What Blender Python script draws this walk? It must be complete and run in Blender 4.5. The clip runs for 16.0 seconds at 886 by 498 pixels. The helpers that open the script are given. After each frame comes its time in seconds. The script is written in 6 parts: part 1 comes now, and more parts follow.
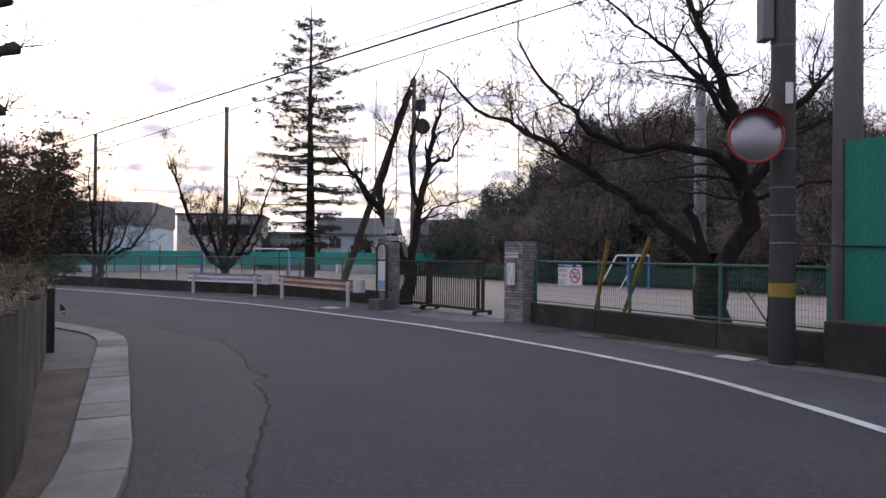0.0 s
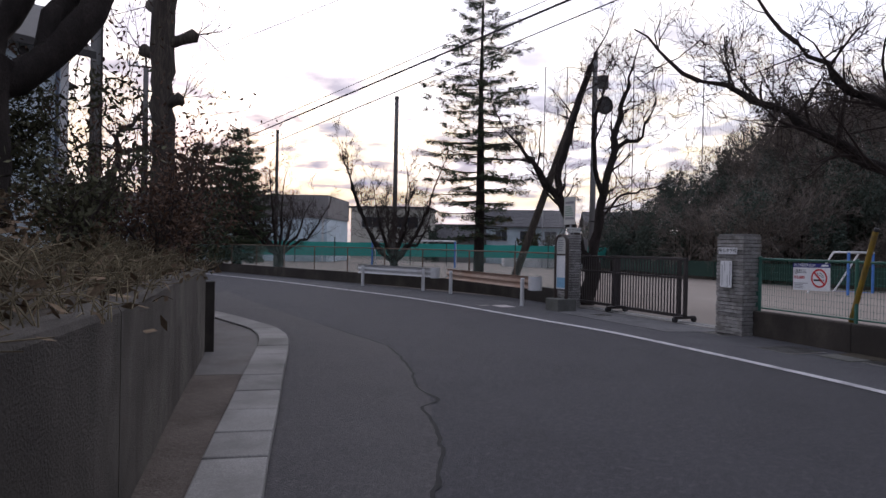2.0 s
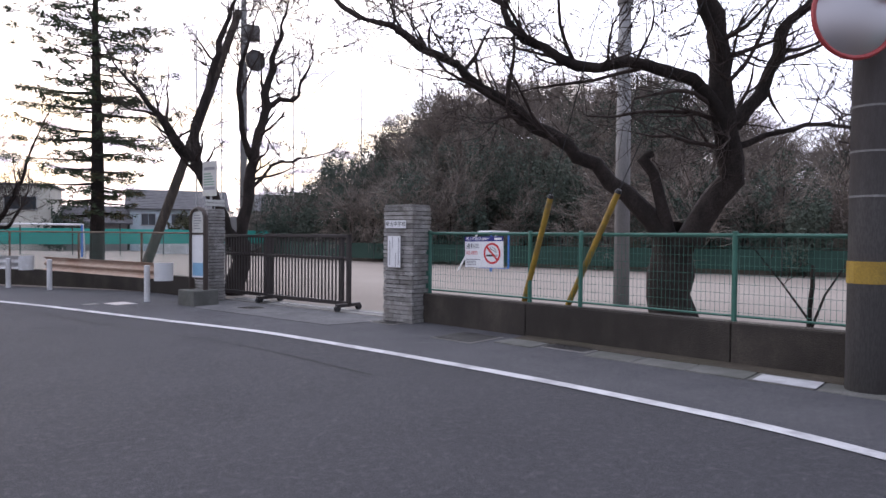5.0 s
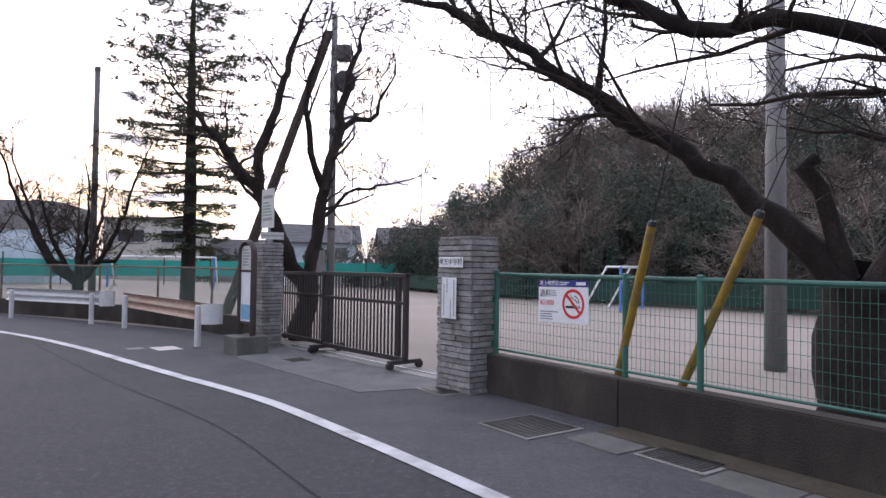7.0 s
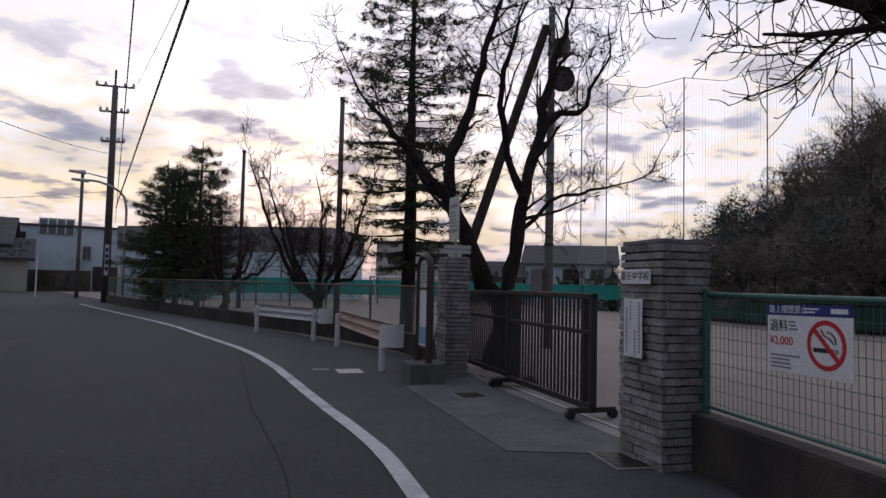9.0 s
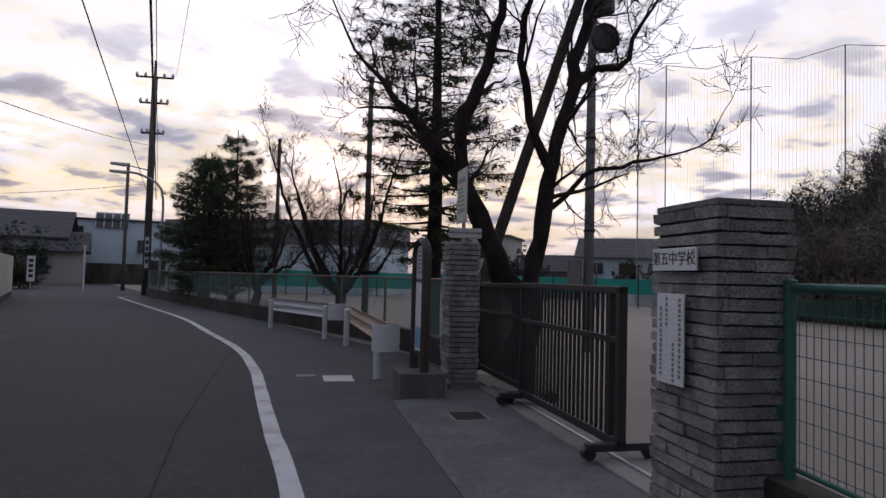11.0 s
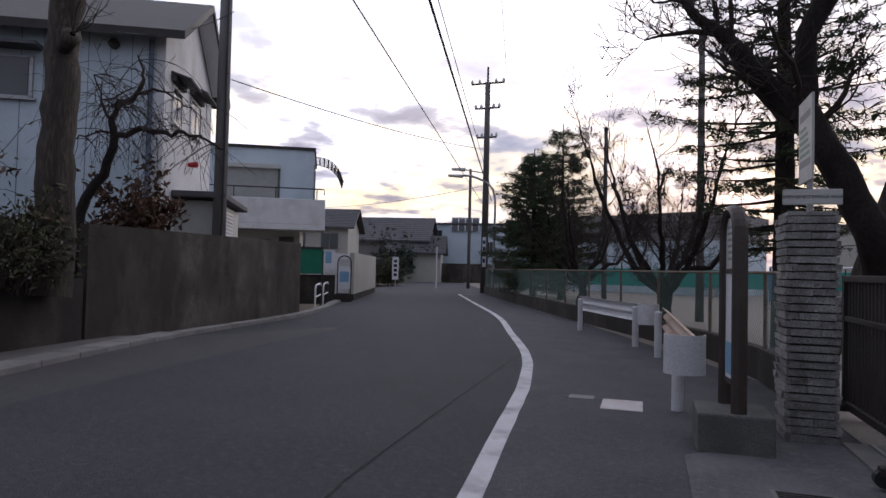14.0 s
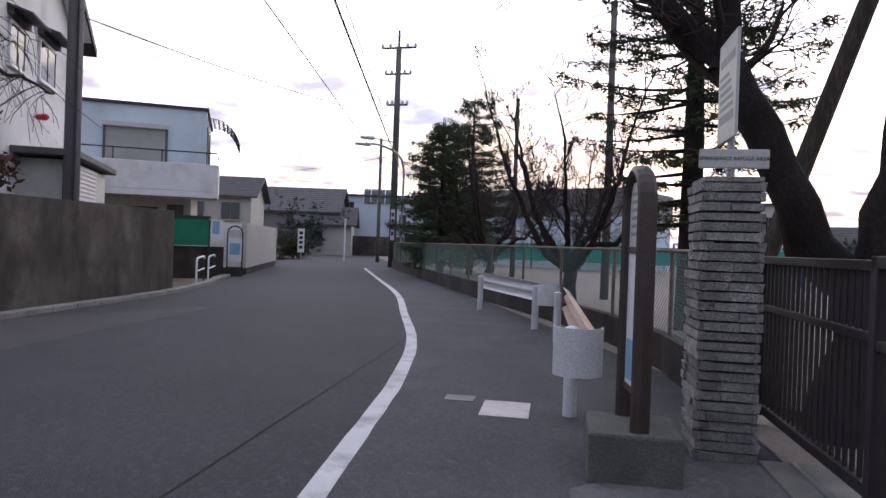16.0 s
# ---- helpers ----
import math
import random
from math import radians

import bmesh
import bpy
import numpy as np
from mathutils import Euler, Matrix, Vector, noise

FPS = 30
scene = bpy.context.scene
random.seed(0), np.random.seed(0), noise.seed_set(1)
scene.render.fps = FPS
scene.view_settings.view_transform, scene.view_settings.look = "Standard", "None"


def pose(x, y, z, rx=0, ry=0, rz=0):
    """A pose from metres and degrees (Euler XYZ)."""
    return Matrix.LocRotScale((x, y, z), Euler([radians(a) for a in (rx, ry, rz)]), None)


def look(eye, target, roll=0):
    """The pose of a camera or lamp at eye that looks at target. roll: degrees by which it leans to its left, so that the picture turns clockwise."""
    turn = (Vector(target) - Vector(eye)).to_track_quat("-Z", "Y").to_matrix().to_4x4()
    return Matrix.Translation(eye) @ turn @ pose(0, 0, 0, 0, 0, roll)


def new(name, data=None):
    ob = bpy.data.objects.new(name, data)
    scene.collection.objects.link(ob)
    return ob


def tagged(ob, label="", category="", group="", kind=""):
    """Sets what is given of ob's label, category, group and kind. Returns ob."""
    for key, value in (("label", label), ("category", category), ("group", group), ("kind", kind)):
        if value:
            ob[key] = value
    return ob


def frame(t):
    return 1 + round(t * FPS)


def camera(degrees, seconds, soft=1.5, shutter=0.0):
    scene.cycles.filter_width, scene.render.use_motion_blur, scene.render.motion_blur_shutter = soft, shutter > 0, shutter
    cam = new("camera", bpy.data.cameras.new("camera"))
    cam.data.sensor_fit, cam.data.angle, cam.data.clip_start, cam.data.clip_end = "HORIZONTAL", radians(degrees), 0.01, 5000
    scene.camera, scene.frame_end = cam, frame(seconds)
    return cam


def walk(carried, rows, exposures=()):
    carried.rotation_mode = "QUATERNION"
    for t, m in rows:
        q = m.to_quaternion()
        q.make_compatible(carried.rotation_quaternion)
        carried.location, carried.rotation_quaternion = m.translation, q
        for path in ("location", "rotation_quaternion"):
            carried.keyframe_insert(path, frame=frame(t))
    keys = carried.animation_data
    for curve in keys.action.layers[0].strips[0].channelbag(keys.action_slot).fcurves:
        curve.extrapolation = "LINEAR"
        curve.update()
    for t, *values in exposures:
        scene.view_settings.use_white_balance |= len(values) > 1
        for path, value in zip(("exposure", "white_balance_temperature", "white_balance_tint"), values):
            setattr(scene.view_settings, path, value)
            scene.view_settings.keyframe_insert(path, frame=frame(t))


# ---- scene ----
cam = camera(68.5, 16.0)

PATH = [
    (0, (1.142, -0.686, 1.559), (1.033, 1.311, 1.574), 0.5),
    (0.5, (1.102, -0.322, 1.634), (0.908, 1.668, 1.649), 0.9),
    (1, (0.924, 0.067, 1.593), (0.606, 2.042, 1.61), 0.7),
    (1.5, (0.661, 0.546, 1.582), (0.134, 2.475, 1.607), 1.0),
    (2, (0.478, 1.123, 1.556), (-0.121, 3.032, 1.543), 1.1),
    (2.5, (0.313, 1.591, 1.511), (-0.347, 3.479, 1.487), 0.9),
    (3, (0.192, 2.003, 1.471), (-0.108, 3.98, 1.415), 1.5),
    (3.5, (0.132, 2.454, 1.468), (0.187, 4.451, 1.382), 0.4),
    (4, (0.158, 2.933, 1.361), (0.36, 4.922, 1.319), 1.1),
    (4.2, (0.231, 3.134, 1.344), (0.513, 5.113, 1.314), 1.3),
    (6.3, (1.457, 5.563, 1.487), (1.889, 7.514, 1.419), 0.3),
    (6.5, (1.626, 5.782, 1.491), (1.976, 7.75, 1.439), 0.4),
    (7, (1.929, 6.364, 1.499), (1.896, 8.363, 1.551), 0.8),
    (7.5, (2.303, 6.975, 1.547), (2.066, 8.959, 1.638), 1.0),
    (8, (2.478, 7.456, 1.51), (1.91, 9.373, 1.581), 0.7),
    (8.5, (2.572, 7.939, 1.442), (1.922, 9.828, 1.523), 1.1),
    (9, (2.655, 8.5, 1.448), (1.839, 10.322, 1.555), 1.3),
    (9.5, (2.618, 9.053, 1.426), (1.745, 10.852, 1.497), 1.3),
    (9.7, (2.584, 9.193, 1.388), (1.698, 10.984, 1.465), 1.4),
    (11.8, (2.43, 11.245, 1.43), (1.27, 12.872, 1.515), 2.1),
    (12, (2.35, 11.395, 1.405), (1.097, 12.952, 1.491), 2.6),
    (12.5, (2.288, 11.738, 1.389), (0.728, 12.986, 1.478), 2.6),
    (13, (2.112, 12.028, 1.39), (0.488, 13.191, 1.479), 2.0),
    (13.5, (1.894, 12.342, 1.379), (0.201, 13.405, 1.444), 1.4),
    (14, (1.697, 12.612, 1.337), (-0.018, 13.639, 1.398), 1.3),
    (14.5, (1.496, 12.879, 1.368), (-0.191, 13.953, 1.386), 0.0),
    (15, (1.345, 13.188, 1.383), (-0.373, 14.212, 1.37), 0.2),
    (15.5, (1.117, 13.503, 1.342), (-0.498, 14.684, 1.341), 1.8),
    (16, (0.889, 13.776, 1.363), (-0.682, 15.014, 1.349), 2.0),
]
EXPOSURES = [(0, -0.65, 6080, 12), (1.5, -0.9, 6080, 12), (2.5, -1.05, 6080, 12), (3.5, -0.3, 6080, 12), (4.2, -0.15, 6080, 12), (6.3, 0.38, 6080, 12), (7, 0.03, 6080, 12), (8, -1.0, 6080, 12), (9, -1.65, 6080, 12), (9.7, -1.8, 6080, 12), (11.8, -1.5, 6080, 12), (13, -1.45, 6080, 12), (14, -1.2, 6080, 12), (14.6, -1.0, 6080, 12), (15.3, -0.7, 6080, 12), (16, -0.55, 6080, 12)]
walk(cam, [(t, look(eye, target, roll)) for t, eye, target, roll in PATH], EXPOSURES)

# ---------------------------------------------------------------- sky and sun
SUN_AZ, SUN_EL = radians(34), radians(5)      # azimuth to the left of +y
world = bpy.data.worlds.new("dusk_sky")
scene.world = world
world.use_nodes = True
wt = world.node_tree
wt.nodes.clear()


def node(tree, kind, **values):
    n = tree.nodes.new(kind)
    for key, value in values.items():
        if key.startswith("in_"):
            n.inputs[key[3:].replace("_", " ")].default_value = value
        elif key == "op":
            n.operation = value
        elif key == "blend":
            n.blend_type = value
        elif key == "dtype":
            n.data_type = value
    return n


def ramp(tree, source, stops):
    r = tree.nodes.new("ShaderNodeValToRGB")
    e = r.color_ramp.elements
    while len(e) < len(stops):
        e.new(0.5)
    for el, (p, c) in zip(e, stops):
        el.position = p
        el.color = (c, c, c, 1) if isinstance(c, (int, float)) else (*c, 1)
    tree.links.new(source, r.inputs[0])
    return r.outputs[0]


def maths(tree, op, a, b=None):
    n = tree.nodes.new("ShaderNodeMath")
    n.operation = op
    for i, v in enumerate((a, b)):
        if v is None:
            continue
        if isinstance(v, (int, float)):
            n.inputs[i].default_value = v
        else:
            tree.links.new(v, n.inputs[i])
    return n.outputs[0]


def mixed(tree, fac, a, b, blend="MIX"):
    n = tree.nodes.new("ShaderNodeMix")
    n.data_type, n.blend_type = "RGBA", blend
    for i, v in ((0, fac), (6, a), (7, b)):
        if isinstance(v, (int, float)):
            n.inputs[i].default_value = v
        elif isinstance(v, tuple):
            n.inputs[i].default_value = (*v, 1)
        else:
            tree.links.new(v, n.inputs[i])
    return n.outputs[2]


sky = wt.nodes.new("ShaderNodeTexSky")
sky.sky_type, sky.sun_disc = "NISHITA", False
sky.sun_elevation, sky.sun_rotation = SUN_EL, -SUN_AZ
sky.air_density, sky.dust_density = 1.2, 2.0
coord = wt.nodes.new("ShaderNodeTexCoord")
sep = wt.nodes.new("ShaderNodeSeparateXYZ")
wt.links.new(coord.outputs["Generated"], sep.inputs[0])
up = maths(wt, "MAXIMUM", sep.outputs[2], 0.0)
den = maths(wt, "ADD", up, 0.13)
comb = wt.nodes.new("ShaderNodeCombineXYZ")
wt.links.new(maths(wt, "DIVIDE", sep.outputs[0], den), comb.inputs[0])
wt.links.new(maths(wt, "DIVIDE", sep.outputs[1], den), comb.inputs[1])
# a bright veil over the whole dusk sky, brightest where the sun stands behind it, and small grey clouds under it
toward = maths(wt, "ADD", maths(wt, "MULTIPLY", sep.outputs[0], -math.sin(SUN_AZ)), maths(wt, "MULTIPLY", sep.outputs[1], math.cos(SUN_AZ)))
side = maths(wt, "ADD", maths(wt, "MULTIPLY", toward, 0.5), 0.5)
veil = mixed(wt, ramp(wt, side, [(0.0, 0.0), (0.45, 0.22), (1.0, 1.0)]), (0.80, 0.84, 1.02), (3.3, 3.2, 3.5))
veil = mixed(wt, 1.0, veil, mixed(wt, 1.0, sky.outputs[0], (0.06, 0.052, 0.055), "MULTIPLY"), "ADD")
low = node(wt, "ShaderNodeTexNoise", in_Scale=3.5, in_Detail=6.0, in_Roughness=0.5)
wt.links.new(comb.outputs[0], low.inputs["Vector"])
band = ramp(wt, up, [(0.0, 0.75), (0.10, 0.95), (0.22, 0.85), (0.33, 0.4), (0.46, 0.05)])
puffs = maths(wt, "MULTIPLY", ramp(wt, low.outputs[0], [(0.54, 0.0), (0.60, 0.7), (0.70, 1.0)]), band)
rims = maths(wt, "MULTIPLY", maths(wt, "MULTIPLY", ramp(wt, low.outputs[0], [(0.46, 0.0), (0.53, 0.6), (0.59, 0.0)]), band), ramp(wt, side, [(0.66, 0.0), (0.90, 1.0)]))
glow = node(wt, "ShaderNodeTexNoise", in_Scale=0.8, in_Detail=3.0)
wt.links.new(comb.outputs[0], glow.inputs["Vector"])
warm = maths(wt, "MULTIPLY", maths(wt, "MULTIPLY", ramp(wt, glow.outputs[0], [(0.42, 0.0), (0.60, 0.8)]), ramp(wt, side, [(0.62, 0.0), (0.92, 1.0)])), ramp(wt, up, [(0.04, 1.0), (0.42, 0.0)]))
clouded = mixed(wt, warm, veil, (3.2, 2.45, 1.35))
clouded = mixed(wt, rims, clouded, (3.3, 2.5, 1.35))
clouded = mixed(wt, puffs, clouded, (0.84, 0.75, 0.92))
blue = node(wt, "ShaderNodeTexNoise", in_Scale=0.9, in_Detail=3.0)
wt.links.new(comb.outputs[0], blue.inputs["Vector"])
clouded = mixed(wt, maths(wt, "MULTIPLY", ramp(wt, blue.outputs[0], [(0.55, 0.0), (0.75, 1.0)]), 0.55), clouded, (0.85, 1.05, 1.5))
horizon = ramp(wt, up, [(0.0, 1.0), (0.05, 0.5), (0.12, 0.0)])
clouded = mixed(wt, maths(wt, "MULTIPLY", horizon, 0.75), clouded, (0.70, 0.66, 0.82))
back = node(wt, "ShaderNodeBackground", in_Strength=1.0)
wt.links.new(clouded, back.inputs[0])
wout = wt.nodes.new("ShaderNodeOutputWorld")
wt.links.new(back.outputs[0], wout.inputs[0])

sun = bpy.data.lights.new("sun", "SUN")
sun.energy, sun.angle, sun.color = 0.5, radians(14), (1.0, 0.86, 0.7)
sun_ob = new("sun", sun)
sun_ob.matrix_world = look((0, 0, 30), (30 * math.sin(SUN_AZ) * math.cos(SUN_EL), -30 * math.cos(SUN_AZ) * math.cos(SUN_EL), 30 - 30 * math.sin(SUN_EL)))


# ---------------------------------------------------------------- materials
def mat(name, a, b, rough=0.85, scale=2.0, fine=60.0, bump=0.25, metal=0.0, c=None, cscale=0.5, island=0.0, each=0.0, stretch=(1, 1, 1), contrast=(0.35, 0.68), spec=0.4, grain=0.5, speck=None, streak=None):
    """Two colours over two scales of noise, with relief; c: stains of a third colour; island, each: change from piece to piece."""
    m = bpy.data.materials.new(name)
    m.use_nodes = True
    t = m.node_tree
    p = t.nodes["Principled BSDF"]
    geo = t.nodes.new("ShaderNodeNewGeometry")
    mp = t.nodes.new("ShaderNodeMapping")
    mp.inputs["Scale"].default_value = stretch
    t.links.new(geo.outputs["Position"], mp.inputs[0])
    big = node(t, "ShaderNodeTexNoise", in_Scale=scale, in_Detail=5.0, in_Roughness=0.6)
    small = node(t, "ShaderNodeTexNoise", in_Scale=fine, in_Detail=3.0, in_Roughness=0.7)
    for n in (big, small):
        t.links.new(mp.outputs[0], n.inputs["Vector"])
    col = mixed(t, ramp(t, big.outputs[0], [(contrast[0], 0.0), (contrast[1], 1.0)]), a, b)
    dark = tuple(v * 0.6 for v in a)
    col = mixed(t, maths(t, "MULTIPLY", ramp(t, small.outputs[0], [(0.42, 1.0), (0.58, 0.0)]), grain), col, dark)
    if c:
        st = node(t, "ShaderNodeTexNoise", in_Scale=cscale, in_Detail=8.0, in_Roughness=0.65)
        t.links.new(mp.outputs[0], st.inputs["Vector"])
        col = mixed(t, ramp(t, st.outputs[0], [(0.48, 0.0), (0.66, 0.9)]), col, c)
    if speck:
        sp_ = node(t, "ShaderNodeTexNoise", in_Scale=150.0, in_Detail=1.0)
        t.links.new(mp.outputs[0], sp_.inputs["Vector"])
        col = mixed(t, ramp(t, sp_.outputs[0], [(0.60, 0.0), (0.70, 1.0)]), col, speck)
        sp_ = node(t, "ShaderNodeTexNoise", in_Scale=17.0, in_Detail=4.0, in_Roughness=0.75)
        t.links.new(mp.outputs[0], sp_.inputs["Vector"])
        col = mixed(t, maths(t, "MULTIPLY", ramp(t, sp_.outputs[0], [(0.53, 0.0), (0.72, 1.0)]), 0.6), col, speck)
        col = mixed(t, maths(t, "MULTIPLY", ramp(t, sp_.outputs[0], [(0.28, 1.0), (0.45, 0.0)]), 0.5), col, dark)
    if streak:
        flow = t.nodes.new("ShaderNodeMapping")
        flow.inputs["Scale"].default_value = (1, 1, 0.38)
        t.links.new(geo.outputs["Position"], flow.inputs[0])
        for size, lo_, hi_ in ((0.9, 0.42, 0.60), (4.0, 0.50, 0.66)):
            st = node(t, "ShaderNodeTexNoise", in_Scale=size, in_Detail=6.0, in_Roughness=0.6)
            t.links.new(flow.outputs[0], st.inputs["Vector"])
            col = mixed(t, maths(t, "MULTIPLY", ramp(t, st.outputs[0], [(lo_, 0.0), (hi_, 1.0)]), 0.8 if size < 2 else 0.4), col, streak)
    for amount, which in ((island, geo.outputs["Random Per Island"]), (each, None)):
        if amount:
            src = which
            if src is None:
                src = t.nodes.new("ShaderNodeObjectInfo").outputs["Random"]
            v = ramp(t, src, [(0.0, 1 - amount), (1.0, 1 + amount)])
            col = mixed(t, 1.0, col, v, "MULTIPLY")
    t.links.new(col, p.inputs["Base Color"])
    t.links.new(ramp(t, small.outputs[0], [(0.2, max(0.02, rough - 0.12)), (0.8, min(1, rough + 0.1))]), p.inputs["Roughness"])
    p.inputs["Metallic"].default_value = metal
    p.inputs["Specular IOR Level"].default_value = spec
    if bump:
        bp = node(t, "ShaderNodeBump", in_Strength=bump, in_Distance=0.02)
        t.links.new(small.outputs[0], bp.inputs["Height"])
        t.links.new(bp.outputs[0], p.inputs["Normal"])
    return m


ASPHALT = mat("asphalt", (0.043, 0.042, 0.050), (0.066, 0.064, 0.073), 0.85, 0.9, 85, 1.0, grain=0.9, c=(0.040, 0.039, 0.046), cscale=0.45, speck=(0.13, 0.125, 0.13))
ASPHALT_OLD = mat("old_asphalt", (0.066, 0.062, 0.065), (0.086, 0.081, 0.083), 0.9, 1.1, 80, 0.9, c=(0.056, 0.053, 0.056), cscale=0.5, grain=0.75, speck=(0.14, 0.13, 0.13))
ASPHALT_SIDE = mat("footway_asphalt", (0.056, 0.055, 0.064), (0.100, 0.098, 0.107), 0.85, 1.5, 80, 0.8, c=(0.054, 0.052, 0.059), cscale=0.6, grain=0.75, speck=(0.13, 0.128, 0.135))
CRACK = mat("crack", (0.012, 0.012, 0.012), (0.02, 0.02, 0.02), 0.95, 8, 90, 0.2)
PAINT = mat("road_paint", (0.52, 0.51, 0.52), (0.62, 0.61, 0.62), 0.7, 3, 120, 0.3, c=(0.26, 0.25, 0.26), cscale=2.2)
EARTH = mat("earth", (0.10, 0.075, 0.05), (0.16, 0.125, 0.09), 0.95, 0.6, 40, 0.6)
SAND = mat("schoolyard_sand", (0.235, 0.20, 0.172), (0.295, 0.255, 0.22), 0.95, 0.12, 30, 0.3, c=(0.20, 0.168, 0.142), cscale=0.08)
CONCRETE = mat("concrete", (0.20, 0.19, 0.18), (0.28, 0.27, 0.255), 0.9, 1.2, 70, 0.4, c=(0.12, 0.115, 0.105), cscale=0.9, each=0.12)
WALLCON = mat("stained_concrete", (0.078, 0.067, 0.055), (0.20, 0.178, 0.152), 0.92, 1.8, 60, 0.8, c=(0.045, 0.036, 0.028), cscale=0.9, streak=(0.034, 0.028, 0.023))
BLOCKCON = mat("mossy_concrete", (0.105, 0.104, 0.096), (0.17, 0.166, 0.155), 0.92, 3, 60, 0.6, c=(0.085, 0.088, 0.075), cscale=2.5)
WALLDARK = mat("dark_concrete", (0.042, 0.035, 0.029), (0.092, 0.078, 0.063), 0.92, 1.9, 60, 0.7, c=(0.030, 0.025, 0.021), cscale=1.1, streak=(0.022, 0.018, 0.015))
STONE = mat("split_stone", (0.27, 0.26, 0.25), (0.44, 0.42, 0.405), 0.9, 9, 70, 1.0, c=(0.17, 0.155, 0.14), cscale=3.5, each=0.22, grain=0.7)
MORTAR = mat("mortar", (0.055, 0.050, 0.047), (0.085, 0.078, 0.072), 0.95, 5, 80, 0.4)
POLE = mat("pole_concrete", (0.17, 0.165, 0.165), (0.23, 0.225, 0.22), 0.85, 2.0, 90, 0.25, c=(0.12, 0.115, 0.11), cscale=0.9, stretch=(1, 1, 0.2))
POLE_DARK = mat("aged_pole", (0.10, 0.094, 0.092), (0.15, 0.14, 0.135), 0.85, 2.0, 90, 0.3, c=(0.06, 0.052, 0.05), cscale=0.9, stretch=(1, 1, 0.2))
BARK = mat("cherry_bark", (0.024, 0.0195, 0.018), (0.052, 0.042, 0.038), 0.92, 4, 45, 0.9, c=(0.020, 0.017, 0.015), cscale=1.5, stretch=(1, 1, 0.6), spec=0.12)
BARK_PALE = mat("pale_bark", (0.050, 0.039, 0.031), (0.105, 0.085, 0.066), 0.92, 9, 26, 1.0, c=(0.030, 0.025, 0.021), cscale=6, stretch=(1, 1, 0.16), grain=0.8)
TWIG = mat("bare_twigs", (0.042, 0.033, 0.030), (0.075, 0.058, 0.051), 0.9, 4, 60, 0.2, spec=0.12)
NEEDLE = mat("cedar_needles", (0.050, 0.070, 0.042), (0.092, 0.110, 0.062), 0.8, 1.5, 30, 0.0, island=0.45, spec=0.12)
NEEDLE_TAN = mat("cedar_dry_tips", (0.085, 0.065, 0.030), (0.13, 0.10, 0.05), 0.8, 1.5, 30, 0.0, island=0.4, spec=0.12)
EVERGREEN = mat("evergreen_leaves", (0.050, 0.068, 0.056), (0.090, 0.102, 0.080), 0.75, 0.15, 12, 0.0, island=0.28, spec=0.12)
BROWNWOOD = mat("winter_twigs", (0.14, 0.118, 0.104), (0.225, 0.19, 0.164), 0.9, 0.15, 12, 0.0, island=0.4, spec=0.12)
REDLEAF = mat("brown_red_leaves", (0.075, 0.045, 0.032), (0.13, 0.078, 0.052), 0.8, 2, 30, 0.0, island=0.5, spec=0.12)
BUSHLEAF = mat("hedge_leaves", (0.055, 0.056, 0.034), (0.10, 0.096, 0.056), 0.8, 2, 30, 0.0, island=0.5, spec=0.12)
DRYGRASS = mat("dry_grass", (0.13, 0.105, 0.065), (0.22, 0.18, 0.115), 0.9, 3, 40, 0.0, island=0.4, spec=0.12)
LITTER = mat("leaf_litter", (0.055, 0.044, 0.033), (0.095, 0.078, 0.058), 0.95, 3, 25, 0.9, c=(0.05, 0.045, 0.025), cscale=0.9)
DEADLEAF = mat("dead_leaves", (0.11, 0.075, 0.048), (0.20, 0.15, 0.10), 0.9, 3, 40, 0.0, island=0.5, spec=0.12)
GATE_PAINT = mat("gate_paint", (0.024, 0.019, 0.019), (0.036, 0.029, 0.028), 0.5, 4, 90, 0.1)
BRONZE = mat("bronze_paint", (0.050, 0.036, 0.030), (0.070, 0.052, 0.044), 0.45, 4, 90, 0.1)
GREEN = mat("green_fence_paint", (0.035, 0.115, 0.085), (0.05, 0.15, 0.115), 0.5, 4, 90, 0.1)
LINK = mat("chain_link_wire", (0.10, 0.17, 0.14), (0.14, 0.20, 0.17), 0.5, 5, 90, 0.0)
RUSTPOST = mat("rusty_post", (0.15, 0.10, 0.07), (0.22, 0.17, 0.13), 0.7, 6, 80, 0.2, c=(0.09, 0.05, 0.03), cscale=4)
TEAL = mat("teal_screen", (0.035, 0.30, 0.25), (0.05, 0.36, 0.30), 0.8, 0.4, 30, 0.1)
GREENNET = mat("dark_green_net", (0.012, 0.038, 0.028), (0.02, 0.052, 0.04), 0.85, 0.5, 30, 0.1)
GREENSHEET = mat("green_windbreak", (0.012, 0.17, 0.115), (0.02, 0.21, 0.145), 0.75, 0.8, 40, 0.15, stretch=(1, 1, 0.3))
WHITE_METAL = mat("white_painted_steel", (0.60, 0.60, 0.61), (0.72, 0.72, 0.72), 0.45, 3, 70, 0.1, c=(0.45, 0.43, 0.42), cscale=1.4)
RUST_METAL = mat("faded_rusty_steel", (0.42, 0.30, 0.23), (0.52, 0.40, 0.32), 0.6, 3, 70, 0.15, c=(0.30, 0.18, 0.12), cscale=1.4)
STEEL = mat("galvanised_steel", (0.34, 0.34, 0.35), (0.44, 0.44, 0.45), 0.45, 5, 70, 0.1, metal=0.6)
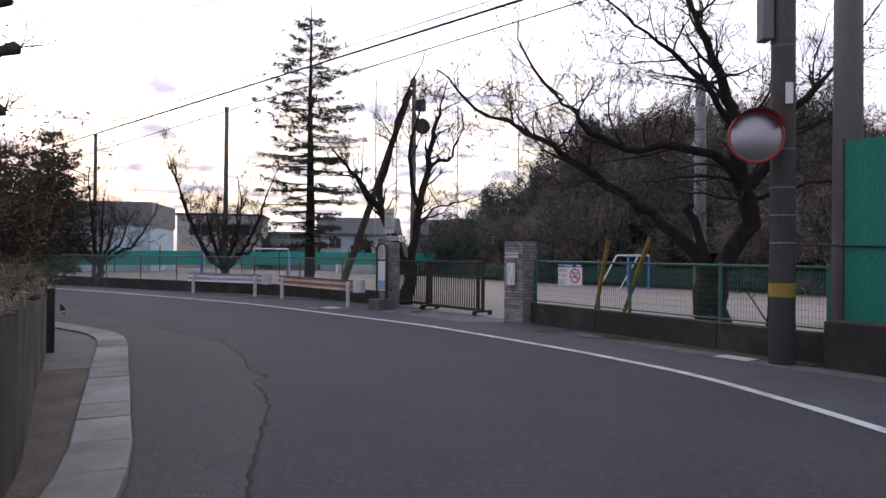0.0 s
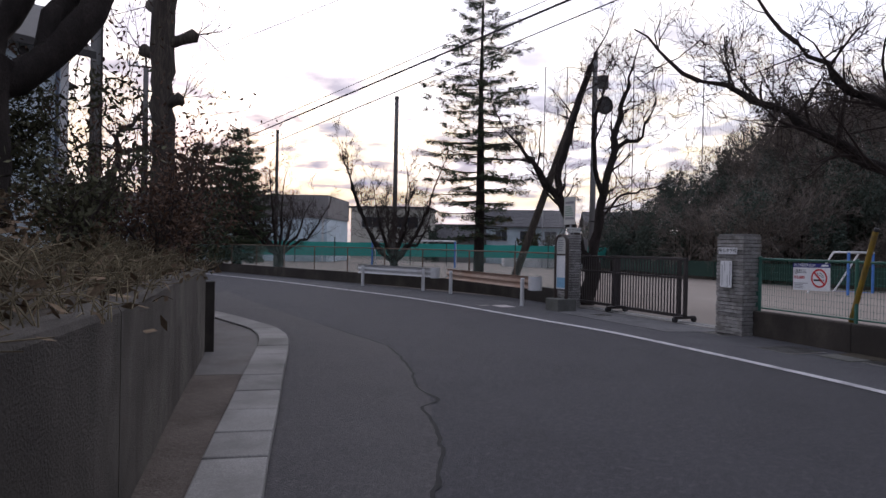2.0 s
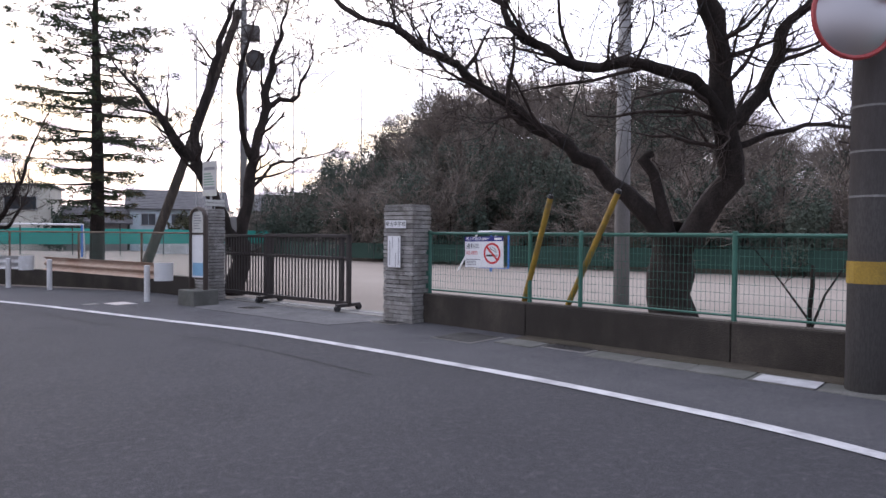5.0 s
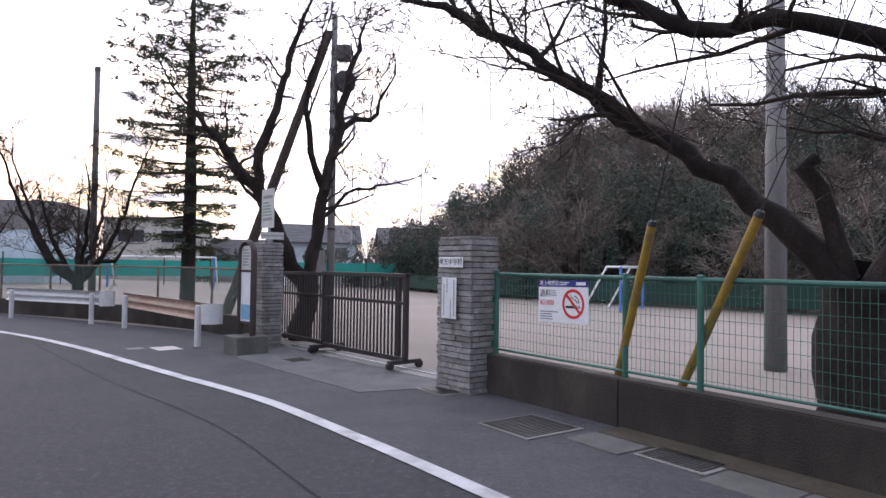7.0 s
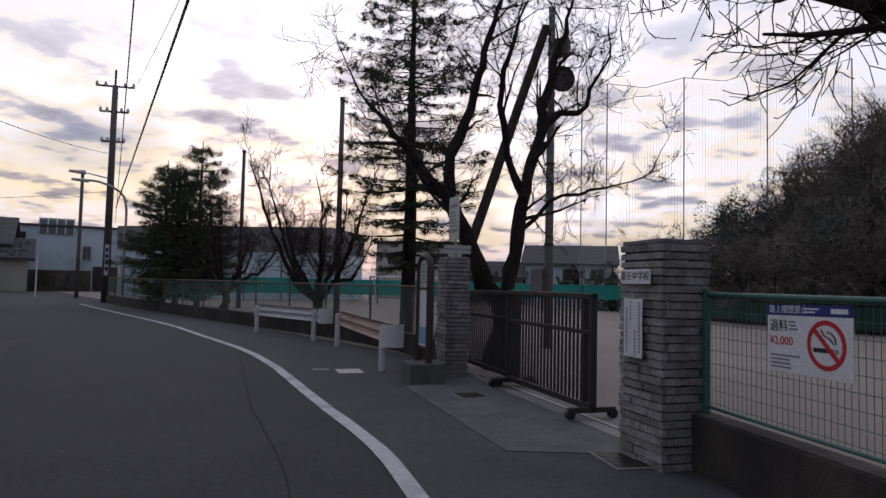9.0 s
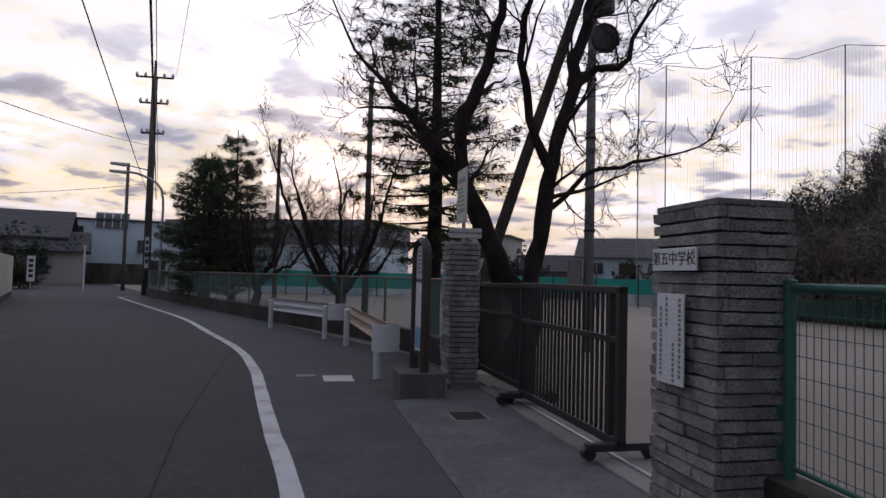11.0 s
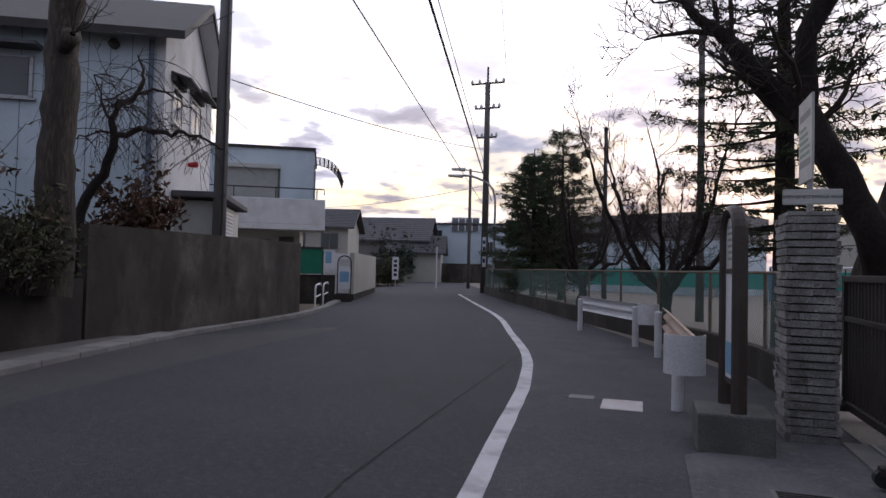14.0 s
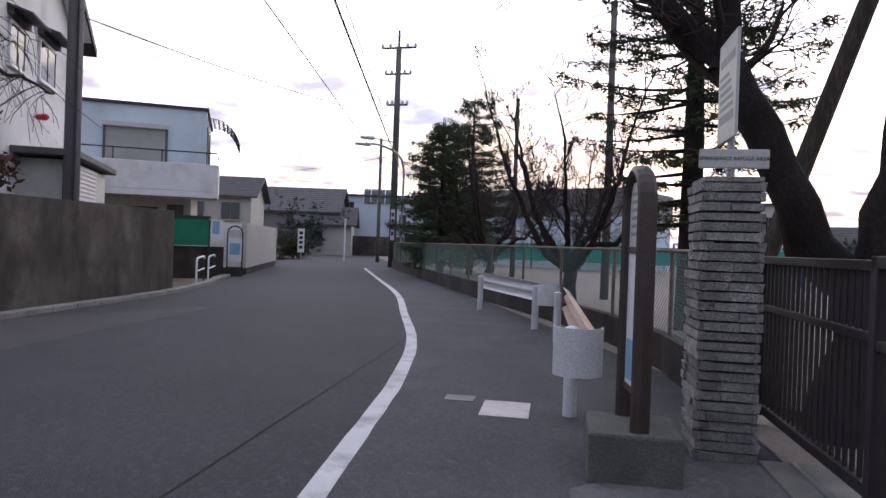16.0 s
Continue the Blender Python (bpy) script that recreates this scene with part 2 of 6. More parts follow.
DARKSTEEL = mat("dark_steel", (0.035, 0.033, 0.033), (0.06, 0.056, 0.055), 0.5, 5, 70, 0.1, metal=0.3)
YELLOW = mat("yellow_plastic", (0.26, 0.165, 0.022), (0.34, 0.225, 0.03), 0.55, 5, 70, 0.1, c=(0.16, 0.11, 0.04), cscale=4)
SIGNWHITE = mat("white_sign_face", (0.70, 0.70, 0.71), (0.76, 0.76, 0.77), 0.45, 2, 80, 0.0)
SIGNGREY = mat("weathered_sign_face", (0.50, 0.50, 0.48), (0.60, 0.60, 0.57), 0.5, 3, 80, 0.05, c=(0.40, 0.39, 0.36), cscale=3)
BLACK = mat("black_print", (0.015, 0.015, 0.017), (0.025, 0.025, 0.027), 0.5, 5, 80, 0.0)
GREYPRINT = mat("grey_print", (0.20, 0.20, 0.22), (0.26, 0.26, 0.28), 0.5, 5, 80, 0.0)
REDPRINT = mat("red_print", (0.50, 0.02, 0.025), (0.58, 0.03, 0.035), 0.5, 5, 80, 0.0)
NAVY = mat("navy_print", (0.02, 0.022, 0.16), (0.03, 0.035, 0.2), 0.5, 5, 80, 0.0)
SKYPRINT = mat("pale_blue_print", (0.20, 0.38, 0.55), (0.26, 0.45, 0.62), 0.5, 5, 80, 0.0)
BLUEPOST = mat("blue_paint", (0.06, 0.17, 0.50), (0.09, 0.22, 0.58), 0.5, 3, 70, 0.0)
ORANGE = mat("faded_red_paint", (0.28, 0.03, 0.03), (0.36, 0.05, 0.05), 0.45, 3, 70, 0.0)
HOUSEWHITE = mat("white_render", (0.68, 0.67, 0.67), (0.78, 0.77, 0.77), 0.9, 0.8, 70, 0.3, c=(0.46, 0.45, 0.43), cscale=0.6)
HOUSEBLUE = mat("pale_blue_siding", (0.54, 0.62, 0.68), (0.62, 0.70, 0.76), 0.85, 0.5, 60, 0.2, c=(0.36, 0.43, 0.46), cscale=0.3)
HOUSEGREY = mat("grey_cladding", (0.20, 0.185, 0.18), (0.26, 0.245, 0.24), 0.85, 0.6, 60, 0.2)
HOUSECREAM = mat("cream_render", (0.44, 0.42, 0.37), (0.53, 0.51, 0.45), 0.9, 0.6, 60, 0.2)
ROOF = mat("grey_roof_tiles", (0.07, 0.068, 0.075), (0.11, 0.105, 0.11), 0.7, 2, 30, 0.5, each=0.15)
FASCIA = mat("dark_fascia", (0.030, 0.026, 0.025), (0.048, 0.042, 0.04), 0.6, 3, 60, 0.1)
PIPE = mat("blue_grey_pipe", (0.10, 0.13, 0.18), (0.13, 0.16, 0.21), 0.5, 3, 60, 0.0)
SHUTTER = mat("shutter_steel", (0.36, 0.36, 0.34), (0.43, 0.43, 0.41), 0.5, 3, 60, 0.1)
BOARDGREEN = mat("noticeboard_green", (0.01, 0.16, 0.09), (0.015, 0.19, 0.11), 0.7, 3, 60, 0.05)
CABLE = mat("cable", (0.015, 0.015, 0.016), (0.025, 0.025, 0.026), 0.6, 5, 60, 0.0)


def glassy(name, tint, rough):
    m = bpy.data.materials.new(name)
    m.use_nodes = True
    p = m.node_tree.nodes["Principled BSDF"]
    p.inputs["Base Color"].default_value = (*tint, 1)
    p.inputs["Roughness"].default_value = rough
    p.inputs["Specular IOR Level"].default_value = 0.9
    return m


PANE = glassy("window_glass", (0.03, 0.034, 0.04), 0.06)
MIRROR = glassy("mirror_face", (0.36, 0.34, 0.35), 0.42)
MIRROR.node_tree.nodes["Principled BSDF"].inputs["Metallic"].default_value = 1.0


# ---------------------------------------------------------------- building helpers
def thing(name, m, label, category="", group="", kind=""):
    ob = new(name)
    ob.matrix_world = m
    ob.empty_display_size = 0.1
    return tagged(ob, label, category, group, kind)


def finish(name, bm, material, smooth=False):
    me = bpy.data.meshes.new(name)
    bm.to_mesh(me)
    bm.free()
    me.materials.append(material)
    if smooth:
        me.polygons.foreach_set("use_smooth", [True] * len(me.polygons))
    return me


def part(name, bm, material, parent, label="", smooth=False):
    ob = new(name, finish(name, bm, material, smooth))
    ob.parent = parent
    return tagged(ob, label)


def solid(name, bm, material, label, category="", kind="", smooth=False, group=""):
    return tagged(new(name, finish(name, bm, material, smooth)), label, category, group, kind)


def arrays(name, verts, faces, material, smooth=False):
    me = bpy.data.meshes.new(name)
    verts = np.asarray(verts, float)
    faces = np.asarray(faces, int)
    k = faces.shape[1]
    me.vertices.add(len(verts))
    me.vertices.foreach_set("co", verts.ravel())
    me.loops.add(faces.size)
    me.loops.foreach_set("vertex_index", faces.ravel().astype(np.int32))
    me.polygons.add(len(faces))
    me.polygons.foreach_set("loop_start", np.arange(0, faces.size, k, dtype=np.int32))
    me.polygons.foreach_set("loop_total", np.full(len(faces), k, dtype=np.int32))
    if smooth:
        me.polygons.foreach_set("use_smooth", np.ones(len(faces), bool))
    me.update(calc_edges=True)
    me.materials.append(material)
    return me


def box(bm, x0, y0, z0, x1, y1, z1, bevel=0.0, m=None):
    r = bmesh.ops.create_cube(bm, size=1)
    vs = r["verts"]
    bmesh.ops.scale(bm, vec=(abs(x1 - x0), abs(y1 - y0), abs(z1 - z0)), verts=vs)
    bmesh.ops.translate(bm, vec=((x0 + x1) / 2, (y0 + y1) / 2, (z0 + z1) / 2), verts=vs)
    if m is not None:
        bmesh.ops.transform(bm, matrix=m, verts=vs)
    if bevel:
        es = list({e for v in vs for e in v.link_edges})
        bmesh.ops.bevel(bm, geom=es, offset=bevel, segments=2, affect="EDGES", profile=0.5)
    return bm


def B():
    return bmesh.new()


def tube_into(bm, pts, radii, n=8, cap=True):
    """A round tube along points."""
    pts = [Vector(p) for p in pts]
    if isinstance(radii, (int, float)):
        radii = [radii] * len(pts)
    rings = []
    side = None
    for i, p in enumerate(pts):
        d = (pts[min(i + 1, len(pts) - 1)] - pts[max(i - 1, 0)]).normalized()
        if side is None:
            side = d.orthogonal().normalized()
        side = (side - d * side.dot(d)).normalized()
        other = d.cross(side)
        rings.append([bm.verts.new(p + (side * math.cos(a) + other * math.sin(a)) * radii[i]) for a in (2 * math.pi * j / n for j in range(n))])
    for a, b in zip(rings, rings[1:]):
        for j in range(n):
            bm.faces.new((a[j], a[(j + 1) % n], b[(j + 1) % n], b[j]))
    if cap:
        bm.faces.new(rings[0][::-1])
        bm.faces.new(rings[-1])
    return bm


def tube(pts, radii, n=8):
    return tube_into(B(), pts, radii, n)


def prism(bm, outline, z0, z1):
    """An upright block over an outline; concave outlines are fine."""
    a = [bm.verts.new((x, y, z0)) for x, y in outline]
    b = [bm.verts.new((x, y, z1)) for x, y in outline]
    n = len(a)
    for i in range(n):
        bm.faces.new((a[i], a[(i + 1) % n], b[(i + 1) % n], b[i]))
    f = [bm.faces.new(b), bm.faces.new(a[::-1])]
    bm.normal_update()
    bmesh.ops.triangulate(bm, faces=f)
    bmesh.ops.recalc_face_normals(bm, faces=bm.faces[:])
    return bm


def sheet(outline, z):
    bm = B()
    f = bm.faces.new([bm.verts.new((x, y, z)) for x, y in outline])
    bm.normal_update()
    if f.normal.z < 0:
        f.normal_flip()
    bmesh.ops.triangulate(bm, faces=[f])
    return bm


def spline(pts, step=0.5):
    """A smooth line through points, resampled."""
    P = [Vector((*p, 0)[:3]) for p in pts]
    P = [2 * P[0] - P[1]] + P + [2 * P[-1] - P[-2]]
    out = []
    for i in range(1, len(P) - 2):
        n = max(1, int((P[i + 1] - P[i]).length / step))
        for k in range(n):
            t = k / n
            a, b, c, d = P[i - 1:i + 3]
            out.append(0.5 * ((2 * b) + (c - a) * t + (2 * a - 5 * b + 4 * c - d) * t * t + (3 * b - a - 3 * c + d) * t ** 3))
    out.append(P[-2])
    return out


def normals2(line):
    out = []
    for i, p in enumerate(line):
        d = line[min(i + 1, len(line) - 1)] - line[max(i - 1, 0)]
        out.append(Vector((-d.y, d.x, 0)).normalized())
    return out


def ribbon(line, w0, w1, z, jitter=0.0):
    """A flat band along a line, from offset w0 to w1 to its left."""
    bm = B()
    rows = []
    for p, n in zip(line, normals2(line)):
        j = random.uniform(-jitter, jitter)
        a, b = p + n * (w0 + j), p + n * (w1 + j * random.uniform(-0.5, 1))
        rows.append((bm.verts.new((a.x, a.y, z)), bm.verts.new((b.x, b.y, z))))
    for (a, b), (c, d) in zip(rows, rows[1:]):
        bm.faces.new((a, c, d, b))
    bm.normal_update()
    for f in bm.faces:
        if f.normal.z < 0:
            f.normal_flip()
    return bm


def sweep(line, profile):
    """A profile of (offset to the left, height) swept along a line, closed at both ends."""
    bm = B()
    rows = [[bm.verts.new((p.x + n.x * o, p.y + n.y * o, z)) for o, z in profile] for p, n in zip(line, normals2(line))]
    k = len(profile)
    for a, b in zip(rows, rows[1:]):
        for j in range(k):
            bm.faces.new((a[j], b[j], b[(j + 1) % k], a[(j + 1) % k]))
    bm.faces.new(rows[0])
    bm.faces.new(rows[-1][::-1])
    bmesh.ops.recalc_face_normals(bm, faces=bm.faces[:])
    return bm


def lettering(name, text, size, material, parent, m, align="CENTER"):
    cu = bpy.data.curves.new(name, "FONT")
    cu.body, cu.size, cu.align_x, cu.align_y = text, size, align, "CENTER"
    cu.extrude = 0.0008
    ob = new(name, cu)
    dg = bpy.context.evaluated_depsgraph_get()
    me = bpy.data.meshes.new_from_object(ob.evaluated_get(dg))
    bpy.data.objects.remove(ob)
    me.materials.clear()
    me.materials.append(material)
    ob = new(name, me)
    ob.parent = parent
    ob.matrix_basis = m
    return ob


# ---------------------------------------------------------------- plants
def limbs_mesh(name, limbs, material, n=6):
    V, F = [], []
    for pts, radii in limbs:
        pts = np.asarray(pts, float)
        k = n if radii[0] > 0.03 else 4 if radii[0] > 0.012 else 3
        base = len(V)
        side = None
        for i in range(len(pts)):
            d = pts[min(i + 1, len(pts) - 1)] - pts[max(i - 1, 0)]
            d = d / (np.linalg.norm(d) + 1e-9)
            if side is None:
                side = np.cross(d, (0.3, 0.5, 0.81))
            side = side - d * side.dot(d)
            side /= np.linalg.norm(side) + 1e-9
            other = np.cross(d, side)
            for j in range(k):
                a = 2 * math.pi * j / k
                V.append(pts[i] + (side * math.cos(a) + other * math.sin(a)) * radii[i])
        for i in range(len(pts) - 1):
            for j in range(k):
                a = base + i * k
                F.append((a + j, a + (j + 1) % k, a + k + (j + 1) % k, a + k + j))
    return arrays(name, V, F, material, True)


def grow(out, rng, start, way, length, radius, depth, droop=0.1, spread=0.75, kids=(3, 5), wob=0.16):
    """A bare branch with its branches, down to twigs."""
    n = 5 if depth > 0 else 3
    p, d = np.array(start, float), np.array(way, float)
    d /= np.linalg.norm(d)
    pts, radii = [p.copy()], [radius]
    for i in range(n):
        d = d + rng.normal(0, wob, 3) + np.array((0, 0, droop))
        d /= np.linalg.norm(d)
        p = p + d * length / n
        pts.append(p.copy())
        radii.append(max(0.0042, radius * (1 - 0.72 * (i + 1) / n)))
    out.append((pts, radii))
    if depth <= 0:
        return
    for _ in range(rng.integers(kids[0], kids[1] + 1)):
        k = rng.integers(1, n + 1)
        q, dd = pts[k], pts[k] - pts[k - 1]
        dd = dd / np.linalg.norm(dd) + rng.normal(0, spread, 3)
        grow(out, rng, q, dd, length * rng.uniform(0.45, 0.72), max(0.0055, radii[k] * rng.uniform(0.42, 0.7)), depth - 1, droop, spread, kids, wob)


def dress(out, rng, pts, radii, depth, every=0.55, length=1.6, droop=0.12, first=0.25, spread=0.8):
    """Gives a main limb its side branches."""
    pts = [np.array(p, float) for p in pts]
    keep = [0] + [i for i in range(1, len(pts)) if np.linalg.norm(pts[i] - pts[i - 1]) > 1e-4]
    pts, radii = [pts[i] for i in keep], [radii[i] for i in keep]
    total = sum(np.linalg.norm(b - a) for a, b in zip(pts, pts[1:]))
    run = 0.0
    for (a, b), (r0, r1) in zip(zip(pts, pts[1:]), zip(radii, radii[1:])):
        L = np.linalg.norm(b - a)
        for k in range(int(L / every) + (rng.random() < 0.6)):
            f = rng.random()
            s = (run + f * L) / total
            if s < first:
                continue
            way = (b - a) / L * 0.5 + rng.normal(0, spread, 3)
            way[2] = (abs(way[2]) * 0.9 + 0.15) if rng.random() < 0.7 else way[2] * 0.6
            grow(out, rng, a + (b - a) * f, way, length * rng.uniform(0.5, 1.1) * (1.15 - 0.5 * s), min(0.042, max(0.006, (r0 + (r1 - r0) * f) * rng.uniform(0.28, 0.5))), depth, droop)
        run += L
    # the limb's own tip
    grow(out, rng, pts[-1], pts[-1] - pts[-2], length * 0.9, radii[-1], depth, droop)


def smooth_limb(pts, radii, rng, step=0.25, wob=0.03):
    line = spline(pts, step)
    n = len(line)
    out = [np.array(p) + rng.normal(0, wob, 3) * (0 < i < n - 1) for i, p in enumerate(line)]
    xs = np.linspace(0, len(radii) - 1, n)
    rr = np.interp(xs, range(len(radii)), radii) * (1 + rng.normal(0, 0.05, n))
    return out, list(rr)


def leaves(rng, centres, length, width, flat=0.0):
    """One small quad at each centre, turned at random."""
    c = np.asarray(centres, float)
    n = len(c)
    a = rng.normal(0, 1, (n, 3))
    a[:, 2] *= 1 - flat
    a /= np.linalg.norm(a, axis=1)[:, None] + 1e-9
    b = np.cross(a, rng.normal(0, 1, (n, 3)))
    if flat:
        b[:, 2] *= 1 - flat
    b /= np.linalg.norm(b, axis=1)[:, None] + 1e-9
    a *= (length * rng.uniform(0.6, 1.3, n))[:, None]
    b *= (width * rng.uniform(0.6, 1.3, n))[:, None]
    V = np.stack([c - a, c + b * 0.8 - a * 0.2, c + a, c - b * 0.8 + a * 0.1], 1).reshape(-1, 3)
    F = np.arange(4 * n).reshape(-1, 4)
    return V, F


def child_mesh(name, me, parent, label=""):
    ob = new(name, me)
    ob.parent = parent
    return tagged(ob, label)


def bare_tree(base, limbs, label, seed, depth=3, every=0.5, length=1.6, bark=None, droop=0.12, trunk_sides=10, thick=1.0):
    """limbs: (points, radii) of the trunk first, then the main limbs, round the base."""
    rng = np.random.default_rng(seed)
    t = thing("bare_tree", pose(*base), label, "tree")
    main, fine = [], []
    for i, (pts, radii) in enumerate(limbs):
        p, r = smooth_limb(pts, [v * thick for v in radii], rng)
        main.append((p, r))
        if i:
            dress(fine, rng, p[:: max(1, len(p) // 6)] + [p[-1]], list(np.interp(np.linspace(0, 1, len(p[:: max(1, len(p) // 6)]) + 1), np.linspace(0, 1, len(r)), r)), depth, every, length, droop)
    child_mesh("trunk", limbs_mesh("trunk", main[:1], bark or BARK, 14), t)
    for m in main[1:]:
        child_mesh("limb", limbs_mesh("limb", [m], bark or BARK, trunk_sides), t)
    tagged(child_mesh("twigwork", limbs_mesh("twigwork", fine, TWIG), t, "bare winter twigs"), kind="stuff")
    return t


def conifer(base, height, radius, label, seed, tiers=26, droop=0.15, dense=1.0, clear=0.12, trunk=0.2, tan=0.12, size=0.16, loose=0.045, column=0.0):
    """column: 0 for a plain cone, 1 for a crown that stays wide almost to its top."""
    rng = np.random.default_rng(seed)
    t = thing("conifer_tree", pose(*base), label, "tree")
    child_mesh("trunk", limbs_mesh("trunk", [([(0, 0, -0.1), (0.03, 0, height * 0.3), (-0.03, 0.02, height * 0.65), (0, 0, height)], [trunk, trunk * 0.8, trunk * 0.42, 0.02])], BARK, 12), t)
    limbs, cen, dry = [], [], []
    for i in range(tiers):
        s = min(0.985, max(0.0, (i + rng.uniform(-0.3, 0.3)) / tiers))
        cone = (1 - s) ** 0.6
        tall = min(1.0, 0.16 + 3.2 * (1 - s)) * (0.92 + 0.12 * math.sin(5 * s))
        reach = radius * (cone * (1 - column) + tall * column) * rng.uniform(0.85, 1.12) + 0.1
        if s < 0.14:
            reach *= 0.6 + 2.5 * s
        turn = rng.uniform(0, 6.28)
        k = rng.integers(6, 9)
        for j in range(k):
            a = turn + 6.28 * (j + rng.uniform(-0.3, 0.3)) / k
            L = reach * rng.uniform(0.55, 1.12)
            d = np.array((math.cos(a), math.sin(a), 0))
            side = np.array((-d[1], d[0], 0))
            z = height * (clear + (0.98 - clear) * s) + rng.uniform(-0.35, 0.35) * height / tiers
            lift = 0.25 * s - droop

            def along(f):
                return np.array((0, 0, z)) + d * L * f + np.array((0, 0, lift * L * f + 0.12 * L * f ** 3))

            limbs.append(([along(f) for f in (0, 0.35, 0.7, 1)], [0.030 * (1 - s) + 0.012, 0.02 * (1 - s) + 0.009, 0.012, 0.005]))
            # flat side sprays along the outer part of the branch
            for q in range(int(5 + L * 5)):
                f = 0.22 + 0.78 * rng.random() ** 0.8
                root = along(f)
                w = (0.34 * L * (1.12 - f) + 0.12) * rng.uniform(0.6, 1.2)
                way = side * rng.choice((-1, 1)) * rng.uniform(0.6, 1.0) + d * rng.uniform(0.3, 0.9)
                way /= np.linalg.norm(way)
                n = max(3, int((w * 26 + 3) * dense))
                g = rng.uniform(0, 1, n)
                c = root + way * (w * g)[:, None] + rng.normal(0, loose * 0.9, (n, 3))
                c[:, 2] += -0.10 * w * g - np.abs(rng.normal(0, loose, n))
                (dry if rng.random() < tan * (1.3 - s) else cen).append(c)
    tagged(child_mesh("branchwork", limbs_mesh("branchwork", limbs, BARK), t), kind="stuff")
    V, F = leaves(rng, np.concatenate(cen), size, size * 0.2, 0.45)
    child_mesh("crown", arrays("crown", V, F, NEEDLE), t, "dark green needles in flat tiers")
    V, F = leaves(rng, np.concatenate(dry), size, size * 0.2, 0.45)
    tagged(child_mesh("dry_foliage", arrays("dry_foliage", V, F, NEEDLE_TAN), t, "tan dry needle tips"), kind="stuff")
    return t


def shrub(base, spreadxy, height, leaf_mat, label, seed, n=2600, leaf=0.05, stems=9, name="shrub"):
    rng = np.random.default_rng(seed)
    t = thing(name, pose(*base), label, "shrub")
    limbs, tips = [], []
    for i in range(stems):
        a = rng.uniform(0, 6.28)
        sub = []
        grow(sub, rng, (rng.normal(0, 0.08), rng.normal(0, 0.08), -0.05), (math.cos(a) * spreadxy / height, math.sin(a) * spreadxy / height, 1.1), height * rng.uniform(0.6, 1.0), 0.022, 2, 0.05, 0.6, (3, 4))
        limbs += sub
        tips += [p for pts, _ in sub for p in pts[2:]]
    tagged(child_mesh("stem_tangle", limbs_mesh("stem_tangle", limbs, TWIG), t), kind="stuff")
    tips = np.array(tips)
    c = tips[rng.integers(0, len(tips), n)] + rng.normal(0, 0.09, (n, 3))
    V, F = leaves(rng, c, leaf, leaf * 0.5)
    child_mesh("foliage", arrays("foliage", V, F, leaf_mat), t)
    return t

# ---------------------------------------------------------------- the plan
U, N = Vector((-0.665, 0.747, 0)), Vector((0.747, 0.665, 0))     # along the gate line, and from it into the schoolyard
GATE0 = Vector((1.75, 14.4, 0))
FD = Vector((0.585, -0.81, 0)).normalized()                       # along the green fence
FENCE0 = Vector((2.42, 14.19, 0))


def at_gate(u, n, z=0.0):
    p = GATE0 + U * u + N * n
    return Vector((p.x, p.y, z))


GATE_M = Matrix(((U.x, N.x, 0, GATE0.x), (U.y, N.y, 0, GATE0.y), (0, 0, 1, 0), (0, 0, 0, 1)))
FN = Vector((-FD.y, FD.x, 0))
FENCE_M = Matrix(((FD.x, FN.x, 0, FENCE0.x), (FD.y, FN.y, 0, FENCE0.y), (0, 0, 1, 0), (0, 0, 0, 1)))

KERB = [(0.35, -14), (0.25, -6), (0.05, -1), (-0.38, 1.2), (-1.27, 3.62), (-2.02, 5.02), (-3.39, 7.47), (-5.1, 10.38), (-6.65, 11.7), (-8.55, 12.95), (-10.9, 14.65), (-14.7, 18.05), (-18.2, 20.3), (-21.1, 21.8), (-31.5, 27.9), (-36.4, 30.1), (-52, 41.9)]
FLINE = [(-1.72, 18.75), (-3.3, 20.4), (-6.3, 22.4), (-11.8, 25.0), (-18.0, 28.1), (-24.2, 31.2), (-28.6, 33.6)]
LINE = [(6.0, -4), (5.6, 0), (5.1, 4), (4.2, 7.4), (3.2, 9.25), (2.2, 10.65), (1.1, 12.05), (-0.14, 13.5), (-1.5, 14.75), (-2.7, 15.85), (-3.5, 16.6), (-4.5, 17.5), (-6.5, 19.1), (-9.5, 21.05), (-13.6, 23.65), (-20, 27.1), (-27.6, 31.2)]

# ---------------------------------------------------------------- ground, road, schoolyard
bm = B()
box(bm, -700, -700, -0.7, 700, 700, -0.62)
solid("ground", bm, EARTH, "dry brown earth that reaches the horizon", "ground", "structure")
left = [(p[0], p[1]) for p in KERB]
right = [(7.6, -14), (7.4, 0), (6.6, 8.2), (5.4, 10.1), (2.5, 14.2), (2.1, 14.9), (-1.3, 18.7), (-1.8, 18.9), (-3.4, 20.5), (-6.4, 22.5), (-11.9, 25.1), (-18.1, 28.2), (-24.3, 31.3), (-28.7, 33.7), (-34, 38), (-48, 50), (-52, 53)]
bm = prism(B(), left + [(-60, 48)] + right[::-1], -0.6, 0.0)
solid("road", bm, ASPHALT, "grey worn asphalt road that bends along a schoolyard", "road", "structure")
line = spline(LINE, 0.35)
foot = [(p.x, p.y) for p in line] + [(p[0] + 0.0, p[1]) for p in right[-5:1:-1]]
solid("pavement", sheet(foot + [(6.6, 8.2), (7.4, 0)], 0.004), ASPHALT_SIDE, "paler asphalt strip beside the road, outside the white line", "pavement", "structure")
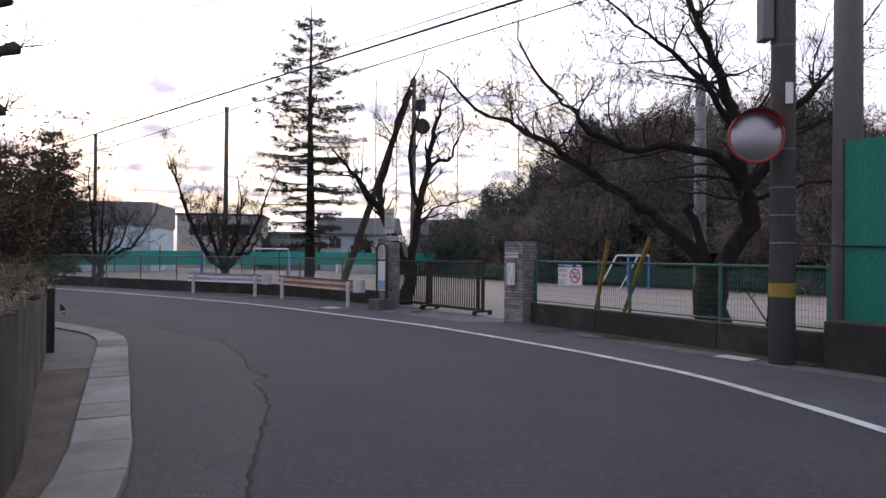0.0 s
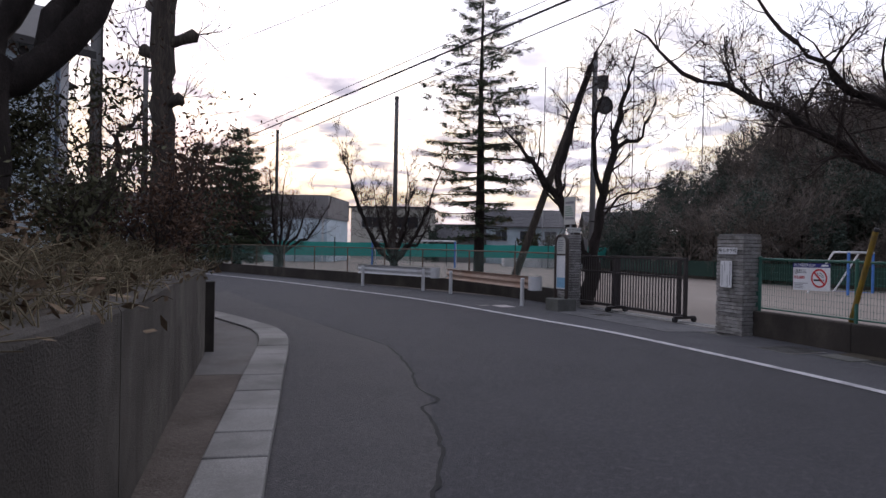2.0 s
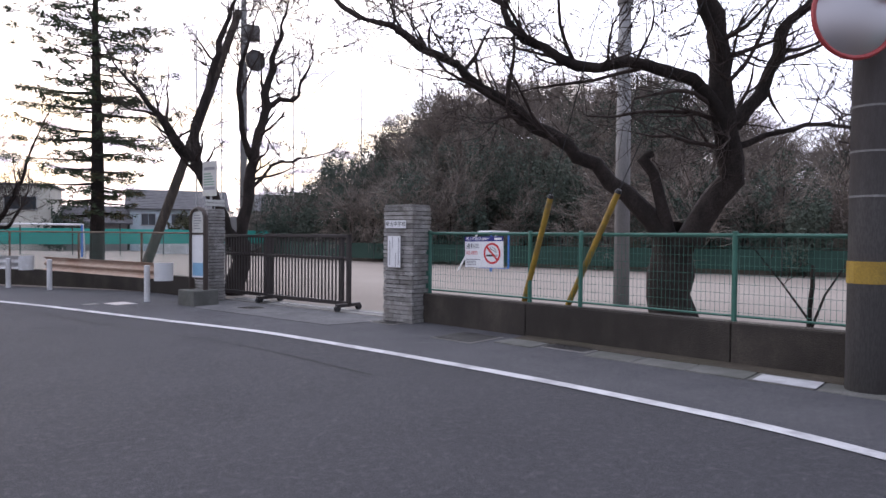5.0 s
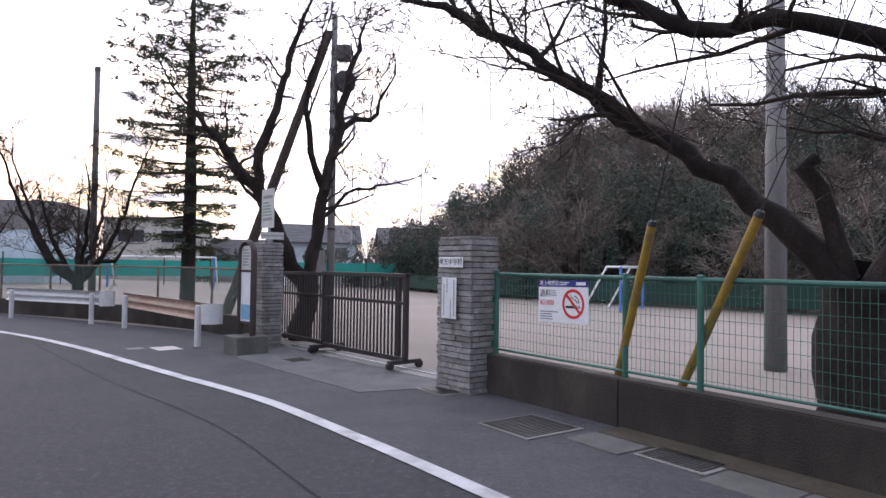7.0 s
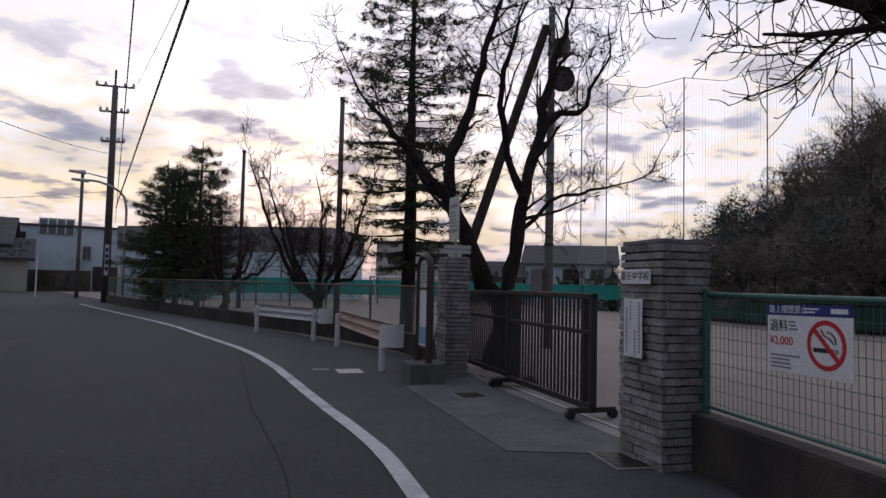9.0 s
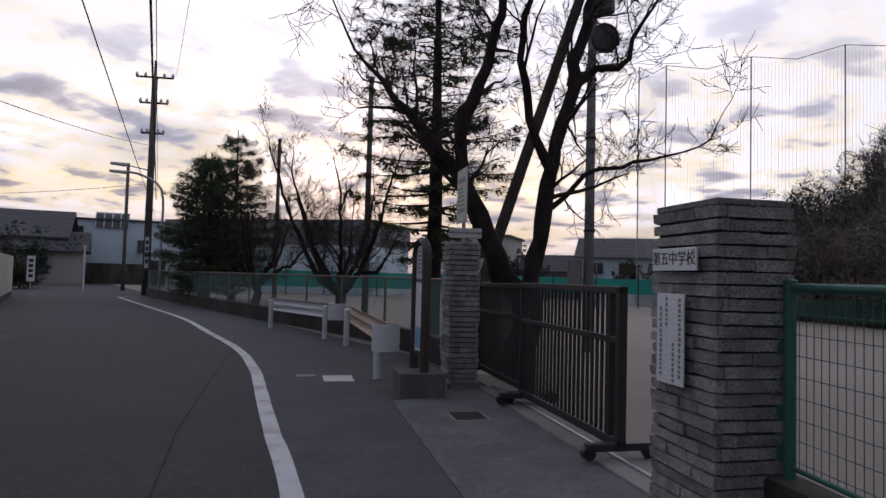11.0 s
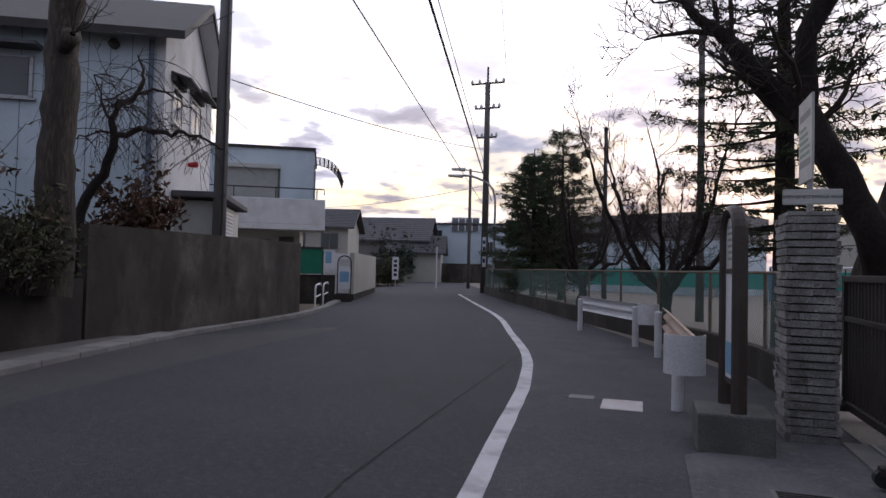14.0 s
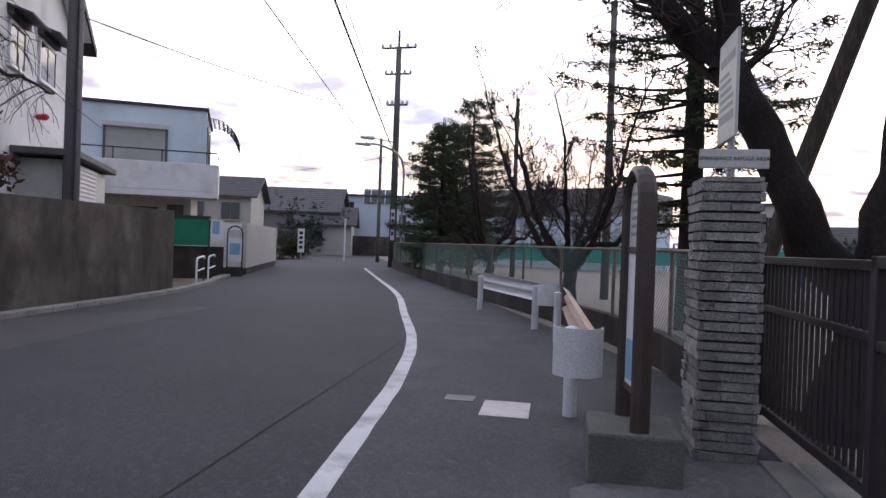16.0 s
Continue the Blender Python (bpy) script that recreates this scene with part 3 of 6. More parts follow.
solid("edge_line", ribbon(line, -0.075, 0.075, 0.009, 0.006), PAINT, "white painted edge line, worn, that follows the bend", "road marking", "structure")
solid("edge_line", ribbon(spline([(-27.6, 31.2), (-26.9, 32.1), (-26.6, 32.6)], 0.3), -0.075, 0.075, 0.009), PAINT, "white painted end of the edge line", "road marking", "structure")
CRACKLINE = [(0.75, -6), (0.6, -2), (0.35, 0.8), (-0.1, 2.6), (-0.55, 4.2), (-0.87, 5.4), (-0.98, 5.85), (-1.35, 6.7), (-1.55, 7.0), (-1.46, 7.3), (-1.88, 7.8), (-2.2, 8.5), (-2.45, 9.0), (-3.0, 9.9), (-3.45, 10.5), (-5.4, 12.2), (-8.5, 15.0), (-12, 18.4)]
crackline = spline(CRACKLINE, 0.12)
old = [(p.x, p.y) for p in crackline[::4]] + [p for p in KERB[10:1:-1]]
solid("old_road_strip", sheet(old + [(0.25, -6)], 0.003), ASPHALT_OLD, "older, paler asphalt along the kerb", "road", "structure")
random.seed(5)
for p in crackline:
    p.x += random.uniform(-0.02, 0.02)
    p.y += random.uniform(-0.02, 0.02)
solid("road_crack", ribbon(crackline[:-75], -0.017, 0.017, 0.006, 0.010), CRACK, "dark jagged crack in the asphalt", "crack", "structure")
solid("road_seam", ribbon(spline([(1.2, 10.4), (-0.18, 12.29), (-1.83, 13.95), (-2.66, 14.78), (-6.6, 19.05)], 0.2), -0.008, 0.008, 0.005, 0.003), CRACK, "thin dark straight seam in the asphalt", "seam", "structure")


def yard_z(x, y):
    n = (Vector((x, y, 0)) - GATE0).dot(N)
    f = min(1, max(0, (n - 3) / 24))
    return 0.012 - 0.5 * f * f * (3 - 2 * f)


# the schoolyard as a grid that falls gently away from the gate
bm = B()
rows = []
for i in range(49):
    u = -60 + i * 3.0
    row = []
    for n in (0.46, 1.5, 3, 6, 10, 15, 20, 28, 40, 60, 100, 160):
        q = at_gate(u, n)
        if n < 1 and (u < -0.7 or u > 5.3):
            if u < 0:
                q = FENCE0 + FD * (-u - 0.1) + FN * 0.2
            else:
                q = Vector((-1.9, 19.05, 0)) + Vector((-0.87, 0.48, 0)) * (u - 5.0) + Vector((0.2, 0.35, 0))
        row.append(bm.verts.new((q.x, q.y, yard_z(q.x, q.y))))
    rows.append(row)
for a, b in zip(rows, rows[1:]):
    for j in range(len(a) - 1):
        bm.faces.new((a[j], a[j + 1], b[j + 1], b[j]))
bmesh.ops.recalc_face_normals(bm, faces=bm.faces[:])
if sum(f.normal.z for f in bm.faces) < 0:
    bmesh.ops.reverse_faces(bm, faces=bm.faces[:])
solid("schoolyard", bm, SAND, "bare tan sandy sports ground of a school", "sports ground", "structure")

# apron before the gate, sill of the sliding gate, drain grates, ground patches
bm = B()
f = [at_gate(0.3, -0.95), at_gate(3.85, -0.95), at_gate(4.6, -0.05), at_gate(4.6, 0.45), at_gate(0.0, 0.45), at_gate(0.0, -0.1)]
solid("apron", prism(bm, [(p.x, p.y) for p in f], -0.05, 0.012), mat("apron_concrete", (0.095, 0.093, 0.097), (0.165, 0.162, 0.165), 0.9, 1.8, 90, 0.5, c=(0.075, 0.073, 0.076), cscale=1.4, speck=(0.20, 0.197, 0.20)), "pale concrete apron in front of the school gate", "pavement", "structure")
sill = thing("gate_sill", GATE_M, "pale concrete sill with a steel rail under the sliding gate", "sill", kind="structure")
part("slab", box(B(), 0.0, 0.27, -0.05, 4.65, 0.77, 0.03, 0.01), CONCRETE, sill)
part("rail", box(B(), 0.02, 0.45, 0.03, 4.6, 0.48, 0.045), STEEL, sill, "steel gate rail")
for nm, c, turn, w, d in (("drain_cover", (2.666, 12.517), -54, 0.70, 0.70), ("drain_cover", (3.736, 11.514), -54, 0.64, 0.38), ("drain_cover", (-0.47, 16.45), -48, 0.42, 0.38), ("drain_cover", (1.80, 14.18), -54, 0.54, 0.36)):
    g = thing(nm, pose(*c, 0.006, 0, 0, turn), "dark iron drain grate set in the pavement", "drain cover", "drain covers")
    part("rim", box(B(), -w / 2, -d / 2, 0.0, w / 2, d / 2, 0.008), CONCRETE, g)
    bm = B()
    k = int(w / 0.045)
    for i in range(k):
        box(bm, -w / 2 + 0.03 + i * (w - 0.06) / k, -d / 2 + 0.03, 0.008, -w / 2 + 0.03 + i * (w - 0.06) / k + 0.024, d / 2 - 0.03, 0.014)
    part("grate", bm, DARKSTEEL, g, "dark iron bars")
p = thing("ground_plate", pose(-3.02, 17.58, 0.006, 0, 0, 42), "worn white square plate with faded red print on the asphalt", "ground plate")
part("plate", box(B(), -0.2, -0.26, 0, 0.2, 0.26, 0.004), mat("worn_plate", (0.50, 0.47, 0.46), (0.60, 0.57, 0.56), 0.7, 6, 90, 0.1, c=(0.40, 0.30, 0.29), cscale=5), p)
p = thing("ground_plate", pose(-3.52, 17.5, 0.006, 0, 0, 42), "small worn grey plate in the asphalt", "ground plate")
part("plate", box(B(), -0.13, -0.1, 0, 0.13, 0.1, 0.004), CONCRETE, p)
p = thing("ground_plate", pose(5.06, 9.42, 0.018, 0, 0, 36), "worn white painted block on the gutter", "ground plate")
part("plate", box(B(), -0.16, -0.27, 0, 0.16, 0.27, 0.006), mat("worn_white", (0.42, 0.42, 0.44), (0.56, 0.56, 0.57), 0.8, 6, 90, 0.2, c=(0.25, 0.24, 0.24), cscale=5), p)
solid("verge", box(B(), 2.0, -0.415, 0.0, 6.4, -0.09, 0.02, 0, FENCE_M), LITTER, "strip of dark earth and leaves at the foot of the fence wall", "verge", "structure")
# gutter slabs along the green fence
gut = thing("gutter", FENCE_M, "row of pale concrete gutter lids along the fence wall", "gutter", kind="structure")
me = finish("gutter_slab", box(B(), 0.01, -0.2, -0.05, 0.59, 0.2, 0.016, 0.006), BLOCKCON)
for i in range(11):
    o = new("gutter_slab", me)
    o.parent = gut
    o.location = ((1.98 if i == 0 else 2.68 + i * 0.6), -0.62, random.uniform(-0.004, 0.004))

# ---------------------------------------------------------------- kerb, retaining wall, bank
kline = spline(KERB[1:], 0.6)
kn = normals2(kline)
kerb = thing("kerb", pose(0, 0, 0), "row of pale concrete kerb stones and gutter lids", "kerb", kind="structure")
stone = finish("kerb_stone", box(B(), -0.295, -0.04, -0.1, 0.295, 0.40, 0.085, 0.015), CONCRETE)
for i in range(0, len(kline) - 1):
    a, b = kline[i], kline[i + 1]
    if (a - kline[-1]).length < 20:
        continue
    d = b - a
    o = new("kerb_stone", stone)
    o.parent = kerb
    wide = 1.0 if i < 36 else 0.55
    o.matrix_basis = Matrix.Translation(((a + b) / 2).to_tuple()) @ pose(0, 0, random.uniform(-0.004, 0.004), 0, 0, math.degrees(math.atan2(d.y, d.x)) + random.uniform(-0.5, 0.5)) @ Matrix.Diagonal((d.length / 0.6, wide, 1, 1))
WALLLINE = [(-0.58, -9), (-0.63, -2), (-0.92, 1.03), (-1.69, 3.06), (-2.66, 4.65), (-3.54, 5.98), (-5.05, 8.35)]
wl = spline(WALLLINE, 0.45)
strip = ribbon(wl, -0.55, 0.05, 0.05)
solid("verge", strip, mat("verge_dirt", (0.085, 0.067, 0.055), (0.13, 0.104, 0.086), 0.95, 1.5, 40, 0.8, c=(0.055, 0.043, 0.034), cscale=1.4, speck=(0.17, 0.145, 0.12)), "dusty strip of earth between kerb and retaining wall", "verge", "structure")
solid("verge", prism(B(), [(-5.05, 8.3), (-4.3, 7.2), (-3.7, 7.55), (-4.4, 8.8), (-5.32, 10.33), (-6.8, 11.55), (-8.65, 12.75), (-10.8, 14.35), (-10.9, 13.6), (-9.6, 12.0), (-7, 10)], -0.02, 0.052), mat("verge_concrete", (0.13, 0.122, 0.115), (0.17, 0.16, 0.15), 0.92, 1.2, 60, 0.4, c=(0.10, 0.09, 0.08), cscale=1.0), "concrete strip behind the kerb at the bend", "verge", "structure")
rw = thing("retaining_wall", pose(0, 0, 0), "stained grey-brown concrete retaining wall that holds the bank", "wall", kind="structure")
k = 9
for i in range(0, len(wl) - 1, k):
    seg = wl[i:i + k + 1]
    if len(seg) < 2:
        break
    seg = [Vector(p) for p in seg]
    seg[-1] = seg[-1] + (seg[-2] - seg[-1]).normalized() * 0.012
    part("panel", sweep(seg, [(0.0, -0.1), (0.0, 1.17), (0.02, 1.2), (0.22, 1.2), (0.24, 1.17), (0.24, -0.1)]), WALLCON, rw)
WALL_LOW = [(-5.2, 8.55), (-6.8, 10.1), (-8.6, 11.6), (-10.35, 13.05)]
lw = spline(WALL_LOW, 0.6)
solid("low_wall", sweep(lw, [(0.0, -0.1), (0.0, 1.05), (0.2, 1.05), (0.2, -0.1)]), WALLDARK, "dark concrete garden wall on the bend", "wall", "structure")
solid("end_post", box(B(), -0.07, -0.07, 0, 0.07, 0.07, 1.0, 0.01, pose(-5.18, 8.6, 0, 0, 0, 35)), WALLDARK, "dark square concrete post at the end of the wall", "post")
hw = spline([(-10.4, 13.1), (-12.0, 14.75), (-13.8, 16.65), (-15.5, 18.4)], 0.9)
solid("garden_wall", sweep(hw, [(0.0, -0.1), (0.0, 1.95), (0.18, 1.95), (0.18, -0.1)]), WALLCON, "tall stained concrete garden wall beside the road", "wall", "structure")

# the bank behind the wall
rng = np.random.default_rng(11)
bm = B()
rows = []
prof = [(0.22, 1.12), (0.8, 1.36), (1.6, 1.78), (2.6, 2.2), (4.0, 2.8), (6.0, 3.2), (9.0, 3.3), (16.0, 3.3)]
joined = wl + lw[1:]
for i, (p, n) in enumerate(zip(joined, normals2(joined))):
    s = i / len(joined)
    end = 1.0 if s < 0.62 else max(0.0, 1 - (s - 0.62) / 0.2)
    row = []
    for o, z in prof:
        zz = 0.95 + (z - 0.95) * end if s > 0.62 else z
        row.append(bm.verts.new((p.x + n.x * o + rng.normal(0, 0.03), p.y + n.y * o + rng.normal(0, 0.03), zz + rng.normal(0, 0.05) * (o > 0.5))))
    rows.append(row)
for a, b in zip(rows, rows[1:]):
    for j in range(len(a) - 1):
        bm.faces.new((a[j], b[j], b[j + 1], a[j + 1]))
bmesh.ops.recalc_face_normals(bm, faces=bm.faces[:])
bmesh.ops.subdivide_edges(bm, edges=bm.edges[:], cuts=1, use_grid_fill=True, fractal=0.25, along_normal=0.3, seed=3)
solid("bank", bm, LITTER, "overgrown earth bank covered in dead leaves", "bank", "structure", True)
cen, gr = [], []
for p, n in zip(wl, normals2(wl)):
    if p.y < -1:
        continue
    for _ in range(300):
        o = rng.uniform(0.15, 3.6)
        z = np.interp(o, [q[0] for q in prof], [q[1] for q in prof])
        c = (p.x + n.x * o + rng.normal(0, 0.2), p.y + n.y * o + rng.normal(0, 0.2), z + rng.uniform(0.0, 0.14))
        (cen if rng.random() < 0.8 or o > 0.9 else gr).append(c)
V, F = leaves(rng, cen, 0.055, 0.03, 0.3)
tagged(new("fallen_leaves", arrays("fallen_leaves", V, F, DEADLEAF)), "scattered brown dead leaves on the bank", "leaves", kind="stuff")
blades = []
for c in gr:
    for _ in range(9):
        a = np.array(c) + rng.normal(0, 0.07, 3) * (1, 1, 0)
        tip = a + np.array((rng.normal(0, 0.12), rng.normal(0, 0.12), rng.uniform(0.03, 0.17)))
        blades.append(([a, (a + tip) / 2 + (0, 0, 0.03), tip], [0.004, 0.0035, 0.002]))
tagged(new("dry_grass", limbs_mesh("dry_grass", blades, DRYGRASS)), "tufts of dry straw-coloured grass along the wall top", "grass", kind="stuff")
# bank plants
shrub((-5.7, 8.4, 1.3), 0.6, 1.7, REDLEAF, "reddish-brown leafy shrub on the bank", 21, 1500, 0.04)
shrub((-6.9, 8.6, 1.4), 0.7, 2.5, REDLEAF, "tall thin shrub with brown-red leaves", 22, 1100, 0.045, 7)
shrub((-4.9, 7.2, 1.35), 0.6, 0.9, REDLEAF, "low dark brown shrub behind the wall", 23, 1500, 0.04)
shrub((-4.1, 5.4, 1.6), 0.6, 0.6, BUSHLEAF, "low olive-green shrub on the bank", 24, 1200, 0.04)
shrub((-6.2, 6.2, 2.2), 1.2, 1.1, BUSHLEAF, "wide olive-green bush high on the bank", 25, 4200, 0.045)
shrub((-5.0, 3.6, 2.5), 0.9, 1.0, BUSHLEAF, "dense dark hedge bush on the bank", 26, 3600, 0.045)
shrub((-3.6, 2.2, 2.0), 0.6, 0.9, REDLEAF, "brown-leaved hedge bush above the wall", 27, 1800, 0.04)
shrub((-7.6, 10.9, 1.0), 0.7, 1.7, REDLEAF, "brown-leaved garden shrub behind the low wall", 28, 1300, 0.05)
shrub((-8.4, 12.0, 1.0), 0.35, 0.9, BUSHLEAF, "small dark garden shrub behind the low wall", 29, 1000, 0.05)
# pollarded trees on the bank
rng = np.random.default_rng(31)
pt = thing("pollarded_tree", pose(-9.48, 12.61, 0.8), "tall pollarded tree with pale knobbly bark, no leaves", "tree")
trunkline, tr = smooth_limb([(0, 0, 0), (0.05, 0, 2.2), (-0.05, 0.05, 4.4), (0, 0, 6.4), (0.05, 0, 7.8)], [0.29, 0.25, 0.23, 0.25, 0.22], rng, 0.25, 0.02)
child_mesh("trunk", limbs_mesh("trunk", [(trunkline, tr)], BARK_PALE, 16), pt)
for z, a, L in ((3.6, 0.3, 0.45), (4.6, 3.4, 0.5), (4.9, 0.6, 0.7), (5.6, 2.6, 0.9), (5.9, 0.1, 0.6), (6.6, 3.9, 0.8), (6.9, 1.2, 0.7), (7.4, 5.2, 0.8)):
    d = np.array((math.cos(a), math.sin(a), 0.45))
    q = np.array((0, 0, z))
    child_mesh("stub", limbs_mesh("stub", [([q, q + d * L * 0.5, q + d * L * 0.9, q + d * L], [0.13, 0.11, 0.15, 0.04])], BARK_PALE, 9), pt)
    sub = []
    for _ in range(5):
        grow(sub, rng, q + d * L, d + rng.normal(0, 0.6, 3), 0.8, 0.012, 1, 0.1)
    tagged(child_mesh("twigwork", limbs_mesh("twigwork", sub, TWIG), pt), kind="stuff")
def across(r, z, away=0.0):
    """A point beside the gnarled tree's base: r along the road, away from it."""
    return (0.61 * r - 0.79 * away, 0.79 * r + 0.61 * away, z)


bare_tree((-5.8, 5.75, 1.6), [([across(0, 0), across(0.02, 0.6), across(0.05, 1.3), across(0.1, 1.7)], [0.40, 0.34, 0.31, 0.30]),
    ([across(0.1, 1.45), across(0.55, 1.72), across(0.82, 1.95), across(1.02, 2.3), across(1.25, 2.95), across(1.3, 3.7)], [0.20, 0.155, 0.15, 0.13, 0.10, 0.05]),
    ([across(0.62, 1.8), across(0.72, 2.2), across(0.95, 2.8, 0.2), across(1.0, 3.6, 0.3)], [0.12, 0.11, 0.09, 0.04]),
    ([across(0.1, 1.6), across(0.2, 2.0, 0.1), across(0.45, 2.45, 0.2), across(0.6, 3.2, 0.2)], [0.17, 0.13, 0.11, 0.05]),
    ([across(0.0, 1.6), across(-0.3, 2.2, 0.1), across(-0.5, 2.9, 0.2), across(-0.5, 3.8, 0.2)], [0.22, 0.17, 0.12, 0.05])],
    "gnarled bare tree with thick cut limbs on the bank", 33, 2, 0.7, 0.9, BARK)


# ---------------------------------------------------------------- gate pillars
def pillar(u0, u1, n0, n1, height, courses, label, seed):
    rnd = random.Random(seed)
    t = thing("gate_pillar", GATE_M @ Matrix.Translation(((u0 + u1) / 2, (n0 + n1) / 2, 0)), label, "pillar", "gate pillars")
    w, d = u1 - u0, n1 - n0
    part("core", box(B(), -w / 2 + 0.02, -d / 2 + 0.02, -0.05, w / 2 - 0.02, d / 2 - 0.02, height - 0.02), MORTAR, t, "dark recessed mortar joints")
    part("cap", box(B(), -w / 2 + 0.005, -d / 2 + 0.005, height - 0.03, w / 2 - 0.005, d / 2 - 0.005, height + 0.005, 0.006), STONE, t)
    h = (height - 0.03) / courses
    shapes = []
    for k in range(6):
        bm = box(B(), 0, 0, 0, 1, 1, 1)
        for v in bm.verts:
            v.co += Vector((rnd.uniform(-0.004, 0.004), rnd.uniform(-0.16, 0.16), rnd.uniform(-0.07, 0.07)))
        shapes.append(finish("stone", bm, STONE))
    for c in range(courses):
        z0 = c * h
        for length, rot, off in ((w, 0, d / 2), (w, 180, d / 2), (d, 90, w / 2), (d, -90, w / 2)):
            cuts = [-length / 2 - (0.012 if rot in (0, 180) else -0.02)]
            x = -length / 2 + rnd.uniform(0.12, 0.4)
            if rnd.random() < 0.75:
                cuts.append(x)
                if length - (x + length / 2) > 0.3 and rnd.random() < 0.4:
                    cuts.append(x + 0.17)
            cuts.append(length / 2 + (0.012 if rot in (0, 180) else -0.02))
            for a, b in zip(cuts, cuts[1:]):
                o = new("stone", rnd.choice(shapes))
                o.parent = t
                depth = rnd.uniform(0.03, 0.05)
                o.matrix_basis = pose(0, 0, z0 + 0.006, 0, 0, rot) @ Matrix.Translation((a + 0.002, -off - depth + 0.032, 0)) @ Matrix.Diagonal((b - a - 0.004, depth, h - 0.012 + rnd.uniform(-0.003, 0.002), 1))
    return t


PIL_R = pillar(-0.58, 0.0, 0.0, 0.44, 1.85, 27, "school gate pillar faced in thin rough grey stone courses", 41)
PIL_L = pillar(4.63, 5.07, -0.13, 0.25, 1.87, 28, "school gate pillar faced in thin rough grey stone courses, with signs on top", 42)


def bars(bm, x0, x1, y, z, count, gap, h, rnd, th=0.001):
    for i in range(count):
        w = (x1 - x0) * rnd.uniform(0.6, 1.0)
        box(bm, x0, y - th, z - i * gap - h, x0 + w, y, z - i * gap)


FACE = pose(0, 0, 0, 90, 0, 0)
rnd = random.Random(7)
np_ = thing("name_plate", pose(0, 0, 0), "white name plate with black characters on the gate pillar", "name plate")
# local x runs to the viewer's right when seen from the road
np_.matrix_world = Matrix.Translation(at_gate(-0.28, -0.045, 1.545)) @ Matrix(((-U.x, N.x, 0, 0), (-U.y, N.y, 0, 0), (0, 0, 1, 0), (0, 0, 0, 1)))
part("plate", box(B(), -0.21, -0.012, -0.062, 0.21, 0.0, 0.062, 0.004), SIGNWHITE, np_)
lettering("characters", "第五中学校", 0.082, BLACK, np_, pose(0, -0.0135, 0, 90))
for x in (-0.19, 0.19):
    part("screw", tube([(x, -0.012, 0.045), (x, -0.016, 0.045)], 0.006, 8), STEEL, np_)
ROADSIDE = Matrix(((-U.x, N.x, 0, 0), (-U.y, N.y, 0, 0), (0, 0, 1, 0), (0, 0, 0, 1)))
nt = thing("notice_board", Matrix.Translation(at_gate(-0.25, -0.045, 1.115)) @ ROADSIDE, "tall white notice with faded upright lines of writing", "notice")
part("board", box(B(), -0.13, -0.010, -0.245, 0.13, 0.0, 0.245, 0.003), SIGNWHITE, nt)
for x, w, z1, z0 in ((0.095, 0.026, 0.22, -0.20), (0.035, 0.022, -0.02, -0.215), (-0.03, 0.02, 0.225, 0.06), (-0.085, 0.022, 0.17, -0.19)):
    bm = B()
    z = z1
    while z > z0:
        hgt = rnd.uniform(0.014, 0.024)
        box(bm, x - w / 2, -0.0116, z - hgt, x + w / 2 * rnd.uniform(0.6, 1), -0.010, z)
        z -= hgt + 0.009
    part("writing", bm, GREYPRINT, nt, "faded column of writing")

# signs on the other pillar
st = thing("refuge_sign", Matrix.Translation(at_gate(4.85, 0.06, 1.87)) @ ROADSIDE, "weathered white evacuation sign on a short post above the pillar", "sign")
part("post", tube([(0, 0.02, 0), (0, 0.02, 0.9)], 0.025, 10), STEEL, st)
part("panel", box(B(), -0.24, -0.02, 0.27, 0.24, 0.0, 0.98, 0.004), SIGNGREY, st)
for z_ in (0.80, 0.40):
    part("print", box(B(), -0.19, -0.0215, z_, 0.19, -0.02, z_ + 0.06), GREYPRINT, st, "faded grey print")
bm = B()
bars(bm, -0.19, 0.19, -0.02, 0.74, 5, 0.055, 0.03, rnd)
part("print", bm, mat("green_print", (0.16, 0.26, 0.20), (0.20, 0.30, 0.24), 0.5), st, "faded green print")
E_M = Matrix.Translation(at_gate(4.68, 0.06, 1.995)) @ Matrix(((N.x, -(-U.x), 0, 0), (N.y, -(-U.y), 0, 0), (0, 0, 1, 0), (0, 0, 0, 1)))
es = thing("refuge_plate", E_M, "grey plate lettered EMERGENCY REFUGE AREA above the pillar", "sign")
part("plate", box(B(), -0.22, -0.012, -0.065, 0.22, 0.0, 0.065, 0.01), SIGNGREY, es)
lettering("letters", "EMERGENCY REFUGE AREA", 0.036, BLACK, es, pose(0, -0.0135, 0, 90))
part("bracket", tube([(0, 0.02, -0.12), (0, 0.02, 0.05)], 0.014, 8), STEEL, es)


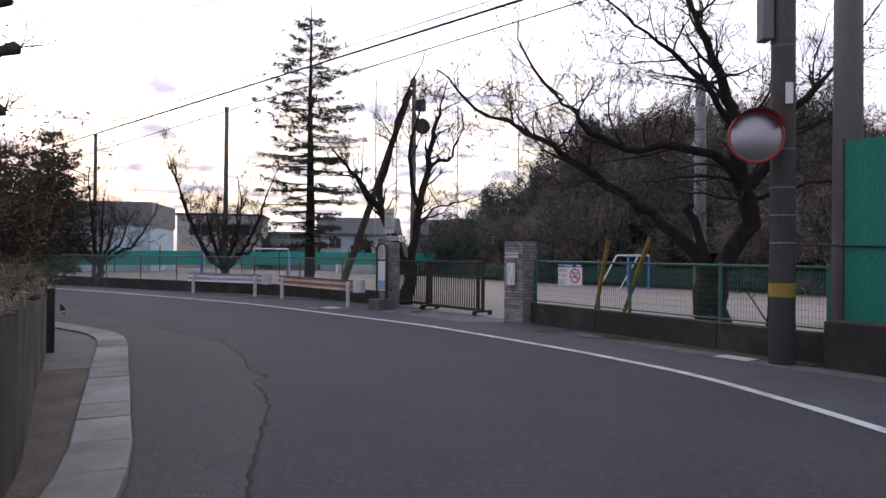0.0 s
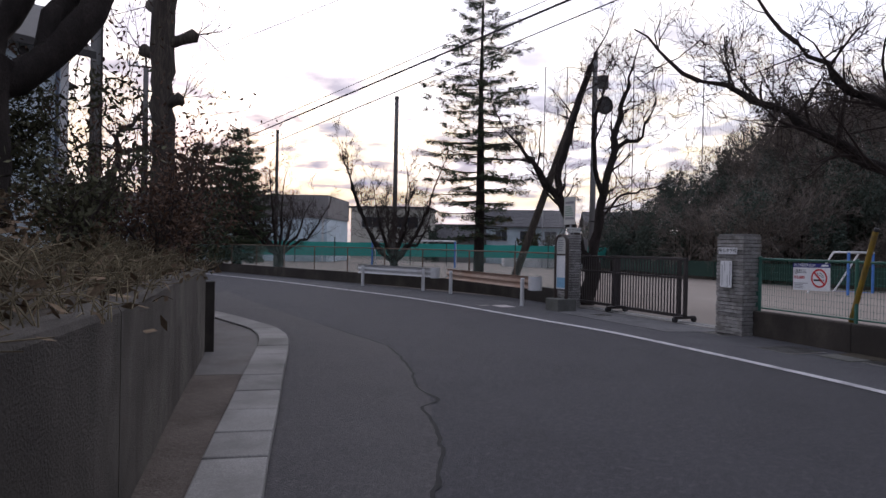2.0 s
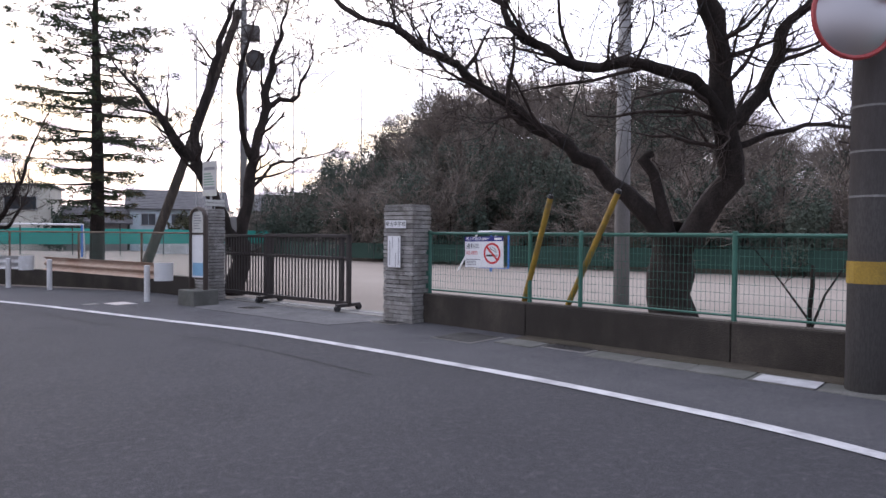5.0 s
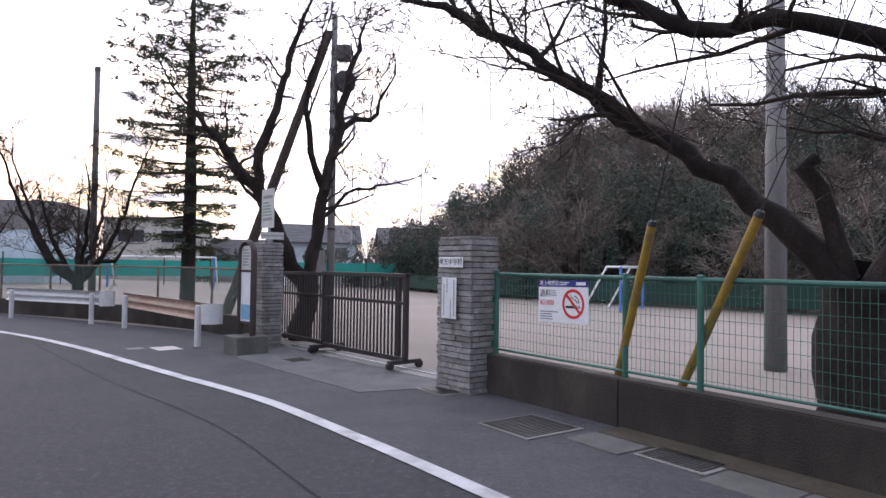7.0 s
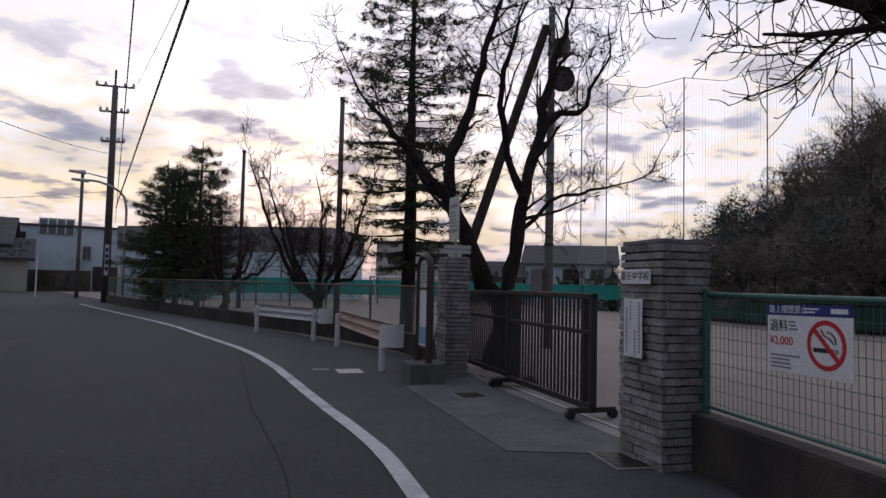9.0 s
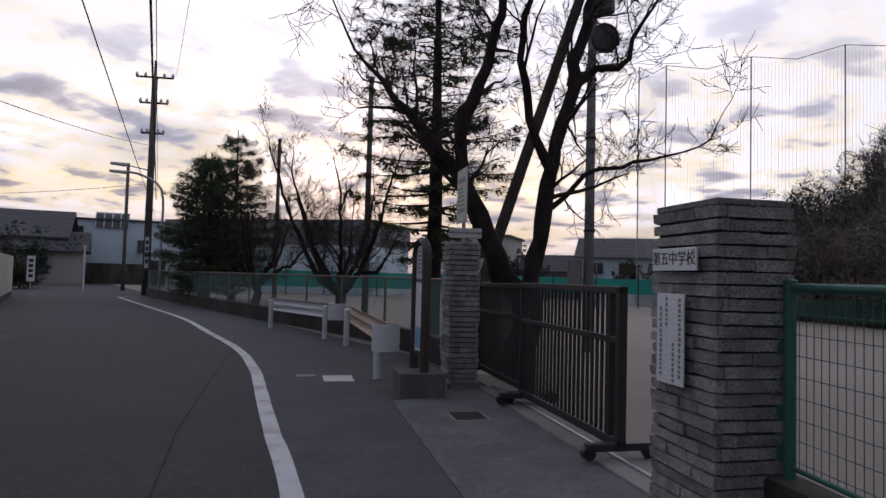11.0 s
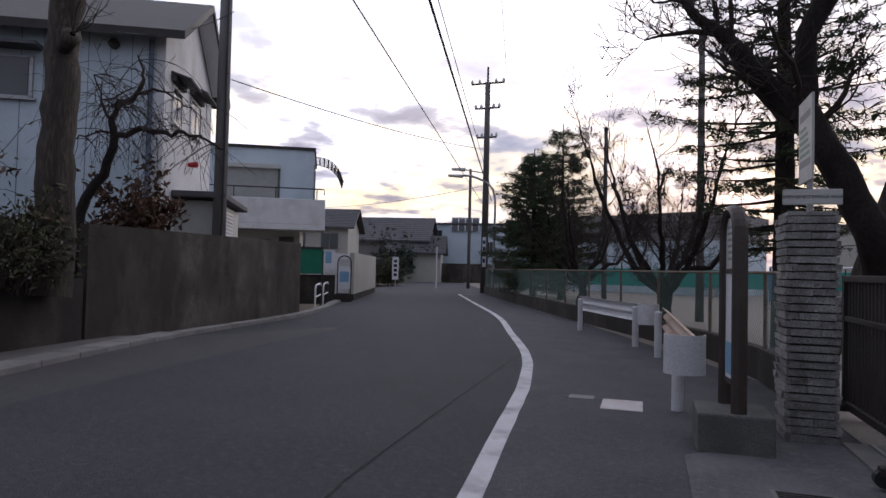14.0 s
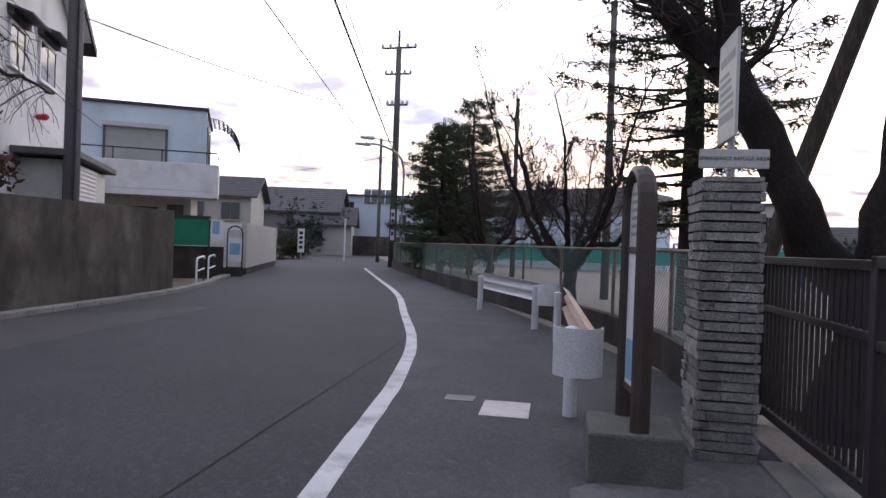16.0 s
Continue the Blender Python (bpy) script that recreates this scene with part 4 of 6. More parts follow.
# ---------------------------------------------------------------- sliding gate
def gate_panel(x0, x1, n, ztop, label):
    t = thing("sliding_gate", GATE_M @ Matrix.Translation((0, n, 0)), label, "gate", "sliding gates")
    for x in (x0, x1 - 0.07):
        part("stile", box(B(), x, -0.035, 0.1, x + 0.07, 0.035, ztop, 0.006), GATE_PAINT, t)
    for x in (x0 + 0.17, ):
        part("stile", box(B(), x, -0.03, 0.1, x + 0.05, 0.03, ztop - 0.04, 0.006), GATE_PAINT, t)
    part("top_rail", box(B(), x0, -0.035, ztop - 0.06, x1, 0.035, ztop, 0.006), GATE_PAINT, t)
    part("middle_rail", box(B(), x0 + 0.07, -0.03, 0.93, x1 - 0.07, 0.03, 0.98, 0.006), GATE_PAINT, t)
    part("bottom_rail", box(B(), x0, -0.035, 0.12, x1, 0.035, 0.19, 0.006), GATE_PAINT, t)
    me = finish("bar", box(B(), -0.011, -0.011, 0.19, 0.011, 0.011, ztop - 0.06), GATE_PAINT)
    n_ = int((x1 - x0 - 0.28) / 0.092)
    for i in range(n_):
        o = new("bar", me)
        o.parent = t
        o.location = (x0 + 0.27 + i * 0.092, 0, 0)
    for x in (x0 + 0.05, x1 - 0.1):
        foot = part("foot", box(B(), x - 0.04, -0.28, 0.1, x + 0.04, 0.28, 0.16, 0.008), GATE_PAINT, t, "dark steel cross foot")
        for y in (-0.26, 0.26):
            part("wheel", tube([(x - 0.03, y, 0.085), (x + 0.03, y, 0.085)], 0.055, 14), BLACK, foot)
    return t


gate_panel(1.22, 3.56, 0.46, 1.38, "dark brown steel sliding gate, half open")
gate_panel(3.50, 5.75, 0.58, 1.36, "dark brown steel sliding gate, pushed behind the other")

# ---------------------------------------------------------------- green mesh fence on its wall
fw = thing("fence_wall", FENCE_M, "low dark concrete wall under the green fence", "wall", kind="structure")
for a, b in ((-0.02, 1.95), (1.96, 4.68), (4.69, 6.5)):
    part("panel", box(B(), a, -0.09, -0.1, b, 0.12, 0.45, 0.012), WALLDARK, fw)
part("coping", box(B(), -0.02, -0.075, 0.452, 6.5, 0.10, 0.462), WALLCON, fw, "paler coping")
mf = thing("mesh_fence", FENCE_M, "green welded-wire fence on the low wall", "fence")
for s in (0.03, 1.95, 2.75, 4.68, 6.42):
    post = part("post", tube([(s, 0.02, 0.44), (s, 0.02, 1.43)], 0.03, 12), GREEN, mf)
    part("cap", tube([(s, 0.02, 1.43), (s, 0.02, 1.445), (s, 0.02, 1.455)], [0.034, 0.034, 0.015], 12), GREEN, post)
part("top_rail", tube([(0, 0.02, 1.41), (6.45, 0.02, 1.41)], 0.021, 10), GREEN, mf)
part("bottom_rail", tube([(0, 0.02, 0.52), (6.45, 0.02, 0.52)], 0.014, 8), GREEN, mf)
me = finish("upright_wire", tube([(0, 0.02, 0.52), (0, 0.02, 1.41)], 0.0022, 4), GREEN)
for i in range(122):
    o = new("upright_wire", me)
    o.parent = mf
    o.location = (0.05 + i * 0.052, 0, 0)
me = finish("cross_wire", tube([(0.05, 0.016, 0), (6.4, 0.016, 0)], 0.0026, 4), GREEN)
for i in range(9):
    o = new("cross_wire", me)
    o.parent = mf
    o.location = (0, 0, 0.56 + i * 0.103)
part("flat_post", box(B(), -0.11, -0.02, 0.44, -0.02, 0.05, 1.45, 0.006), GREEN, mf)

# no-smoking board on the fence: local x to the viewer's right
ns = thing("no_smoking_sign", FENCE_M @ Matrix.Translation((1.155, -0.012, 1.16)) @ pose(0, 0, 0, 0, -1.2, 0), "white no-smoking board with navy heading tied to the fence", "sign")
part("board", box(B(), -0.36, -0.010, -0.245, 0.36, 0.0, 0.205, 0.003), SIGNWHITE, ns)
part("heading", box(B(), -0.36, -0.0115, 0.135, 0.36, -0.002, 0.206), NAVY, ns, "navy blue heading strip")
lettering("heading_text", "路上喫煙禁止", 0.058, SIGNWHITE, ns, pose(-0.335, -0.013, 0.172, 90), "LEFT")
bm = B()
bars(bm, -0.02, 0.11, -0.0115, 0.186, 2, 0.02, 0.01, rnd)
box(bm, 0.20, -0.0125, 0.155, 0.33, -0.0115, 0.185)
part("heading_print", bm, SIGNWHITE, ns)
lettering("fine_text", "過料", 0.085, BLACK, ns, pose(-0.335, -0.012, 0.062, 90), "LEFT")
lettering("price", "¥2,000", 0.078, REDPRINT, ns, pose(-0.338, -0.012, -0.035, 90), "LEFT")
bm = B()
bars(bm, -0.16, -0.075, -0.010, 0.10, 3, 0.024, 0.012, rnd)
part("small_print", bm, GREYPRINT, ns, "short lines of small grey print")
bm = B()
bars(bm, -0.335, -0.06, -0.010, -0.125, 4, 0.026, 0.012, rnd)
part("small_print", bm, GREYPRINT, ns, "lines of small grey print")
bm = B()
ring = [(0.155 + 0.155 * math.cos(a), -0.0115, -0.04 + 0.155 * math.sin(a)) for a in (2 * math.pi * i / 40 for i in range(41))]
for a, b in zip(ring, ring[1:]):
    k = 0.80
    f = [a, b, (0.155 + (b[0] - 0.155) * k, -0.0115, -0.04 + (b[2] + 0.04) * k), (0.155 + (a[0] - 0.155) * k, -0.0115, -0.04 + (a[2] + 0.04) * k)]
    bm.faces.new([bm.verts.new(q) for q in f])
box(bm, -0.14, -0.0120, -0.016, 0.14, -0.0113, 0.016, 0, Matrix.Translation((0.155, 0, -0.04)) @ pose(0, 0, 0, 0, 45, 0))
part("prohibition_ring", bm, REDPRINT, ns, "red ring with a slanting bar")
bm = box(B(), 0.05, -0.0118, -0.085, 0.21, -0.0108, -0.058)
for i in range(2):
    box(bm, 0.222 + i * 0.016, -0.0118, -0.085, 0.231 + i * 0.016, -0.0108, -0.058)
for q in ([(0.12, 0.055), (0.14, 0.02), (0.19, 0.0), (0.215, -0.03)], [(0.165, 0.045), (0.20, 0.035), (0.225, 0.01), (0.235, -0.03)]):
    tube_into(bm, [(a, -0.0113, b) for a, b in q], 0.005, 4)
part("cigarette", bm, BLACK, ns)

# guy-wire covers behind the fence
for i, (a, b) in enumerate((((3.52, 13.02, 0.0), (3.66, 12.08, 1.88)), ((3.94, 12.6, 0.0), (4.29, 11.44, 1.92)))):
    a, b = Vector(a), Vector(b)
    g = thing("guy_cover", pose(*a), "slanting yellow plastic guy-wire cover behind the fence", "guy-wire cover", "guy-wire covers")
    part("cover", tube([(0, 0, 0), (b - a) * 0.5, (b - a)], 0.040, 12), YELLOW, g)
    part("cap", tube([(b - a), (b - a) * 1.02], [0.045, 0.03], 12), BLACK, g)
    part("stay_wire", tube([(b - a), (b - a) * 4.5], 0.006, 5), CABLE, g)

# block wall past the fence, windbreak sheet, columns
ew = FENCE_M @ Matrix.Translation((6.5, 0, 0))
t = thing("block_wall", ew, "dark concrete wall end beside the windbreak", "wall", kind="structure")
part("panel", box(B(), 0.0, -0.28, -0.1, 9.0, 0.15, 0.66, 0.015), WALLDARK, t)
t = thing("windbreak", FENCE_M @ Matrix.Translation((6.3, 0.62, 0)), "tall green mesh windbreak sheet on a frame", "windbreak")
bm = B()
k = 60
for j in range(k):
    x0, x1 = 0.05 + j * 0.1, 0.15 + j * 0.1
    y0, y1 = 0.03 * math.sin(j * 1.3), 0.03 * math.sin((j + 1) * 1.3)
    bm.faces.new([bm.verts.new(q) for q in ((x0, y0, 0.55), (x1, y1, 0.55), (x1, y1, 3.3), (x0, y0, 3.3))])
bmesh.ops.remove_doubles(bm, verts=bm.verts[:], dist=0.001)
part("sheet", bm, GREENSHEET, t, "", True)
for z in (0.6, 1.95, 3.28):
    part("frame_rail", tube([(0, 0.06, z), (6.2, 0.06, z)], 0.025, 8), DARKSTEEL, t)
for x in (0.0, 2.0, 4.0, 6.0):
    part("frame_post", tube([(x, 0.08, 0.0), (x, 0.08, 3.35)], 0.03, 8), DARKSTEEL, t)
part("cable", tube(spline([(-0.6, 0, 1.75), (0.5, -0.06, 1.72), (2.0, -0.06, 1.66), (5, -0.06, 1.7)], 0.3), 0.018, 6), CABLE, t)


def utility_pole(base, height, r0, r1, label, material=POLE, name="utility_pole", lean=(0, 0)):
    t = thing(name, pose(*base), label, "pole")
    part("shaft", tube([(0, 0, -0.3), (lean[0] * 0.5, lean[1] * 0.5, height / 2), (lean[0], lean[1], height)], [r0, (r0 + r1) / 2, r1], 18), material, t, "", True)
    return t


pr = utility_pole((5.55, 9.02, 0), 11.5, 0.180, 0.14, "thick concrete utility pole with steel bands and a yellow tag", POLE_DARK)
for z in (1.75, 2.15, 2.55, 3.1, 4.6):
    part("band", tube([(0, 0, z), (0, 0, z + 0.02)], 0.184 - z * 0.0035, 18), POLE, pr)
part("tag", tube([(0, 0, 0.98), (0, 0, 1.18)], 0.183, 18), YELLOW, pr, "yellow wrapped tag")
part("plate", box(B(), -0.05, -0.2, 3.75, 0.05, -0.18, 4.05), SIGNWHITE, pr, "white number plate")
part("box", box(B(), -0.34, -0.12, 4.7, -0.18, 0.12, 5.5, 0.02), POLE, pr, "grey cabinet")
mr = thing("traffic_mirror", Matrix.Translation((5.04, 8.72, 3.25)) @ pose(0, 0, 0, 0, 0, -8) @ Matrix.Diagonal((0.86, 0.86, 0.86, 1)), "round traffic mirror with a scuffed red hood, held by the pole", "mirror")
bm = B()
rings = []
for i in range(7):
    r = 0.40 * i / 6
    y = -0.02 - 0.09 * (1 - (i / 6) ** 2)
    rings.append([bm.verts.new((r * math.cos(a), y, r * math.sin(a))) for a in (2 * math.pi * j / 32 for j in range(32))] if i else [bm.verts.new((0, y, 0))])
for j in range(32):
    bm.faces.new((rings[0][0], rings[1][j], rings[1][(j + 1) % 32]))
for a, b in zip(rings[1:], rings[2:]):
    for j in range(32):
        bm.faces.new((a[j], b[j], b[(j + 1) % 32], a[(j + 1) % 32]))
bmesh.ops.recalc_face_normals(bm, faces=bm.faces[:])
part("mirror_face", bm, MIRROR, mr, "convex mirror", True)
bm = B()
tube_into(bm, [(0.42 * math.cos(a), -0.02, 0.42 * math.sin(a)) for a in (2 * math.pi * j / 36 for j in range(37))], 0.025, 8)
part("rim", bm, ORANGE, mr, "red rim")
bm = B()
for j in range(14):
    a0, a1 = math.pi * (0.12 + 0.76 * j / 14), math.pi * (0.12 + 0.76 * (j + 1) / 14)
    bm.faces.new([bm.verts.new(q) for q in ((0.43 * math.cos(a0), -0.02, 0.43 * math.sin(a0)), (0.43 * math.cos(a1), -0.02, 0.43 * math.sin(a1)), (0.45 * math.cos(a1), -0.2, 0.45 * math.sin(a1)), (0.45 * math.cos(a0), -0.2, 0.45 * math.sin(a0)))])
part("hood", bm, ORANGE, mr, "red hood")
part("arm", tube([(0, 0.03, 0.0), (0.35, 0.1, 0.0), (0.45, 0.22, 0)], 0.025, 8), ORANGE, mr)
utility_pole((7.25, 10.45, 0), 12, 0.235, 0.19, "pale thick concrete column behind the fence")
lp = utility_pole((6.78, 16.25, 0), 6.1, 0.165, 0.125, "pale concrete lamp column inside the schoolyard")
part("cap", tube([(0, 0, 6.05), (0, 0, 6.16)], 0.16, 14), POLE_DARK, lp)

# ---------------------------------------------------------------- cherry trees
bare_tree((5.95, 12.95, 0.0), [([(0, 0, -0.1), (-0.03, -0.02, 0.5), (-0.05, -0.1, 1.1), (-0.1, -0.2, 1.5)], [0.70, 0.59, 0.55, 0.56]),
    ([(-0.2, -0.15, 1.35), (-0.75, 0.1, 2.05), (-1.6, 0.35, 2.75), (-2.4, 0.6, 3.35), (-3.0, 0.78, 3.82), (-3.7, 0.95, 4.3), (-4.6, 1.2, 4.7)], [0.30, 0.21, 0.18, 0.15, 0.12, 0.09, 0.05]),
    ([(0.05, -0.3, 1.3), (0.35, -0.5, 1.9), (0.45, -0.75, 2.5), (0.2, -0.9, 3.1), (0.1, -0.95, 3.9), (-0.2, -1.0, 4.9), (-0.8, -1.1, 6.2)], [0.34, 0.30, 0.27, 0.23, 0.18, 0.13, 0.06]),
    ([(0.2, -0.9, 3.0), (-0.3, -0.95, 3.45), (-1.0, -1.0, 3.62), (-1.9, -0.9, 3.6), (-2.6, -0.7, 4.0), (-3.3, -0.5, 4.8)], [0.18, 0.15, 0.125, 0.11, 0.085, 0.04]),
    ([(0.25, -0.8, 2.8), (0.75, -0.9, 3.4), (1.1, -0.9, 4.2), (1.9, -1.0, 5.2)], [0.2, 0.16, 0.12, 0.05]),
    ([(0.3, -0.8, 2.6), (1.2, -0.9, 2.9), (2.4, -1.0, 3.0)], [0.09, 0.06, 0.03]),
    ([(0.1, -0.95, 3.7), (-0.5, -1.3, 4.6), (-1.3, -1.5, 5.3), (-2.2, -1.6, 6.0)], [0.13, 0.10, 0.07, 0.035])],
    "large bare cherry tree with dark spreading limbs behind the fence", 51, 3, 0.21, 1.9, droop=0.05, thick=0.58)
rng = np.random.default_rng(52)
stub = thing("tree_stub", pose(5.75, 12.75, 1.45), "short sawn-off dead cherry limb in the fork", "tree limb")
child_mesh("limb", limbs_mesh("limb", [([(0, 0, 0), (-0.12, 0, 0.4), (-0.25, 0, 0.85), (-0.42, 0, 1.05), (-0.3, 0, 1.15)], [0.11, 0.09, 0.08, 0.09, 0.07])], BARK, 10), stub)
bare_tree((5.75, 9.95, 0.0), [([(0, 0, 0), (0.0, 0.02, 0.6), (0.02, 0, 1.1)], [0.03, 0.026, 0.02]), ([(0, 0, 0.5), (-0.2, 0.2, 0.9), (-0.45, 0.35, 1.3)], [0.018, 0.014, 0.008]), ([(0, 0, 0.4), (0.15, -0.1, 0.8), (0.3, -0.2, 1.2)], [0.018, 0.014, 0.008])],
    "thin bare sapling behind the green fence", 53, 1, 0.5, 0.4)
RV = Vector((0.779, 0.627, 0))


def lat(l, z, away=0.0):
    v = RV * l + Vector((-0.627, 0.779, 0)) * away
    return (v.x, v.y, z)


bare_tree((-1.1, 19.1, 0.0), [([lat(0.05, -0.1), lat(0.1, 0.5), lat(0.15, 1.0), lat(0.1, 1.35)], [0.36, 0.32, 0.33, 0.36]),
    ([lat(0.05, 1.2), lat(-0.3, 1.75), lat(-0.55, 2.3), lat(-0.85, 2.9, 0.1), lat(-1.25, 3.35, 0.2), lat(-1.75, 3.95, 0.2), lat(-2.2, 4.5, 0.4)], [0.27, 0.24, 0.22, 0.19, 0.14, 0.09, 0.04]),
    ([lat(0.2, 1.2), lat(0.35, 2.0), lat(0.45, 2.8), lat(0.62, 3.6), lat(0.78, 4.3), lat(1.0, 5.2), lat(1.4, 6.6)], [0.24, 0.20, 0.18, 0.16, 0.14, 0.10, 0.04]),
    ([lat(-0.85, 2.8, 0.1), lat(-0.75, 3.7, 0.2), lat(-0.4, 4.6, 0.3), lat(-0.2, 5.6, 0.2), lat(0.2, 6.9)], [0.17, 0.15, 0.12, 0.09, 0.04]),
    ([lat(0.5, 3.0), lat(0.05, 3.9, -0.2), lat(-0.1, 4.8, -0.4), lat(0.2, 6.0, -0.5)], [0.13, 0.10, 0.08, 0.03]),
    ([lat(0.45, 2.4), lat(1.0, 2.9), lat(1.6, 3.1), lat(2.6, 3.4)], [0.07, 0.05, 0.04, 0.02]),
    ([lat(0.78, 4.2), lat(1.1, 4.5, -0.2), lat(1.4, 4.5, -0.3), lat(1.9, 5.4, -0.3)], [0.1, 0.08, 0.06, 0.03])],
    "bare forked cherry tree with dark bark behind the gate", 61, 3, 0.30, 1.4, droop=0.08, thick=0.64)


def small_cherry(base, height, label, seed, lean=0.5):
    rng = np.random.default_rng(seed)
    limbs = [([(0, 0, -0.1), (0.04, 0, 0.5), (0.0, 0.05, 1.0)], [0.2, 0.17, 0.16])]
    for i in range(8):
        a = i * 0.79 + rng.uniform(-0.3, 0.3)
        r = rng.uniform(1.3, 2.7) * lean * 2
        zt = height * rng.uniform(0.42, 0.92)
        c, s = math.cos(a), math.sin(a)
        limbs.append(([(0, 0.03, 0.8), (0.35 * r * c, 0.35 * r * s, 1.5), (0.7 * r * c, 0.7 * r * s, zt * 0.62), (r * c, r * s, zt)], [0.10, 0.075, 0.05, 0.022]))
    return bare_tree(base, limbs, label, seed, 3, 0.30, 1.2, thick=0.95)


small_cherry((-9.3, 25.6, 0), 5.4, "bare cherry tree with many thin limbs beside the guard rail", 71)
small_cherry((-17.6, 30.6, 0), 5.6, "bare cherry tree behind the chain-link fence", 72)

# ---------------------------------------------------------------- conifers
conifer((-5.4, 24.2, -0.05), 11.2, 2.1, "tall cedar with flat open tiers of dark needles", 81, 23, 0.14, 1.5, 0.18, 0.21, 0.17, 0.085, 0.042, 0.85)
conifer((-19.8, 29.9, 0), 6.5, 2.3, "dark dense conifer behind the chain-link fence", 82, 19, 0.10, 1.9, 0.1, 0.15, 0.06, 0.09, 0.065, 0.15)
conifer((-21.9, 33.3, 0), 8.4, 2.9, "dark dense conifer behind the chain-link fence", 83, 23, 0.10, 1.9, 0.1, 0.17, 0.06, 0.09, 0.065, 0.15)
conifer((-25.3, 34.3, 0), 7.8, 2.8, "dark dense conifer behind the chain-link fence", 84, 21, 0.10, 1.9, 0.1, 0.17, 0.06, 0.09, 0.065, 0.15)

# ---------------------------------------------------------------- chain-link fence along the road
fl = spline(FLINE, 1.0)
solid("fence_base", sweep(fl, [(-0.08, -0.1), (-0.08, 0.42), (0.08, 0.42), (0.08, -0.1)]), WALLDARK, "low dark concrete footing of the chain-link fence", "wall", "structure")
cl = thing("chain_link_fence", pose(0, 0, 0), "old green chain-link fence on a low wall beside the road", "fence")
marks = [fl[0]]
for p in fl[1:]:
    if (p - marks[-1]).length > 1.75:
        marks.append(p)
for p in marks:
    part("post", tube([(p.x, p.y, 0.4), (p.x, p.y, 1.4)], 0.026, 8), RUSTPOST, cl)
bm = B()
tube_into(bm, [(p.x, p.y, 1.38) for p in marks], 0.02, 8)
part("top_rail", bm, RUSTPOST, cl)
for i, (a, b) in enumerate(zip(marks, marks[1:])):
    L = (b - a).length
    d = (b - a) / L
    step = 0.075 if i < 6 else 0.13
    rad = 0.0032 if i < 6 else 0.0058
    bm = B()
    H = 0.94
    k = -H
    while k < L:
        for sgn in (1, -1):
            x0, x1 = max(0, k), min(L, k + H)
            z0, z1 = (x0 - k), (x1 - k)
            if sgn < 0:
                z0, z1 = H - z0, H - z1
            p, q = a + d * x0, a + d * x1
            tube_into(bm, [(p.x, p.y, 0.43 + z0), (q.x, q.y, 0.43 + z1)], rad, 3, False)
        k += step
    part("wire_mesh", bm, LINK, cl)

# ---------------------------------------------------------------- guard rails
def guard_rail(a, b, material, label, posts, end_at=None, capfar=False):
    a, b = Vector((*a, 0)), Vector((*b, 0))
    d = (b - a).normalized()
    n = Vector((d.y, -d.x, 0))
    L = (b - a).length
    t = thing("guard_rail", Matrix(((d.x, -n.x, 0, a.x), (d.y, -n.y, 0, a.y), (0, 0, 1, 0), (0, 0, 0, 1))), label, "guard rail", "guard rails")
    prof = [(0.0, 0.78), (0.03, 0.755), (0.075, 0.735), (0.085, 0.69), (0.03, 0.645), (0.02, 0.62), (0.03, 0.595), (0.085, 0.55), (0.075, 0.505), (0.03, 0.485), (0.0, 0.46)]
    bm = B()
    outer = [(-y, z) for y, z in prof]
    inner = [(-y + 0.012, z) for y, z in prof[::-1]]
    loop = outer + inner
    ra = [bm.verts.new((0, y, z)) for y, z in loop]
    rb = [bm.verts.new((L, y, z)) for y, z in loop]
    for j in range(len(loop)):
        bm.faces.new((ra[j], ra[(j + 1) % len(loop)], rb[(j + 1) % len(loop)], rb[j]))
    for r in (ra, rb):
        k = len(outer)
        for j in range(k - 1):
            bm.faces.new((r[j], r[j + 1], r[2 * k - 2 - j], r[2 * k - 1 - j]))
    bmesh.ops.recalc_face_normals(bm, faces=bm.faces[:])
    part("beam", bm, material, t)
    for s in posts:
        post = part("post", tube([(s * L, 0.09, -0.1), (s * L, 0.09, 0.72)], 0.057, 14), WHITE_METAL, t)
        part("bolt", tube([(s * L, -0.02, 0.62), (s * L, -0.045, 0.62)], 0.018, 8), STEEL, post)
        part("cap", tube([(s * L, 0.09, 0.72), (s * L, 0.09, 0.735)], [0.06, 0.03], 14), WHITE_METAL, post)
    ends = [0.0] if end_at is None else [end_at]
    if capfar:
        ends.append(L)
    for e in ends:
        bm = B()
        out = -1 if e == 0 else 1
        pts = [(e, -0.09), (e + out * 0.04, -0.095)] + [(e + out * (0.05 + 0.14 * math.sin(math.pi * k / 10)), 0.075 - 0.17 * math.cos(math.pi * k / 10)) for k in range(11)] + [(e, 0.245)]
        for (x0, y0), (x1, y1) in zip(pts, pts[1:]):
            bm.faces.new([bm.verts.new(q) for q in ((x0, y0, 0.45), (x1, y1, 0.45), (x1, y1, 0.80), (x0, y0, 0.80))])
        bmesh.ops.remove_doubles(bm, verts=bm.verts[:], dist=0.001)
        bmesh.ops.solidify(bm, geom=bm.faces[:], thickness=0.008)
        for edge in bm.edges:
            if len(edge.link_faces) == 2 and edge.calc_face_angle() > 0.7:
                edge.smooth = False
        part("end_piece", bm, WHITE_METAL, t, "white rounded end piece", True)
    return t


